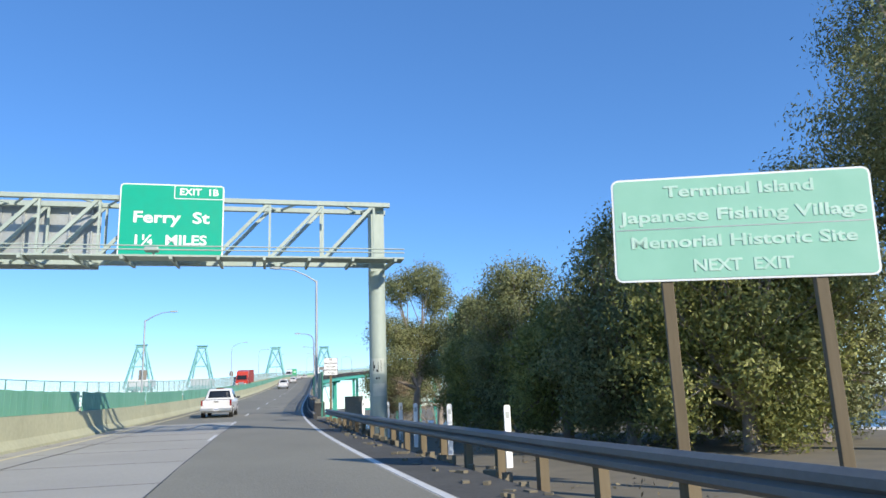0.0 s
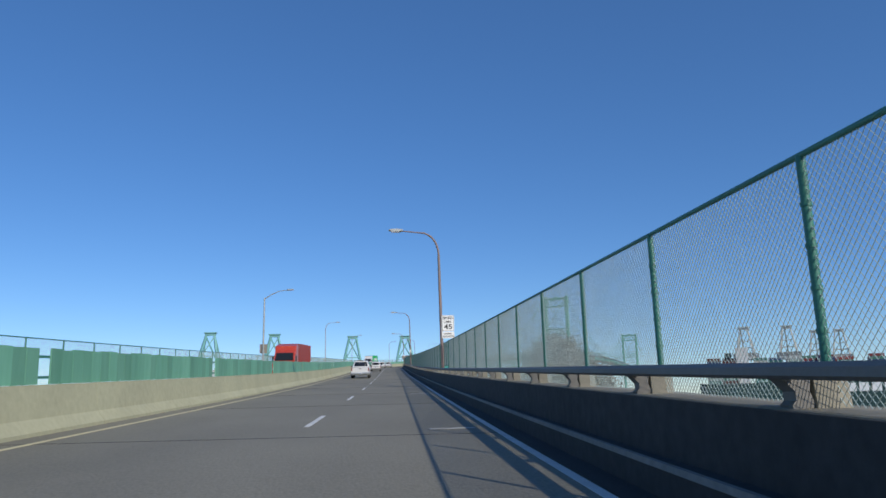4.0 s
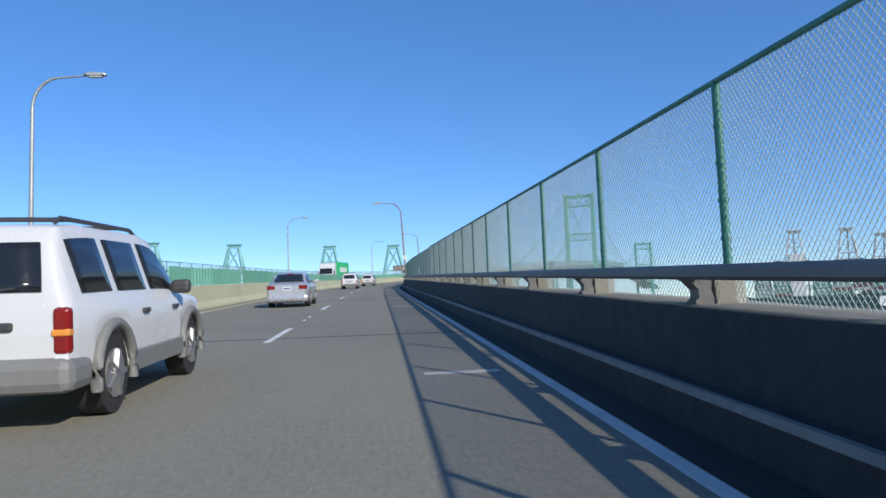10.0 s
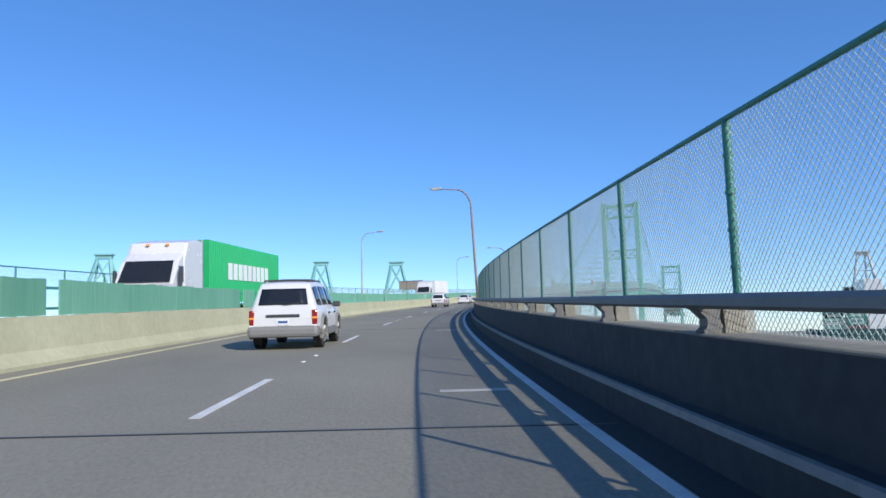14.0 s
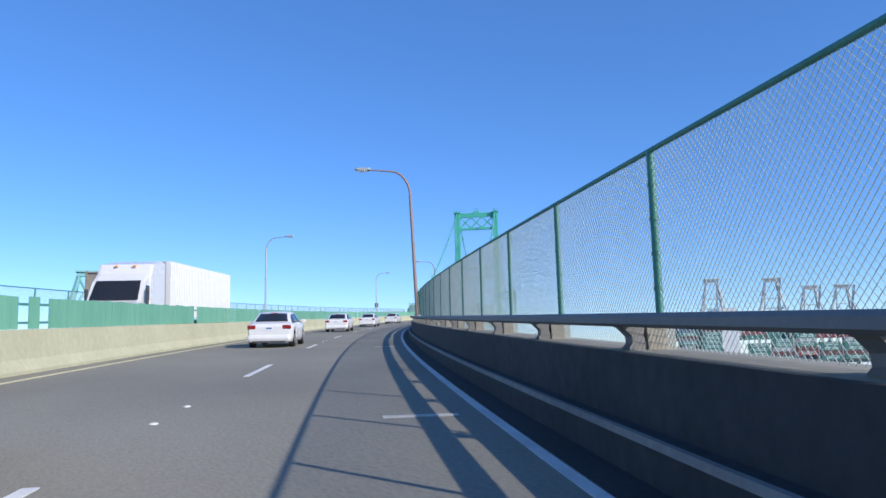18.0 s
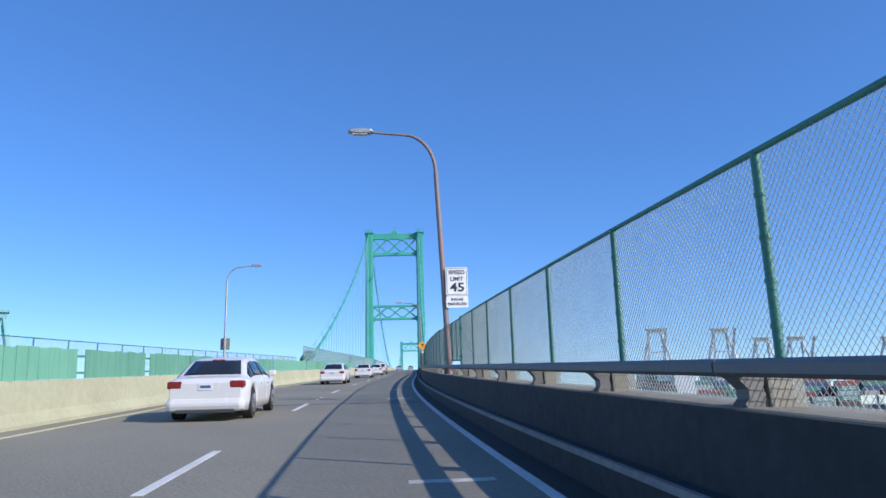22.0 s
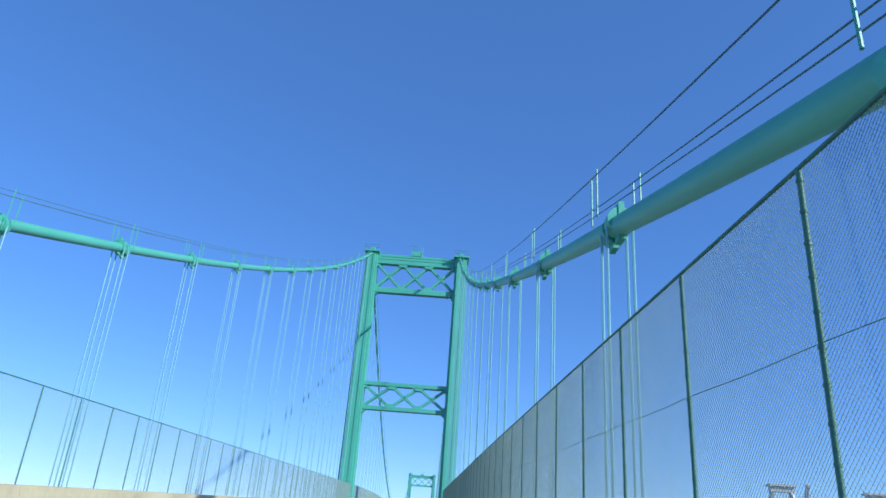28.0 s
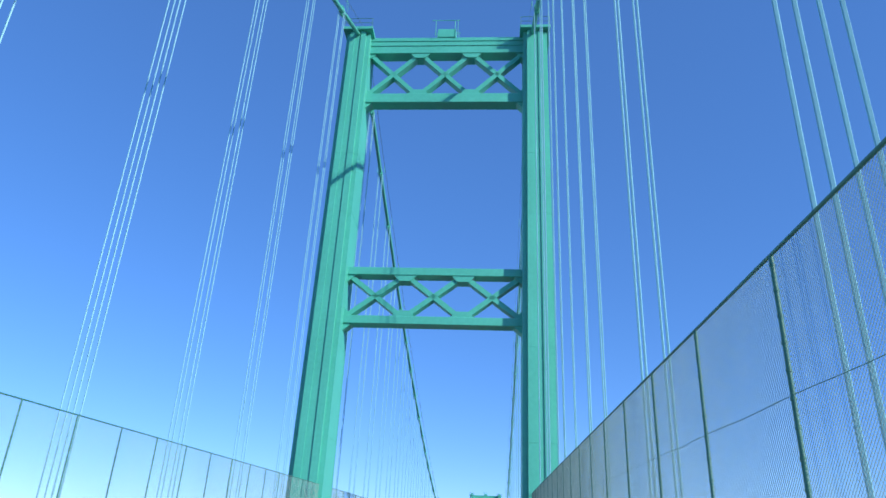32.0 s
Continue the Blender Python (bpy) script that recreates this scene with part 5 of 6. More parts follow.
def guard_rail():
    """W-beam rail on timber posts up to the bridge's parapet."""
    t = thing("guard_rail", road_pose(0, 3.2), "weathered steel beam guard rail on short posts", "guard rail")
    inv = t.matrix_world.inverted()
    prof = [(d_, z_ - 0.12) for d_, z_ in ((3.2, 0.42), (3.14, 0.47), (3.14, 0.53), (3.2, 0.57), (3.14, 0.61), (3.14, 0.68), (3.2, 0.73), (3.21, 0.73), (3.16, 0.67), (3.16, 0.62), (3.22, 0.57), (3.16, 0.52), (3.16, 0.47), (3.21, 0.42))]

    def led(s, d, z):
        return at(s, d + 0.5 * (1 - smooth(10, 40, s)) - 0.25 * smooth(30, 44, s), z)
    ss = np.arange(-60, 42, 2.0)
    k = len(prof)
    vs = [tuple(inv @ led(s, d, z)) for s in ss for d, z in prof]
    fs = [(i * k + j, i * k + (j + 1) % k, (i + 1) * k + (j + 1) % k, (i + 1) * k + j) for i in range(len(ss) - 1) for j in range(k)]
    part("beam", (vs, [], fs), RAIL, t)
    for s in np.arange(-60, 41.5, 1.9):
        p = inv @ led(s, 3.33, 0)
        part("post", box(B(), p.x - 0.07, p.x + 0.07, p.y - 0.08, p.y + 0.08, -0.9, 0.58), TIMBER, t)
    base = None
    for s, d in ((15.1, 5.0), (20.1, 5.0), (24.9, 5.0), (27.8, 5.0), (31.0, 5.0), (36.0, 5.1), (40.0, 5.0)):
        m = road_pose(s, d, -0.5)
        if base is None:
            base = thing("marker_post", m, "white flexible marker post in the verge", "marker post", "marker posts")
            part("blade", slab(B(), [(-0.02, 0), (0.02, 0), (0.02, 1.42), (-0.02, 1.48)], -0.07, 0.07, 0.02, 0.96), SIGN_WHITE, base)
            part("reflector", box(B(), -0.04, 0.04, -0.026, -0.02, 1.2, 1.34), GALV, base)
        else:
            copy_thing(base, m)
    for s, d in ((47.4, 5.15),):
        b = thing("end_block", road_pose(s, d), "square concrete end block of the parapet", "concrete block", "parapet end blocks")
        part("block", box(B(), -0.55, 0.55, -0.34, 0.34, -1.2, 1.08, bevel=0.03), CAP, b)
        part("cap", box(B(), -0.58, 0.58, -0.37, 0.37, 1.083, 1.13, bevel=0.015), CAP, b)
    p = thing("fence_end_post", road_pose(44.3, D_FENCE, 0.0), "heavy green square post where the fence starts", "post")
    part("post", box(B(), -0.055, 0.055, -0.055, 0.055, -0.4, 2.62, bevel=0.01), FENCE, p)
    part("cap", box(B(), -0.07, 0.07, -0.07, 0.07, 2.62, 2.67, bevel=0.01), FENCE, p)


guard_rail()


# ---- trees ----
def crown(clumps, leaves, size, seed, droop=0.0):
    """Many small leaves scattered in clumps: verts, edges, faces."""
    r = np.random.RandomState(seed)
    vs, fs = [], []
    wts = np.array([c[3] * c[4] * c[5] for c in clumps]) ** 0.7
    wts /= wts.sum()
    for (cx, cy, cz, rx, ry, rz), wt in zip(clumps, wts):
        n = int(leaves * wt)
        # sprigs on the clump's skin, leaves round each sprig
        m = max(6, n // 14)
        v = r.normal(size=(m, 3))
        v /= np.linalg.norm(v, axis=1)[:, None]
        rad = 0.5 + 0.62 * r.rand(m)
        wob = 1 + 0.16 * np.sin(5 * v[:, 0] + seed) * np.cos(4 * v[:, 2] + cx)
        sp = v * (rad * wob)[:, None] * (rx, ry, rz) + (cx, cy, cz)
        k = 14
        q = np.repeat(sp, k, axis=0) + r.normal(scale=size * 1.5, size=(m * k, 3))
        face = np.repeat(v, k, axis=0) + r.normal(scale=0.42, size=(m * k, 3))
        a = np.cross(face, r.normal(size=(m * k, 3)))
        a[:, 2] -= droop * 0.5
        a /= np.linalg.norm(a, axis=1)[:, None] + 1e-6
        b = np.cross(a, face)
        b /= np.linalg.norm(b, axis=1)[:, None] + 1e-6
        a *= (size * r.uniform(0.35, 0.65, m * k))[:, None]
        b *= (size * r.uniform(0.16, 0.26, m * k))[:, None]
        o = len(vs)
        vs += np.stack([q - a, q + b, q + a, q - b], 1).reshape(-1, 3).tolist()
        fs += (o + np.arange(m * k * 4).reshape(-1, 4)).tolist()
    return vs, [], fs


def tree(m, label, clumps, leaves, size, trunk, leaf, seed, group="roadside trees", droop=0.0, name="tree", r0=0.22):
    t = thing(name, m, label, name, group)
    bm = B()
    fork = Vector(trunk)
    pipe(bm, [(0, 0, -0.8), (fork.x * 0.4, fork.y * 0.4, fork.z * 0.5), fork], [r0, r0 * 0.8, r0 * 0.6], 9)
    for i, c in enumerate(clumps):
        p = Vector(c[:3])
        a = Vector((fork.x * 0.7, fork.y * 0.7, fork.z * 0.75)) if i % 2 else fork
        md = (a + p) / 2 + Vector((0.15 * math.sin(i), 0.15 * math.cos(i), 0.25))
        pipe(bm, [a, md, p], [r0 * 0.5, r0 * 0.3, r0 * 0.1], 6)
        for k in range(3):
            q = p + Vector((c[3] * 0.7 * math.sin(i + 2.1 * k), c[4] * 0.7 * math.cos(i + 2.1 * k), c[5] * 0.5 * math.sin(3 * i + k)))
            pipe(bm, [md, (md + q) / 2, q], [r0 * 0.16, r0 * 0.1, r0 * 0.04], 5)
    part("trunk", bm, BARK, t)
    part("crown", crown(clumps, leaves, size, seed, droop), leaf, t)
    return t


def ground_at(p, dz=0.0):
    return Matrix.Translation((p.x, p.y, land_height(p.x, p.y) + dz))


def clump_set(n, rx, ry, z0, z1, r, seed):
    g = random.Random(seed)
    out = []
    for i in range(n):
        u = (i + 0.5) / n
        a = i * 2.4
        k = math.sin(math.pi * (0.25 + 0.62 * u))
        out.append((rx * k * math.cos(a) * g.uniform(0.3, 1), ry * k * math.sin(a) * g.uniform(0.3, 1), z0 + (z1 - z0) * u, *(r * q * g.uniform(0.5, 1.35) for q in (1, 1, 0.85))))
    return out


def trees():
    spots = [(14.5, 10.6, 2.4, 6.2, 21), (18.5, 9.8, 2.3, 6.9, 22), (22.5, 9.6, 1.9, 4.9, 23), (26.5, 9.3, 2.0, 7.0, 24), (30.5, 9.0, 1.6, 4.6, 25), (34.5, 10.0, 1.9, 6.8, 26), (39.5, 11.6, 2.2, 6.8, 27), (15.5, 13.4, 2.4, 7.2, 28), (20, 13.5, 2.4, 6.0, 29), (33, 13.2, 2.2, 5.0, 30)]
    for s, d, r, h, sd in spots:
        tree(ground_at(at(s, d)), "dense dark green roadside shrub tree with a ragged top", clump_set(30, r, r, 0.6, h - r * 0.3, r * 0.4, sd), 46000, 0.125, (0.1, 0.1, 1.2), LEAF if sd % 2 else GUMLEAF, sd)
    # gum trees
    gum = [(-1.0, 0.2, 8.2, 1.0, 1.0, 0.9), (0.8, -0.2, 8.7, 1.5, 1.4, 1.0), (2.0, 0.4, 7.6, 1.1, 1.1, 0.9), (-1.6, 0, 5.6, 1.3, 1.3, 1.0), (0.2, 0.6, 5.2, 1.5, 1.4, 1.1), (2.4, 0, 5.4, 1.6, 1.4, 1.2), (3.6, 0.4, 4.4, 1.3, 1.2, 1.0), (-1.2, -0.4, 3.9, 1.2, 1.2, 0.9), (1.4, 0.3, 3.6, 1.2, 1.2, 0.8), (-2.4, 0.3, 2.6, 1.0, 1.0, 0.8)]
    tree(ground_at(Vector((9.4, 42.3, 0))), "tall gum tree with pale limbs and drooping leaves", [(c[0] * 0.86, *c[1:]) for c in gum], 62000, 0.13, (0.3, 0, 3.0), GUMLEAF, 41, droop=0.8, r0=0.24)
    tree(ground_at(Vector((13.6, 52.5, 0))) @ Matrix.Diagonal((1, 1, 0.74, 1)), "low gum tree with drooping outer boughs", gum, 34000, 0.12, (0.3, 0, 3.0), GUMLEAF, 42, droop=0.8, r0=0.24)
    big = [(c[0] * 1.25, c[1] * 1.4, c[2] * 1.3, c[3] * 1.25, c[4] * 1.25, c[5] * 1.2) for c in gum if c[2] > 3.8]
    tree(ground_at(at(11.0, 13.4)) @ Matrix.Rotation(0.8, 4, "Z"), "tall gum tree behind the roadside sign", big, 52000, 0.12, (0.5, 0, 4.6), GUMLEAF, 43, droop=0.8, r0=0.3)
    # bare brown tree top beyond the fence
    p = at(181, 24)
    hz = 9.9 - land_height(p.x, p.y)
    tree(ground_at(p), "round brown half-bare tree below the viaduct", clump_set(12, 5.5, 5.5, hz - 9, hz - 1.6, 2.8, 51), 62000, 0.44, (0.3, 0.2, hz * 0.5), DRYLEAF, 51, r0=0.35)
    p = at(66, 14)
    tree(ground_at(p), "leafless brown thicket beside the viaduct", clump_set(7, 2.2, 2.2, 1.0, 5.5, 1.2, 52), 2600, 0.16, (0.1, 0.1, 1.5), DRYLEAF, 52)
    # low scrub along the verge
    bm_all = crown([(*at(s, d, -0.45 if d < 8 else -0.9), 0.6, 0.6, 0.4) for s, d in ((i * 1.3 - 6, 5.2 + 1.8 * math.sin(i * 1.7) ** 2 + 2.0 * (i % 3 == 0)) for i in range(40))], 6000, 0.09, 61)
    tagged(part("scrub", bm_all, DRYLEAF), "low dry weeds and scrub on the verge", "scrub", kind="stuff")
    pal = None
    for i in range(16):
        p = at(70 + 23 * (i % 6) + 5 * math.sin(i), 55 + 13 * (i // 4) + 4 * math.cos(i))
        h = 9 + 2.5 * math.sin(i * 1.3)
        if pal is None:
            pal = thing("palm_tree", ground_at(p), "slim palm tree in the port land below", "palm tree", "palm trees")
            part("trunk", pipe(B(), [(0, 0, -0.5), (0.2, 0, 5), (0.1, 0.1, 9.5)], [0.22, 0.17, 0.15], 8), BARK, pal)
            r = random.Random(3)
            vs, fs = [], []
            for k in range(34):
                a, e = k * 2.4, r.uniform(-0.5, 0.9)
                pts = [Vector((0.1, 0.1, 9.5))]
                for j in range(1, 5):
                    pts.append(pts[-1] + 0.5 * Vector((math.cos(a) * math.cos(e - j * 0.35), math.sin(a) * math.cos(e - j * 0.35), math.sin(e - j * 0.35))))
                side = Vector((-math.sin(a), math.cos(a), 0)) * 0.16
                for j in range(4):
                    o = len(vs)
                    w0, w1 = (1 - j / 4.2), (1 - (j + 1) / 4.2)
                    vs += [tuple(pts[j] - side * w0), tuple(pts[j] + side * w0), tuple(pts[j + 1] + side * w1), tuple(pts[j + 1] - side * w1)]
                    fs.append((o, o + 1, o + 2, o + 3))
            part("fronds", (vs, [], fs), LEAF, pal)
        else:
            copy_thing(pal, ground_at(p) @ Matrix.Rotation(i, 4, "Z"))


trees()


# ---- harbour ----
def quay_crane(m, h, label, group, paint, house=True):
    """Ship-to-shore crane seen mostly from its end, boom raised."""
    t = thing("quay_crane", m, label, "harbour crane", group)
    w, dpt = h * 0.105, h * 0.13
    zp = h * (0.52 if house else 0.64)
    for sx in (-1, 1):
        for sy in (-1, 1):
            part("leg", beam(B(), (sx * w * (1.3 if house else 1), sy * dpt, 0), (sx * w * 0.95, sy * dpt, zp), h * (0.022 if house else 0.014), h * (0.022 if house else 0.014)), paint, t)
    for z in (h * 0.2, zp):
        for sy in (-1, 1):
            part("sill_beam", beam(B(), (-w, sy * dpt, z), (w, sy * dpt, z), h * 0.024, h * 0.03), paint, t)
        for sx in (-1, 1):
            part("portal_beam", beam(B(), (sx * w, -dpt, z), (sx * w, dpt, z), h * 0.02, h * 0.026), paint, t)
    for sx in (-1, 1):
        wm = w * (1.3 if house else 0.95)
        if house:
            part("mast_brace", beam(B(), (sx * w * 0.4, -dpt * 0.06, h * 0.965), (-sx * w * 0.93, -dpt * 0.62, h * 0.7), h * 0.012, h * 0.012), paint, t)
        part("mast", beam(B(), (sx * wm, -dpt, zp), (sx * w * 0.36, 0, h), h * (0.02 if house else 0.012), h * (0.02 if house else 0.012)), paint, t)
        part("back_stay", beam(B(), (sx * wm, dpt, zp), (sx * w * 0.36, 0, h), h * 0.013, h * 0.013), paint, t)
        part("brace", beam(B(), (sx * w, -dpt, h * 0.2), (0, -dpt, zp), h * 0.01, h * 0.01), paint, t)
    part("apex_beam", box(B(), -w * 0.52, w * 0.52, -h * 0.018, h * 0.018, h * 0.975, h * 1.0), paint, t)
    part("apex_walk", box(B(), -w * 0.6, w * 0.6, -h * 0.03, h * 0.03, h * 1.0, h * 1.01), paint, t)
    part("tie", beam(B(), (-w * (0.92 if house else 0.66), -dpt * 0.5, h * 0.76), (w * (0.92 if house else 0.66), -dpt * 0.5, h * 0.76), h * 0.012, h * 0.012), paint, t)
    if house:
        part("machine_house", box(B(), -w * 0.95, w * 1.25, -dpt * 0.9, dpt * 1.5, zp + h * 0.02, zp + h * 0.1, bevel=0.2), WHITE_PAINT, t, "white machine house")
        part("trolley_beam", beam(B(), (0, -dpt * 2.2, zp), (0, dpt * 3, zp), h * 0.04, h * 0.035), paint, t)
    else:
        part("machine_house", box(B(), -w * 1.2, w * 1.2, -dpt, dpt * 1.4, zp + h * 0.005, zp + h * 0.06, bevel=0.2), GREY_BOX, t, "grey machine house")
        part("boom", beam(B(), (0, -dpt, zp), (0, -dpt * 2.6, h * 0.98), h * 0.014, h * 0.014), paint, t)
        for z in (0.7, 0.84):
            part("mast_tie", beam(B(), (-w * (1.1 - z * 0.72), -dpt * (1 - z) * 2, h * z), (w * (1.1 - z * 0.72), -dpt * (1 - z) * 2, h * z), h * 0.008, h * 0.008), paint, t)
    return t


def cranes():
    for x, y, top in ((-92.5, 718.7, 62.1), (-41.2, 759.1, 63.8), (30.3, 750.4, 60.5), (80.5, 763.8, 61.5)):
        h = top - LAND
        m = Matrix.Translation((x, y, LAND)) @ Matrix.Rotation(radians(-6), 4, "Z")
        quay_crane(m, h, "teal harbour crane with a flat-topped mast beyond the bridge", "far cranes", CRANE)
    for k, (al, ri, top) in enumerate(((168, 152, 65), (166, 191, 64), (166, 216, 58), (164, 236, 58), (168, 297, 57), (168, 362, 57))):
        p = FOOT + U * al + V * ri
        p.z = LAND
        m = Matrix.Translation(p) @ Matrix.Rotation(radians(-38), 4, "Z")
        quay_crane(m, top - LAND, "pale grey quay crane over the container ship", "terminal cranes", PALE_CRANE, False)


cranes()


def container_mesh(L, W=2.44, H=2.6, n=None):
    """A box with shallow vertical folds along its sides, y along."""
    bm = B()
    n = n or int(L / 0.28)
    out = []
    for k in range(n):
        y0 = -L / 2 + L * k / n
        st = L / n
        out += [(W / 2, y0), (W / 2, y0 + st * 0.35), (W / 2 - 0.045, y0 + st * 0.5), (W / 2 - 0.045, y0 + st * 0.85)]
    out += [(W / 2, L / 2)]
    ring = out + [(-x, -y) for x, y in out]
    lo, hi = [bm.verts.new((x, y, 0.0)) for x, y in ring], [bm.verts.new((x, y, H)) for x, y in ring]
    q = len(ring)
    for i in range(q):
        bm.faces.new((lo[i], lo[(i + 1) % q], hi[(i + 1) % q], hi[i]))
    bm.faces.new(lo)
    bm.faces.new(hi)
    return bm


def harbour():
    # moored container ship
    m = Matrix(((U.x, V.x, 0, 0), (U.y, V.y, 0, 0), (0, 0, 1, 0), (0, 0, 0, 1)))
    ship = thing("container_ship", Matrix.Translation(Vector((FOOT.x, FOOT.y, SEA)) + U * 131 + V * 232) @ m, "dark green container ship moored at the terminal", "ship")
    bm = B()
    rings = []
    for y, hw, top in ((-124, 13, 34), (-118, 19, 33), (-100, 20, 33), (80, 20, 33), (115, 18, 34), (138, 10, 36), (152, 1, 38)):
        rings.append([bm.verts.new((x, y, z)) for x, z in ((-hw, top), (-hw, 4), (-hw * 0.85, -3), (hw * 0.85, -3), (hw, 4), (hw, top))])
    for a, b in zip(rings, rings[1:]):
        for i in range(6):
            bm.faces.new((a[i], a[(i + 1) % 6], b[(i + 1) % 6], b[i]))
    bm.faces.new(rings[0])
    bm.faces.new(rings[-1])
    part("hull", bm, HULL, ship)
    for k in range(9):
        part("name_bar", box(B(), -20.3, -20.02, -31 + k * 9.75, -31 + k * 9.75 + 7.4, 23.6, 31.0), SIGN_WHITE, ship)
    part("deckhouse", box(B(), -17, 17, -90, -79, 33, 66, bevel=0.3), WHITE_PAINT, ship)
    part("funnel", box(B(), -3, 3, -100, -94, 33, 62, bevel=0.4), HULL, ship)
    paints = (BROWN_BOX, GREEN_BOX, BROWN_BOX, TEAL_BOX, BLUE_BOX, GREY_BOX, TEAL_BOX, RED_BOX)
    kinds = [part("container", box(B(), -1.22, 1.22, -6.05, 6.05, 0, 2.6), p) for p in paints]
    for o, p in zip(kinds, paints):
        if p in (TEAL_BOX, GREEN_BOX, GREY_BOX):
            for z in (0.55, 1.5):
                for sx in (-1, 1):
                    part("label_bar", box(B(), sx * 1.22 - 0.03, sx * 1.22 + 0.03, -4.2, 3.6, z, z + 0.42), PALE_BAR, o)
    g = random.Random(5)

    def put(k, mm):
        if not kinds[k].get("label"):
            o = kinds[k]
            o.matrix_world = mm
            tagged(o, ("dark red", "bright green", "dark red", "teal", "navy", "grey", "teal", "red")[k] + " steel shipping container in a stack", "container", "shipping containers")
        else:
            copy_thing(kinds[k], mm)
    base = Matrix.Translation(Vector((FOOT.x, FOOT.y, SEA)) + U * 131 + V * 232) @ m
    deep = B()
    for bay in range(17):
        y = -110 + bay * 13.8
        if bay in (2, 9):
            continue
        for row in range(0, 14, 2):
            for tier in range(g.randint(5, 9)):
                mm = base @ Matrix.Translation((-18.4 + row * 2.6, y, 33.1 + tier * 2.62))
                if row == 0:
                    put(g.choice((0, 2, 3, 3, 3, 5, 6, 6, 6, 7)), mm)
                elif tier > 4:
                    box(deep, -1.22, 1.22, -6.05, 6.05, 0, 2.6, mm)
        part("lashing_frame", box(B(), -19.6, 19.6, y + 6.35, y + 7.2, 33, 41), GREY_BOX, ship)
    tagged(part("container_pile", deep, MIXED_BOX), "mixed steel containers stacked deep across the ship", "container", kind="stuff")
    # stacks in the yard and on the near bank
    for i in range(22):
        al, ri = 350 + 26 * (i % 3), 70 + 24 * (i // 3) + g.uniform(-4, 4)
        for tier in range(g.randint(2, 5)):
            p = FOOT + U * al + V * ri
            put(g.randrange(8), Matrix.Translation((p.x, p.y, LAND + 0.2 + tier * 2.62)) @ Matrix.Rotation(radians(-31 + 90), 4, "Z"))
    for i in range(12):
        p = FOOT + U * (186 + 8 * (i % 2)) + V * (96 + 13 * (i // 2))
        for tier in range(g.randint(3, 6)):
            put(g.randrange(8), Matrix.Translation((p.x, p.y, LAND + 0.2 + tier * 2.62)) @ Matrix.Rotation(radians(-31 + 90), 4, "Z"))
    for i in range(10):
        p = at(150 + 18 * i, 62 + 9 * (i % 3))
        if land_height(p.x, p.y) > SEA + 1:
            for tier in range(g.randint(1, 4)):
                put(g.randrange(8), Matrix.Translation((p.x, p.y, land_height(p.x, p.y) + tier * 2.62)) @ Matrix.Rotation(0.3 * i, 4, "Z"))
    # low port buildings
    for i in range(26):
        if i < 14:
            p = at(60 + 26 * i, 85 + 34 * (i % 3) + 6 * math.sin(i))
        else:
            p = FOOT + U * (-40 - 30 * (i % 4)) + V * (-60 - 45 * (i - 13))
        z = land_height(p.x, p.y)
        if z < SEA + 1.5:
            continue
        w, d, h = 9 + 5 * math.sin(i * 2.1) ** 2, 7 + 4 * math.cos(i * 1.3) ** 2, 4.5 + 3 * (i % 3 == 0)
        t = thing("warehouse", Matrix.Translation((p.x, p.y, z)) @ Matrix.Rotation(0.5 * i, 4, "Z"), "low pale port warehouse with a shallow roof", "building", "port buildings")
        part("wall", box(B(), -w, w, -d, d, -1, h), STUCCO, t)
        part("roof", slab(B(), [(-d - 0.4, h), (d + 0.4, h), (d + 0.4, h + 0.25), (0, h + 1.4), (-d - 0.4, h + 0.25)], -w - 0.4, w + 0.4), ROOFING, t)
        for k in range(5):
            x = -w + (k + 0.5) * 2 * w / 5
            for yy in (-d - 0.03, d - 0.03):
                part("window", box(B(), x - 0.8, x + 0.8, yy, yy + 0.06, h * 0.45, h * 0.75), WINDOW, t)
        part("door", box(B(), -1.5, 1.5, -d - 0.04, -d + 0.02, 0, h * 0.42), GREY_BOX, t)
    # white ship by the near bank
    p = at(215, 150)
    v = thing("cargo_liner", Matrix.Translation((p.x + 20, p.y - 40, SEA)) @ Matrix.Rotation(radians(60), 4, "Z"), "white ship with a dark funnel in the near basin", "ship")
    bm = B()
    rings = [[bm.verts.new((x, y, z)) for x, z in ((-hw, top), (-hw * 0.9, -2), (hw * 0.9, -2), (hw, top))] for y, hw, top in ((-55, 5, 9), (-48, 8, 8), (35, 8, 8), (52, 3, 10), (58, 0.4, 11))]
    for a, b in zip(rings, rings[1:]):
        for i in range(4):
            bm.faces.new((a[i], a[(i + 1) % 4], b[(i + 1) % 4], b[i]))
    bm.faces.new(rings[0])
    bm.faces.new(rings[-1])
    part("hull", bm, WHITE_PAINT, v)
    for k, (a, b, z0, z1, w) in enumerate(((-40, 30, 8, 11, 7.5), (-32, 22, 11, 13.6, 6.8), (-26, 14, 13.6, 16, 6))):
        part("deckhouse", box(B(), -w, w, a, b, z0, z1, bevel=0.2), WHITE_PAINT, v)
        for j in range(10):
            y = a + 2 + j * (b - a - 4) / 9
            for sx in (-1, 1):
                part("window", box(B(), sx * (w - 0.02), sx * (w + 0.05), y - 1.1, y + 1.1, z0 + 1.0, z1 - 0.6), WINDOW, v)
    part("funnel", slab(B(), [(-9, 16), (-2, 16), (-3, 25), (-8, 25)], -2.2, 2.2, 0.4), SIGN_BLACK, v)
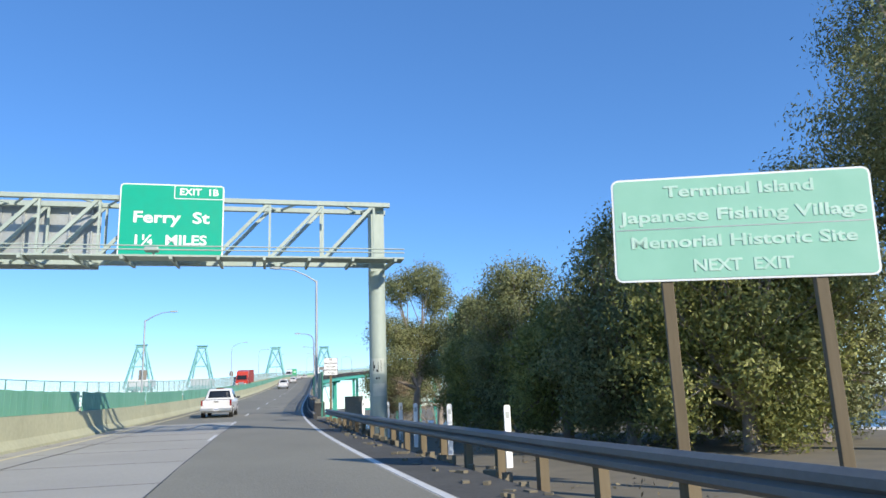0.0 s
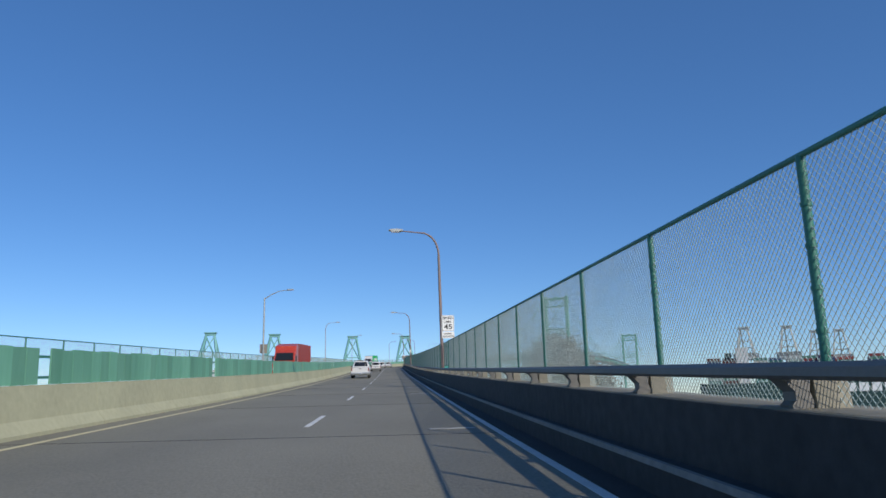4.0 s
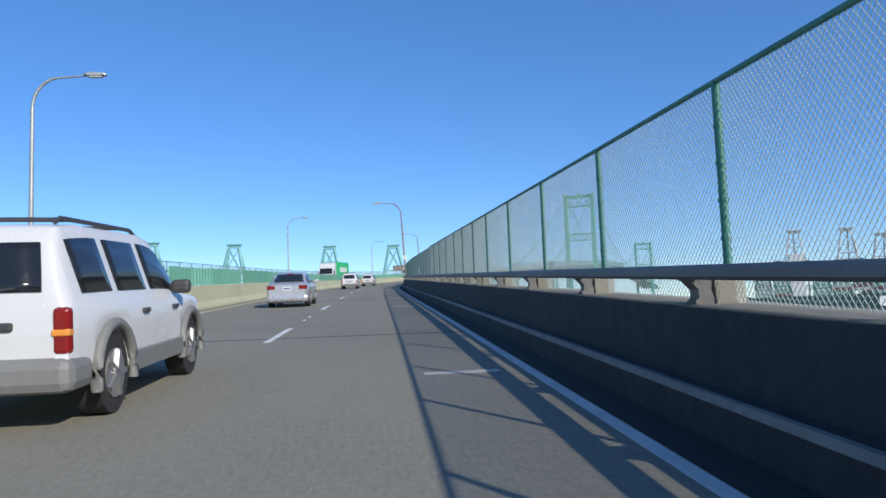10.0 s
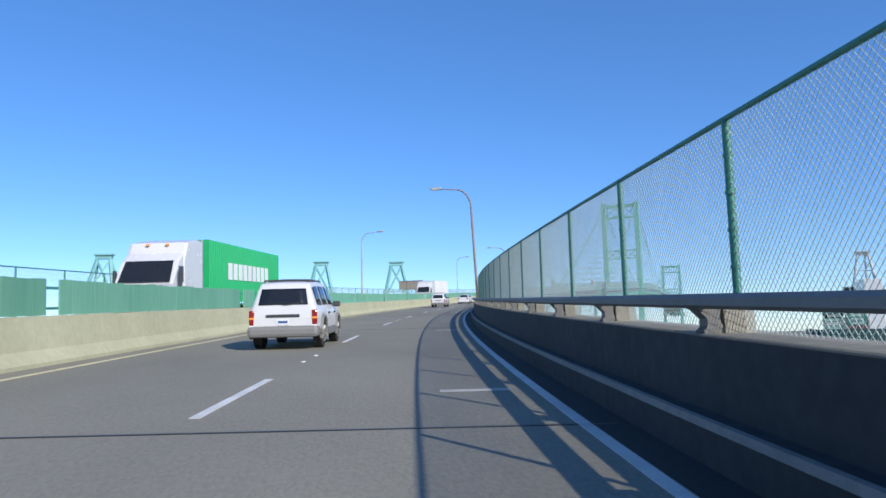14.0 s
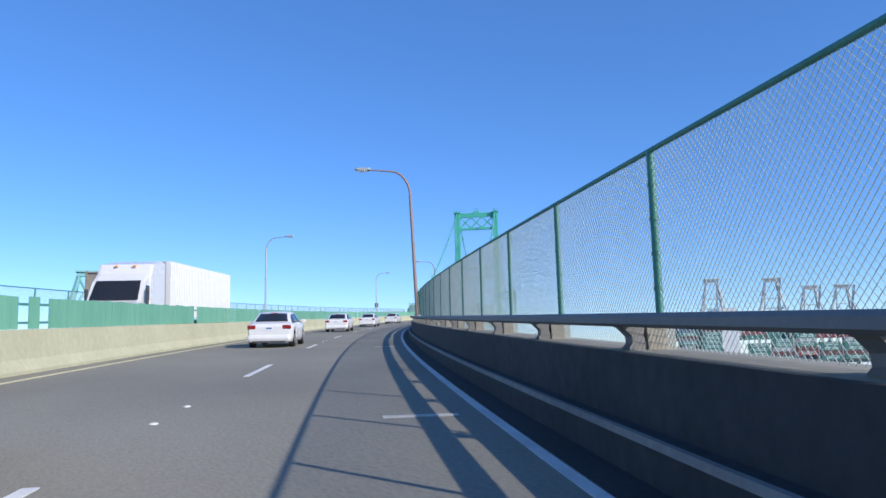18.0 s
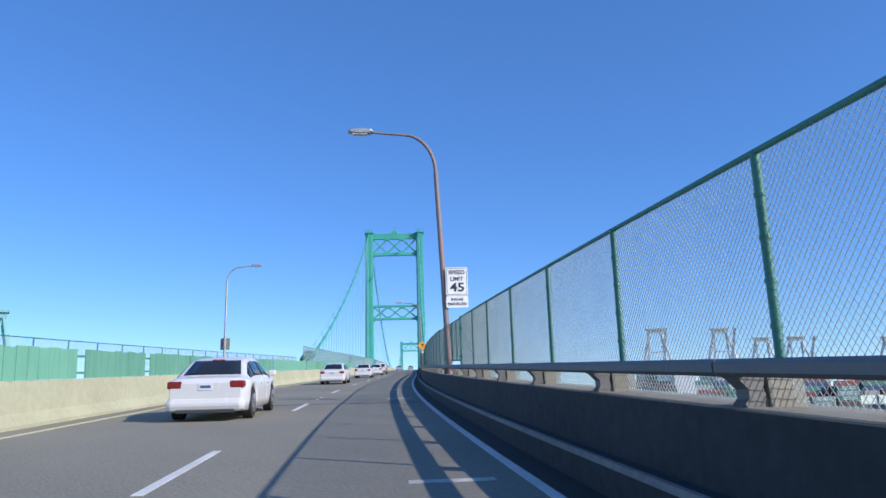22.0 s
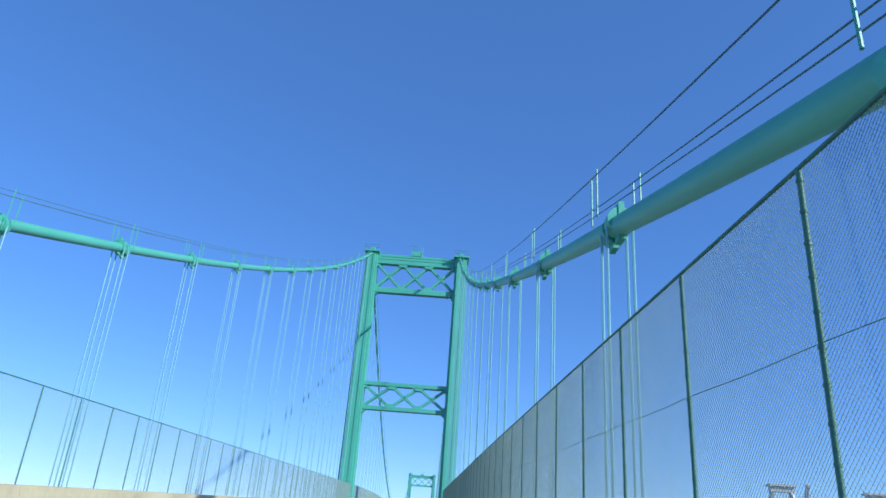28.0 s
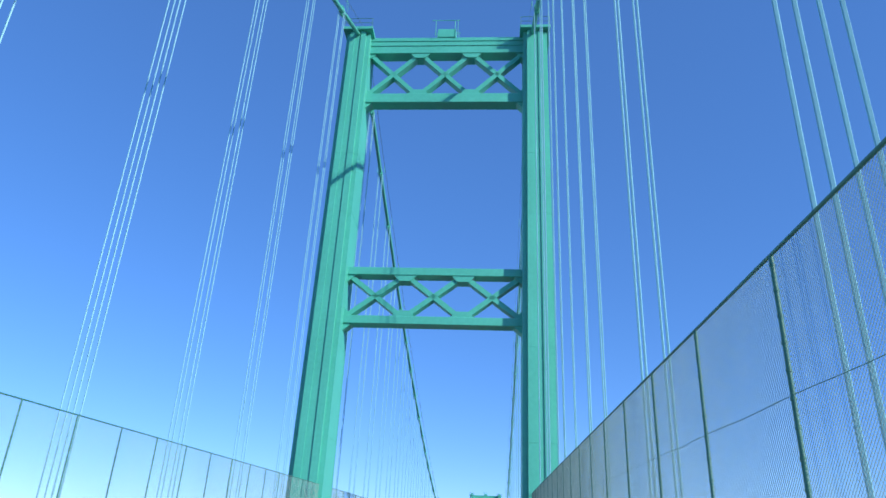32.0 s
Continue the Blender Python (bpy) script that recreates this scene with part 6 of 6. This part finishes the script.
    for y in (-45, 38):
        part("mast", bar(B(), (0, y, 8), (0, y, 28), 0.25, 8, 0.1), WHITE_PAINT, v)
    # low town and yards far across the harbour
    g2 = random.Random(77)
    town = B()
    for i in range(900):
        al, ri = g2.uniform(-1500, 900), g2.uniform(420, 2600)
        p = FOOT + U * al + V * ri
        w, d, h = g2.uniform(6, 30), g2.uniform(6, 30), g2.choice((3, 4, 5, 6, 8, 12))
        box(town, -w, w, -d, d, -8, h, Matrix.Translation((p.x, p.y, LAND)) @ Matrix.Rotation(g2.choice((0.1, 0.7)), 4, "Z"))
    tagged(part("far_town", town, TOWN), "pale low buildings and sheds far across the harbour", "town", kind="stuff")
    # roadside board across the opposite lanes
    b = thing("board_back", Matrix.Translation((42.8, 418.8, 23.0)) @ Matrix.Rotation(radians(-19), 4, "Z"), "brown framed back of a large roadside sign", "road sign")
    part("panel", box(B(), -2.3, 2.3, 0.06, 0.12, -1.7, 0.0), SIGN_BACK, b)
    for x in (-2.2, -0.75, 0.75, 2.2):
        part("rib", box(B(), x - 0.06, x + 0.06, -0.05, 0.056, -1.75, 0.05), SIGN_BACK, b)
    for z in (-1.7, -0.05):
        part("rail", box(B(), -2.3, 2.3, -0.04, 0.055, z - 0.04, z + 0.04), SIGN_BACK, b)
    for x in (-1.6, 1.6):
        part("post", box(B(), x - 0.1, x + 0.1, 0.12, 0.3, -7.5, -0.1), SIGN_BACK, b)
    # hydrants on the parapet
    for s in STANDPIPES:
        t = thing("standpipe", road_pose(s + 0.33, 3.2, 0.3), "dark fire standpipe with two valves behind the fence", "standpipe", "bridge standpipes")
        bm = B()
        bar(bm, (0, -0.1, -0.9), (0, -0.1, 0.94), 0.05, 10)
        bar(bm, (0, -0.33, 0.94), (0, 0.12, 0.94), 0.042, 10)
        disc(bm, (0, -0.35, 0.94), (0, 1, 0), 0.06, 0.05, 12)
        disc(bm, (0, 0.13, 0.94), (0, 1, 0), 0.06, 0.05, 12)
        part("riser", bm, VALVE, t)
        for y, q in ((0.05, 1.0), (-0.27, 0.86)):
            part("valve", pipe(B(), [(0, y, 0.92), (0, y, 0.98), (0, y, 1.03), (0, y, 1.08), (0, y, 1.1), (0, y, 0.98 + 0.25 * q)], [0.045, 0.06, 0.05, 0.024, 0.017, 0.012], 12), VALVE, t)
            part("hand_wheel", disc(B(), (0, y, 1.0 + 0.26 * q), (0, 0, 1), 0.075 * q, 0.016, 16), VALVE, t)


harbour()


# ---- vehicles ----
def wheel(t, x, y, r, w=0.2):
    k = part("wheel", disc(B(), (0, 0, 0), (1, 0, 0), r, w, 24), TYRE, t)
    k.matrix_basis = Matrix.Translation((x, y, r))
    sx = 1 if x > 0 else -1
    hub = B()
    disc(hub, (sx * (w / 2), 0, 0), (1, 0, 0), r * 0.62, 0.03, 20)
    for a in range(5):
        q = a * math.tau / 5
        beam(hub, (sx * (w / 2 + 0.015), 0, 0), (sx * (w / 2 + 0.015), r * 0.6 * math.cos(q), r * 0.6 * math.sin(q)), 0.05, 0.05)
    part("rim", hub, ALLOY, k)


def track(pts, soft=0.05):
    """A softened line through (y, value)."""
    ys, vs = [p[0] for p in pts], [p[1] for p in pts]
    return lambda y: float(np.mean(np.interp([y - soft, y - soft / 2, y, y + soft / 2, y + soft], ys, vs)))


def sheet(grid, out):
    """A thin curved sheet over a grid of points, each moved out by its own vector."""
    bm = B()
    top = [[bm.verts.new(Vector(p) + Vector(o)) for p, o in zip(r, ro)] for r, ro in zip(grid, out)]
    low = [[bm.verts.new(Vector(p) - Vector(o) * 0.6) for p, o in zip(r, ro)] for r, ro in zip(grid, out)]
    n, m = len(grid), len(grid[0])
    for i in range(n - 1):
        for j in range(m - 1):
            bm.faces.new((top[i][j], top[i][j + 1], top[i + 1][j + 1], top[i + 1][j])).smooth = True
    rim = [(i, 0) for i in range(n)] + [(n - 1, j) for j in range(1, m)] + [(i, m - 1) for i in range(n - 2, -1, -1)] + [(0, j) for j in range(m - 2, 0, -1)]
    for a, b in zip(rim, rim[1:] + rim[:1]):
        bm.faces.new((top[a[0]][a[1]], top[b[0]][b[1]], low[b[0]][b[1]], low[a[0]][a[1]]))
    return bm


def car(m, label, paint, kind, L, W, H, wb, r=0.32):
    """kind: sedan, suv or pickup. y forward, rear at -L/2."""
    t = thing("car" if kind != "pickup" else "pickup_truck", m, label, {"sedan": "car", "suv": "car", "pickup": "truck"}[kind], "traffic")
    hw, a, e = W / 2, r + 0.06, L / 2
    yr, yf = -wb / 2 - 0.05, wb / 2 - 0.05
    z0 = 0.22 if kind == "sedan" else 0.33
    belt = H * (0.64 if kind == "sedan" else 0.59 if kind == "suv" else 0.61)
    if kind == "sedan":
        top = [(-e, belt - 0.13), (-e + 0.06, belt + 0.03), (-e + 0.62, belt + 0.08), (-e + 1.25, H - 0.1), (-e + 1.55, H - 0.03), (-e + 2.1, H), (0.3, H - 0.015), (0.62, H - 0.07), (e - 1.25, belt + 0.03), (e - 0.6, belt - 0.07), (e - 0.12, belt - 0.2), (e, belt - 0.34)]
        glass = [("rear_window", -e + 0.66, -e + 1.28), ("windscreen", 0.62, e - 1.3)]
        cab0, cab1 = -e + 0.72, e - 1.42
        splits = (0.0, 0.2, 0.58, 1.0)
    elif kind == "suv":
        top = [(-e, belt - 0.3), (-e + 0.03, belt + 0.05), (-e + 0.2, H - 0.16), (-e + 0.34, H - 0.04), (-e + 0.8, H), (0.1, H), (0.45, H - 0.06), (e - 1.2, belt + 0.05), (e - 0.5, belt - 0.02), (e - 0.1, belt - 0.13), (e, belt - 0.3)]
        glass = [("rear_window", -e + 0.05, -e + 0.19), ("windscreen", 0.48, e - 1.25)]
        cab0, cab1 = -e + 0.27, e - 1.35
        splits = (0.0, 0.28, 0.62, 1.0)
    else:
        top = [(-e, belt - 0.05), (-e + 0.04, belt), (-0.82, belt), (-0.78, belt + 0.05), (-0.62, H - 0.14), (-0.5, H - 0.03), (-0.2, H), (0.95, H), (1.2, H - 0.07), (1.85, belt + 0.04), (e - 0.5, belt - 0.05), (e - 0.1, belt - 0.13), (e, belt - 0.35)]
        glass = [("rear_window", -0.765, -0.625), ("windscreen", 1.2, 1.8)]
        cab0, cab1 = -0.66, 1.72
        splits = (0.0, 0.46, 1.0)
    tail = 0.86 if kind == "sedan" else 0.95
    zt = track(top, 0.02 if kind != "sedan" else 0.05)
    wd = track([(-e - 0.1, hw * (tail - 0.06)), (-e + 0.04, hw * tail), (-e + 0.4, hw * 0.985), (-e + 1.0, hw), (e - 0.9, hw), (e - 0.3, hw * 0.93), (e, hw * 0.78)], 0.08)

    def sill(y):
        z = z0 + (0.08 if abs(y) > e - 0.05 else 0)
        for c in (yr, yf):
            if abs(y - c) < a:
                z = max(z, r + math.sqrt(a * a - (y - c) ** 2))
        return z

    def half(y):
        w, h, zs = wd(y), zt(y), sill(y)
        up = min(max((h - belt) / (H - belt), 0), 1)
        zb = min(belt, h - 0.03)
        wt = w * (0.9 - (0.25 if kind == 'sedan' else 0.19) * up)
        ring = [(w * 0.95, zs), (w * 0.99, zs + 0.3 * (zb - zs)), (w, zs + 0.65 * (zb - zs)), (w * 0.985, zb - 0.05 * min(1, up + 0.4)), (w * 0.955, zb)]
        ring += [(w * 0.95 + (wt - w * 0.95) * v, zb + (h - 0.035 - zb) * v) for v in (0.1, 0.5, 0.9)]
        return ring + [(wt * 0.97, h - 0.02), (wt * 0.86, h - 0.006), (wt * 0.45, h + 0.004 * up), (0.0, h + 0.008 * up)], w, wt, zb, h
    ys = set(np.linspace(-e, e, 46).round(3)) | {round(p[0], 3) for p in top} | {round(c + a * math.cos(k * math.pi / 12), 3) for c in (yr, yf) for k in range(13)} | {-e + 0.02, e - 0.02}
    ys = sorted(y for y in ys if -e <= y <= e)
    bm = B()
    rings = []
    for y in ys:
        h = half(y)[0]
        rings.append([bm.verts.new((x, y, z)) for x, z in h] + [bm.verts.new((-x, y, z)) for x, z in reversed(h[:-1])])
    n = len(rings[0])
    for p, q in zip(rings, rings[1:]):
        for k in range(n):
            f = bm.faces.new((p[k], p[(k + 1) % n], q[(k + 1) % n], q[k]))
            f.smooth = k != n - 1
    bm.faces.new(rings[0])
    bm.faces.new(rings[-1])
    part("body", bm, paint, t)
    for name, ya, yb in glass:
        rows_, outs = [], []
        for y in np.linspace(ya, yb, 7):
            _, w, wt, zb, h = half(y)
            sl = (zt(y + 0.02) - zt(y - 0.02)) / 0.04
            nv = Vector((0, -sl, 1)).normalized() * 0.008
            rows_.append([(x * wt, y, h + (0.002 if abs(x) < 0.7 else -0.001)) for x in (-0.84, -0.45, 0, 0.45, 0.84)])
            outs.append([nv] * 5)
        part(name, sheet(rows_, outs), CAR_GLASS, t)
    for sx in (-1, 1):
        for u0, u1 in zip(splits, splits[1:]):
            pil = 0.075 if kind == "suv" else 0.035
            ya, yb = cab0 + (cab1 - cab0) * u0 + pil, cab0 + (cab1 - cab0) * u1 - pil
            rows_ = []
            for y in np.linspace(ya, yb, 7):
                _, w, wt, zb, h = half(y)
                rows_.append([(sx * (w * 0.95 + (wt - w * 0.95) * v), y, zb + (h - 0.035 - zb) * v) for v in (0.13, 0.5, 0.86)])
            part("side_window", sheet(rows_, [[(sx * 0.009, 0, 0.003)] * 3] * 7), CAR_GLASS, t)
        part("mirror", box(B(), sx * (hw - 0.05), sx * (hw + 0.17), cab1 - 0.33, cab1 - 0.2, belt + 0.02, belt + 0.18, bevel=0.045), paint if kind == "sedan" else DARK_PLASTIC, t)
        wr = wd(-e + (0.2 if kind == "sedan" else 0.05))
        x0, x1 = sorted((sx * (wr + 0.004), sx * (wr - (0.33 if kind == "sedan" else 0.13))))
        lz0, lz1 = (belt - 0.2, belt - 0.03) if kind == "sedan" else (belt - 0.4, belt - 0.02)
        part("tail_light", box(B(), x0, x1, -e - 0.012, -e + (0.26 if kind == "sedan" else 0.1), lz0, lz1, bevel=0.035), RED_LENS, t)
        if kind == "suv":
            part("turn_light", box(B(), x0 - 0.004, x1 + 0.004, -e - 0.019, -e + 0.08, lz0 + 0.15, lz0 + 0.205, bevel=0.012), AMBER, t, "amber turn light")
        if kind != "sedan":
            part("reversing_light", box(B(), x0 + 0.01, x1 - 0.01, -e - 0.012, -e + 0.09, lz0 - 0.11, lz0 - 0.004, bevel=0.015), CLEAR_LENS, t)
        x0, x1 = sorted((sx * hw * 0.83, sx * hw * 0.5))
        part("head_light", box(B(), x0, x1, e - 0.16, e + 0.005, belt - 0.44, belt - 0.3, bevel=0.03), CLEAR_LENS, t)
        for y in ((-0.5, 0.55) if kind != "pickup" else (0.05, 1.0)):
            part("door_handle", box(B(), sx * (hw - 0.01), sx * (hw + 0.028), y - 0.09, y + 0.09, belt - 0.15, belt - 0.1, bevel=0.012), DARK_PLASTIC if kind == "suv" else paint, t)
        for y in (yr, yf):
            wheel(t, sx * (hw - 0.13), y, r, 0.22)
            if kind == "suv":
                ring = [(sx * (wd(y) + 0.0), y + (a + 0.035) * math.cos(k * math.pi / 14), r + (a + 0.035) * math.sin(k * math.pi / 14)) for k in range(-1, 16)]
                part("arch_flare", pipe(B(), ring, 0.05, 8), GREY_TRIM, t)
        if kind == "suv":
            part("sill_trim", box(B(), sx * hw - 0.04, sx * hw + 0.02, yr + a, yf - a, z0 - 0.02, z0 + 0.18, bevel=0.015), GREY_TRIM, t)
            part("roof_rail", pipe(B(), [(sx * hw * 0.62, -e + 0.45, H - 0.01), (sx * hw * 0.62, -e + 0.55, H + 0.035), (sx * hw * 0.62, 0.05, H + 0.035), (sx * hw * 0.62, 0.2, H - 0.02)], 0.022, 6), DARK_PLASTIC, t)
    if kind == "suv":
        for y in (-e + 0.75, -0.3):
            part("roof_bar", pipe(B(), [(-hw * 0.62, y, H + 0.035), (0, y, H + 0.05), (hw * 0.62, y, H + 0.035)], 0.022, 6), DARK_PLASTIC, t)
        part("rear_bumper", box(B(), -hw * 0.99, hw * 0.99, -e - 0.08, -e + 0.42, z0 - 0.02, z0 + 0.27, bevel=0.09), GREY_TRIM, t)
        part("tailgate_bar", box(B(), -0.42, 0.42, -e - 0.03, -e + 0.02, belt - 0.2, belt - 0.13, bevel=0.015), DARK_PLASTIC, t)
        part("wiper", bar(B(), (0.0, -e + 0.035, belt + 0.1), (0.42, -e + 0.045, belt + 0.14), 0.012, 5), DARK_PLASTIC, t)
    elif kind == "pickup":
        part("rear_bumper", box(B(), -hw + 0.04, hw - 0.04, -e - 0.12, -e + 0.1, z0 + 0.1, z0 + 0.3, bevel=0.03), ALLOY, t)
        part("bed_floor", box(B(), -hw + 0.14, hw - 0.14, -e + 0.12, -0.9, belt - 0.02, belt + 0.01), DARK_PLASTIC, t)
        part("tailgate_handle", box(B(), -0.14, 0.14, -e - 0.015, -e + 0.02, belt - 0.16, belt - 0.09), DARK_PLASTIC, t)
        part("roof_lamp", box(B(), -0.25, 0.25, -0.56, -0.48, H - 0.04, H + 0.005), RED_LENS, t)
    else:
        part("rear_bumper", box(B(), -hw * 0.95, hw * 0.95, -e - 0.07, -e + 0.4, z0, z0 + 0.32, bevel=0.13), paint, t)
        part("valance", box(B(), -hw * 0.7, hw * 0.7, -e - 0.05, -e + 0.2, z0 - 0.03, z0 + 0.06, bevel=0.02), DARK_PLASTIC, t)
        part("brake_light", box(B(), -0.14, 0.14, -e + 1.3, -e + 1.34, H - 0.1, H - 0.06), RED_LENS, t)
    part("front_bumper", box(B(), -hw * 0.8, hw * 0.8, e - 0.2, e + 0.04, z0, z0 + 0.28, bevel=0.07), paint if kind == "sedan" else GREY_TRIM, t)
    part("grille", box(B(), -0.4, 0.4, e - 0.1, e + 0.012, belt - 0.48, belt - 0.36, bevel=0.01), DARK_PLASTIC, t)
    pz = belt - 0.24 if kind == "sedan" else belt - 0.4 if kind == "suv" else z0 + 0.12
    py = -e - (0.014 if kind != "pickup" else 0.135)
    part("number_plate", box(B(), -0.16, 0.16, py, py + 0.02, pz, pz + 0.16), PLATE, t)
    part("plate_bar", box(B(), -0.12, 0.12, py - 0.004, py + 0.002, pz + 0.05, pz + 0.11), BLUE_BOX, t)
    return t


def lorry(m, label, cab_paint, box_paint, white_bars=0, length=12.2):
    """A tractor with a container, cab towards +y."""
    t = thing("container_lorry", m, label, "lorry", "traffic")
    L = length
    y0 = -L / 2
    part("container", container_mesh(L, 2.44, 2.75), box_paint, t).matrix_basis = Matrix.Translation((0, 0, 1.3))
    part("chassis", box(B(), -0.5, 0.5, y0, L / 2 + 5.0, 0.85, 1.2), DARK_PLASTIC, t)
    for k in range(2):
        part("bumper_bar", box(B(), -1.15, 1.15, y0 - 0.05, y0 + 0.1, 0.55 + 0.3 * k, 0.7 + 0.3 * k), DARK_PLASTIC, t)
    f = L / 2 + 0.7
    part("sleeper", slab(B(), [(f, 0.9), (f + 2.0, 0.9), (f + 2.0, 3.0), (f + 1.6, 3.75), (f + 0.4, 3.95), (f, 3.9)], -1.2, 1.2, 0.12, 0.96), cab_paint, t)
    part("cab", slab(B(), [(f + 1.9, 0.7), (f + 4.3, 0.6), (f + 4.4, 1.5), (f + 4.1, 1.85), (f + 3.0, 2.05), (f + 2.4, 2.95), (f + 1.9, 3.3)], -1.15, 1.15, 0.14, 0.95), cab_paint, t)
    bm = B()
    vs = [bm.verts.new((sx * xx, f + yy, zz)) for yy, zz, xx in ((3.02, 2.1, 1.02), (2.45, 2.95, 0.95)) for sx in (-1, 1)] + [bm.verts.new((sx * xx, f + yy + 0.03, zz + 0.02)) for yy, zz, xx in ((3.02, 2.1, 1.02), (2.45, 2.95, 0.95)) for sx in (-1, 1)]
    for q in ((0, 1, 3, 2), (4, 5, 7, 6), (0, 1, 5, 4), (2, 3, 7, 6), (0, 2, 6, 4), (1, 3, 7, 5)):
        bm.faces.new([vs[i] for i in q])
    part("windscreen", bm, CAR_GLASS, t)
    for sx in (-1, 1):
        part("side_window", box(B(), sx * 1.14 - 0.02, sx * 1.14 + 0.02, f + 1.6, f + 2.45, 2.1, 2.75), CAR_GLASS, t)
        part("mirror", box(B(), sx * 1.3 - 0.06, sx * 1.3 + 0.06, f + 2.6, f + 2.75, 1.9, 2.6, bevel=0.02), DARK_PLASTIC, t)
        part("head_light", box(B(), sx * 0.85 - 0.2, sx * 0.85 + 0.2, f + 4.3, f + 4.42, 1.1, 1.35), CLEAR_LENS, t)
        part("marker_lamp", box(B(), sx * 0.4 - 0.06, sx * 0.4 + 0.06, f + 1.7, f + 1.78, 3.62, 3.7), AMBER, t)
        part("exhaust", bar(B(), (sx * 1.1, f - 0.2, 0.9), (sx * 1.1, f - 0.2, 4.0), 0.07, 8), ALLOY, t)
        for y in (y0 + 1.2, y0 + 2.4, f - 0.2, f + 1.0, f + 3.4):
            wheel(t, sx * 1.05, y, 0.5, 0.3)
    part("grille", box(B(), -0.5, 0.5, f + 4.3, f + 4.42, 0.8, 1.6), ALLOY, t)
    for k in range(white_bars):
        yy = -3.6 + k * 0.8
        for sx in (-1, 1):
            part("name_bar", box(B(), sx * 1.225 - 0.008, sx * 1.225 + 0.008, yy, yy + 0.6, 2.35, 3.15), SIGN_WHITE, t)
    return t


def traffic():
    def on(s, d, back=False):
        return road_pose(s, d, 0.008, 180 if back else 0, True)
    car(on(53.0, -3.6), "white crew-cab pickup truck", WHITE_PAINT, "pickup", 5.8, 2.05, 1.9, 3.7, 0.4)
    car(on(231, -3.5), "silver four-door saloon car", SILVER_PAINT, "sedan", 4.55, 1.76, 1.46, 2.6, 0.32)
    car(on(279.5, -3.3), "white sport utility car with grey lower trim", WHITE_PAINT, "suv", 4.45, 1.8, 1.72, 2.62, 0.36)
    car(on(305, -3.0), "white sport utility car with grey lower trim", WHITE_PAINT, "suv", 4.45, 1.8, 1.72, 2.62, 0.36)
    car(on(207.0, -3.05), "white sport utility car with grey bumpers and roof bars", WHITE_PAINT, "suv", 4.45, 1.8, 1.72, 2.62, 0.36)
    car(on(375, -3.4), "white sport utility car with grey lower trim", WHITE_PAINT, "suv", 4.45, 1.8, 1.72, 2.62, 0.36)
    car(on(158, -3.6), "white crew-cab pickup truck on the viaduct", WHITE_PAINT, "pickup", 5.8, 2.05, 1.9, 3.7, 0.4)
    car(on(402.5, -3.5), "white four-door saloon car with red tail lights", WHITE_PAINT, "sedan", 4.9, 1.88, 1.47, 2.85, 0.34)
    car(on(431, -3.5), "white four-door saloon car with red tail lights", WHITE_PAINT, "sedan", 5.05, 1.9, 1.48, 3.05, 0.36)
    car(on(478, -3.45), "white four-door saloon car with red tail lights", WHITE_PAINT, "sedan", 5.05, 1.9, 1.48, 3.05, 0.36)
    car(on(511.5, -3.6), "white saloon car with dark rear window", WHITE_PAINT, "sedan", 4.85, 1.82, 1.46, 2.78, 0.33)
    car(on(454, -3.4), "white four-door saloon car with red tail lights", WHITE_PAINT, "sedan", 5.05, 1.9, 1.48, 3.05, 0.36)
    car(on(537, -3.5), "white saloon car with dark rear window", WHITE_PAINT, "sedan", 4.85, 1.82, 1.46, 2.78, 0.33)
    car(on(559, -3.5), "white saloon car on the suspended span", WHITE_PAINT, "sedan", 4.9, 1.85, 1.47, 2.8, 0.33)
    car(on(574.5, -3.5), "white sport utility car with dark roof bars", WHITE_PAINT, "suv", 4.6, 1.85, 1.74, 2.65, 0.36)
    car(on(688, -3.5), "silver saloon car on the suspended span", SILVER_PAINT, "sedan", 4.55, 1.78, 1.46, 2.6, 0.32)
    car(on(712, -0.1), "silver saloon car far along the span", SILVER_PAINT, "sedan", 4.6, 1.78, 1.46, 2.65, 0.32)
    car(on(372, -10.2, True), "dark saloon car in the opposite lanes", DARK_PLASTIC, "sedan", 4.8, 1.85, 1.46, 2.75, 0.33)
    lorry(on(169, -12.3, True), "red lorry with a rust-red container in the opposite lanes", RED_PAINT, RED_BOX)
    lorry(on(322, -10.4, True), "white lorry with a bright green container in the opposite lanes", WHITE_PAINT, GREEN_BOX, 9)
    lorry(on(412, -10.4, True), "white lorry with a plain white box in the opposite lanes", WHITE_PAINT, WHITE_PAINT)


traffic()
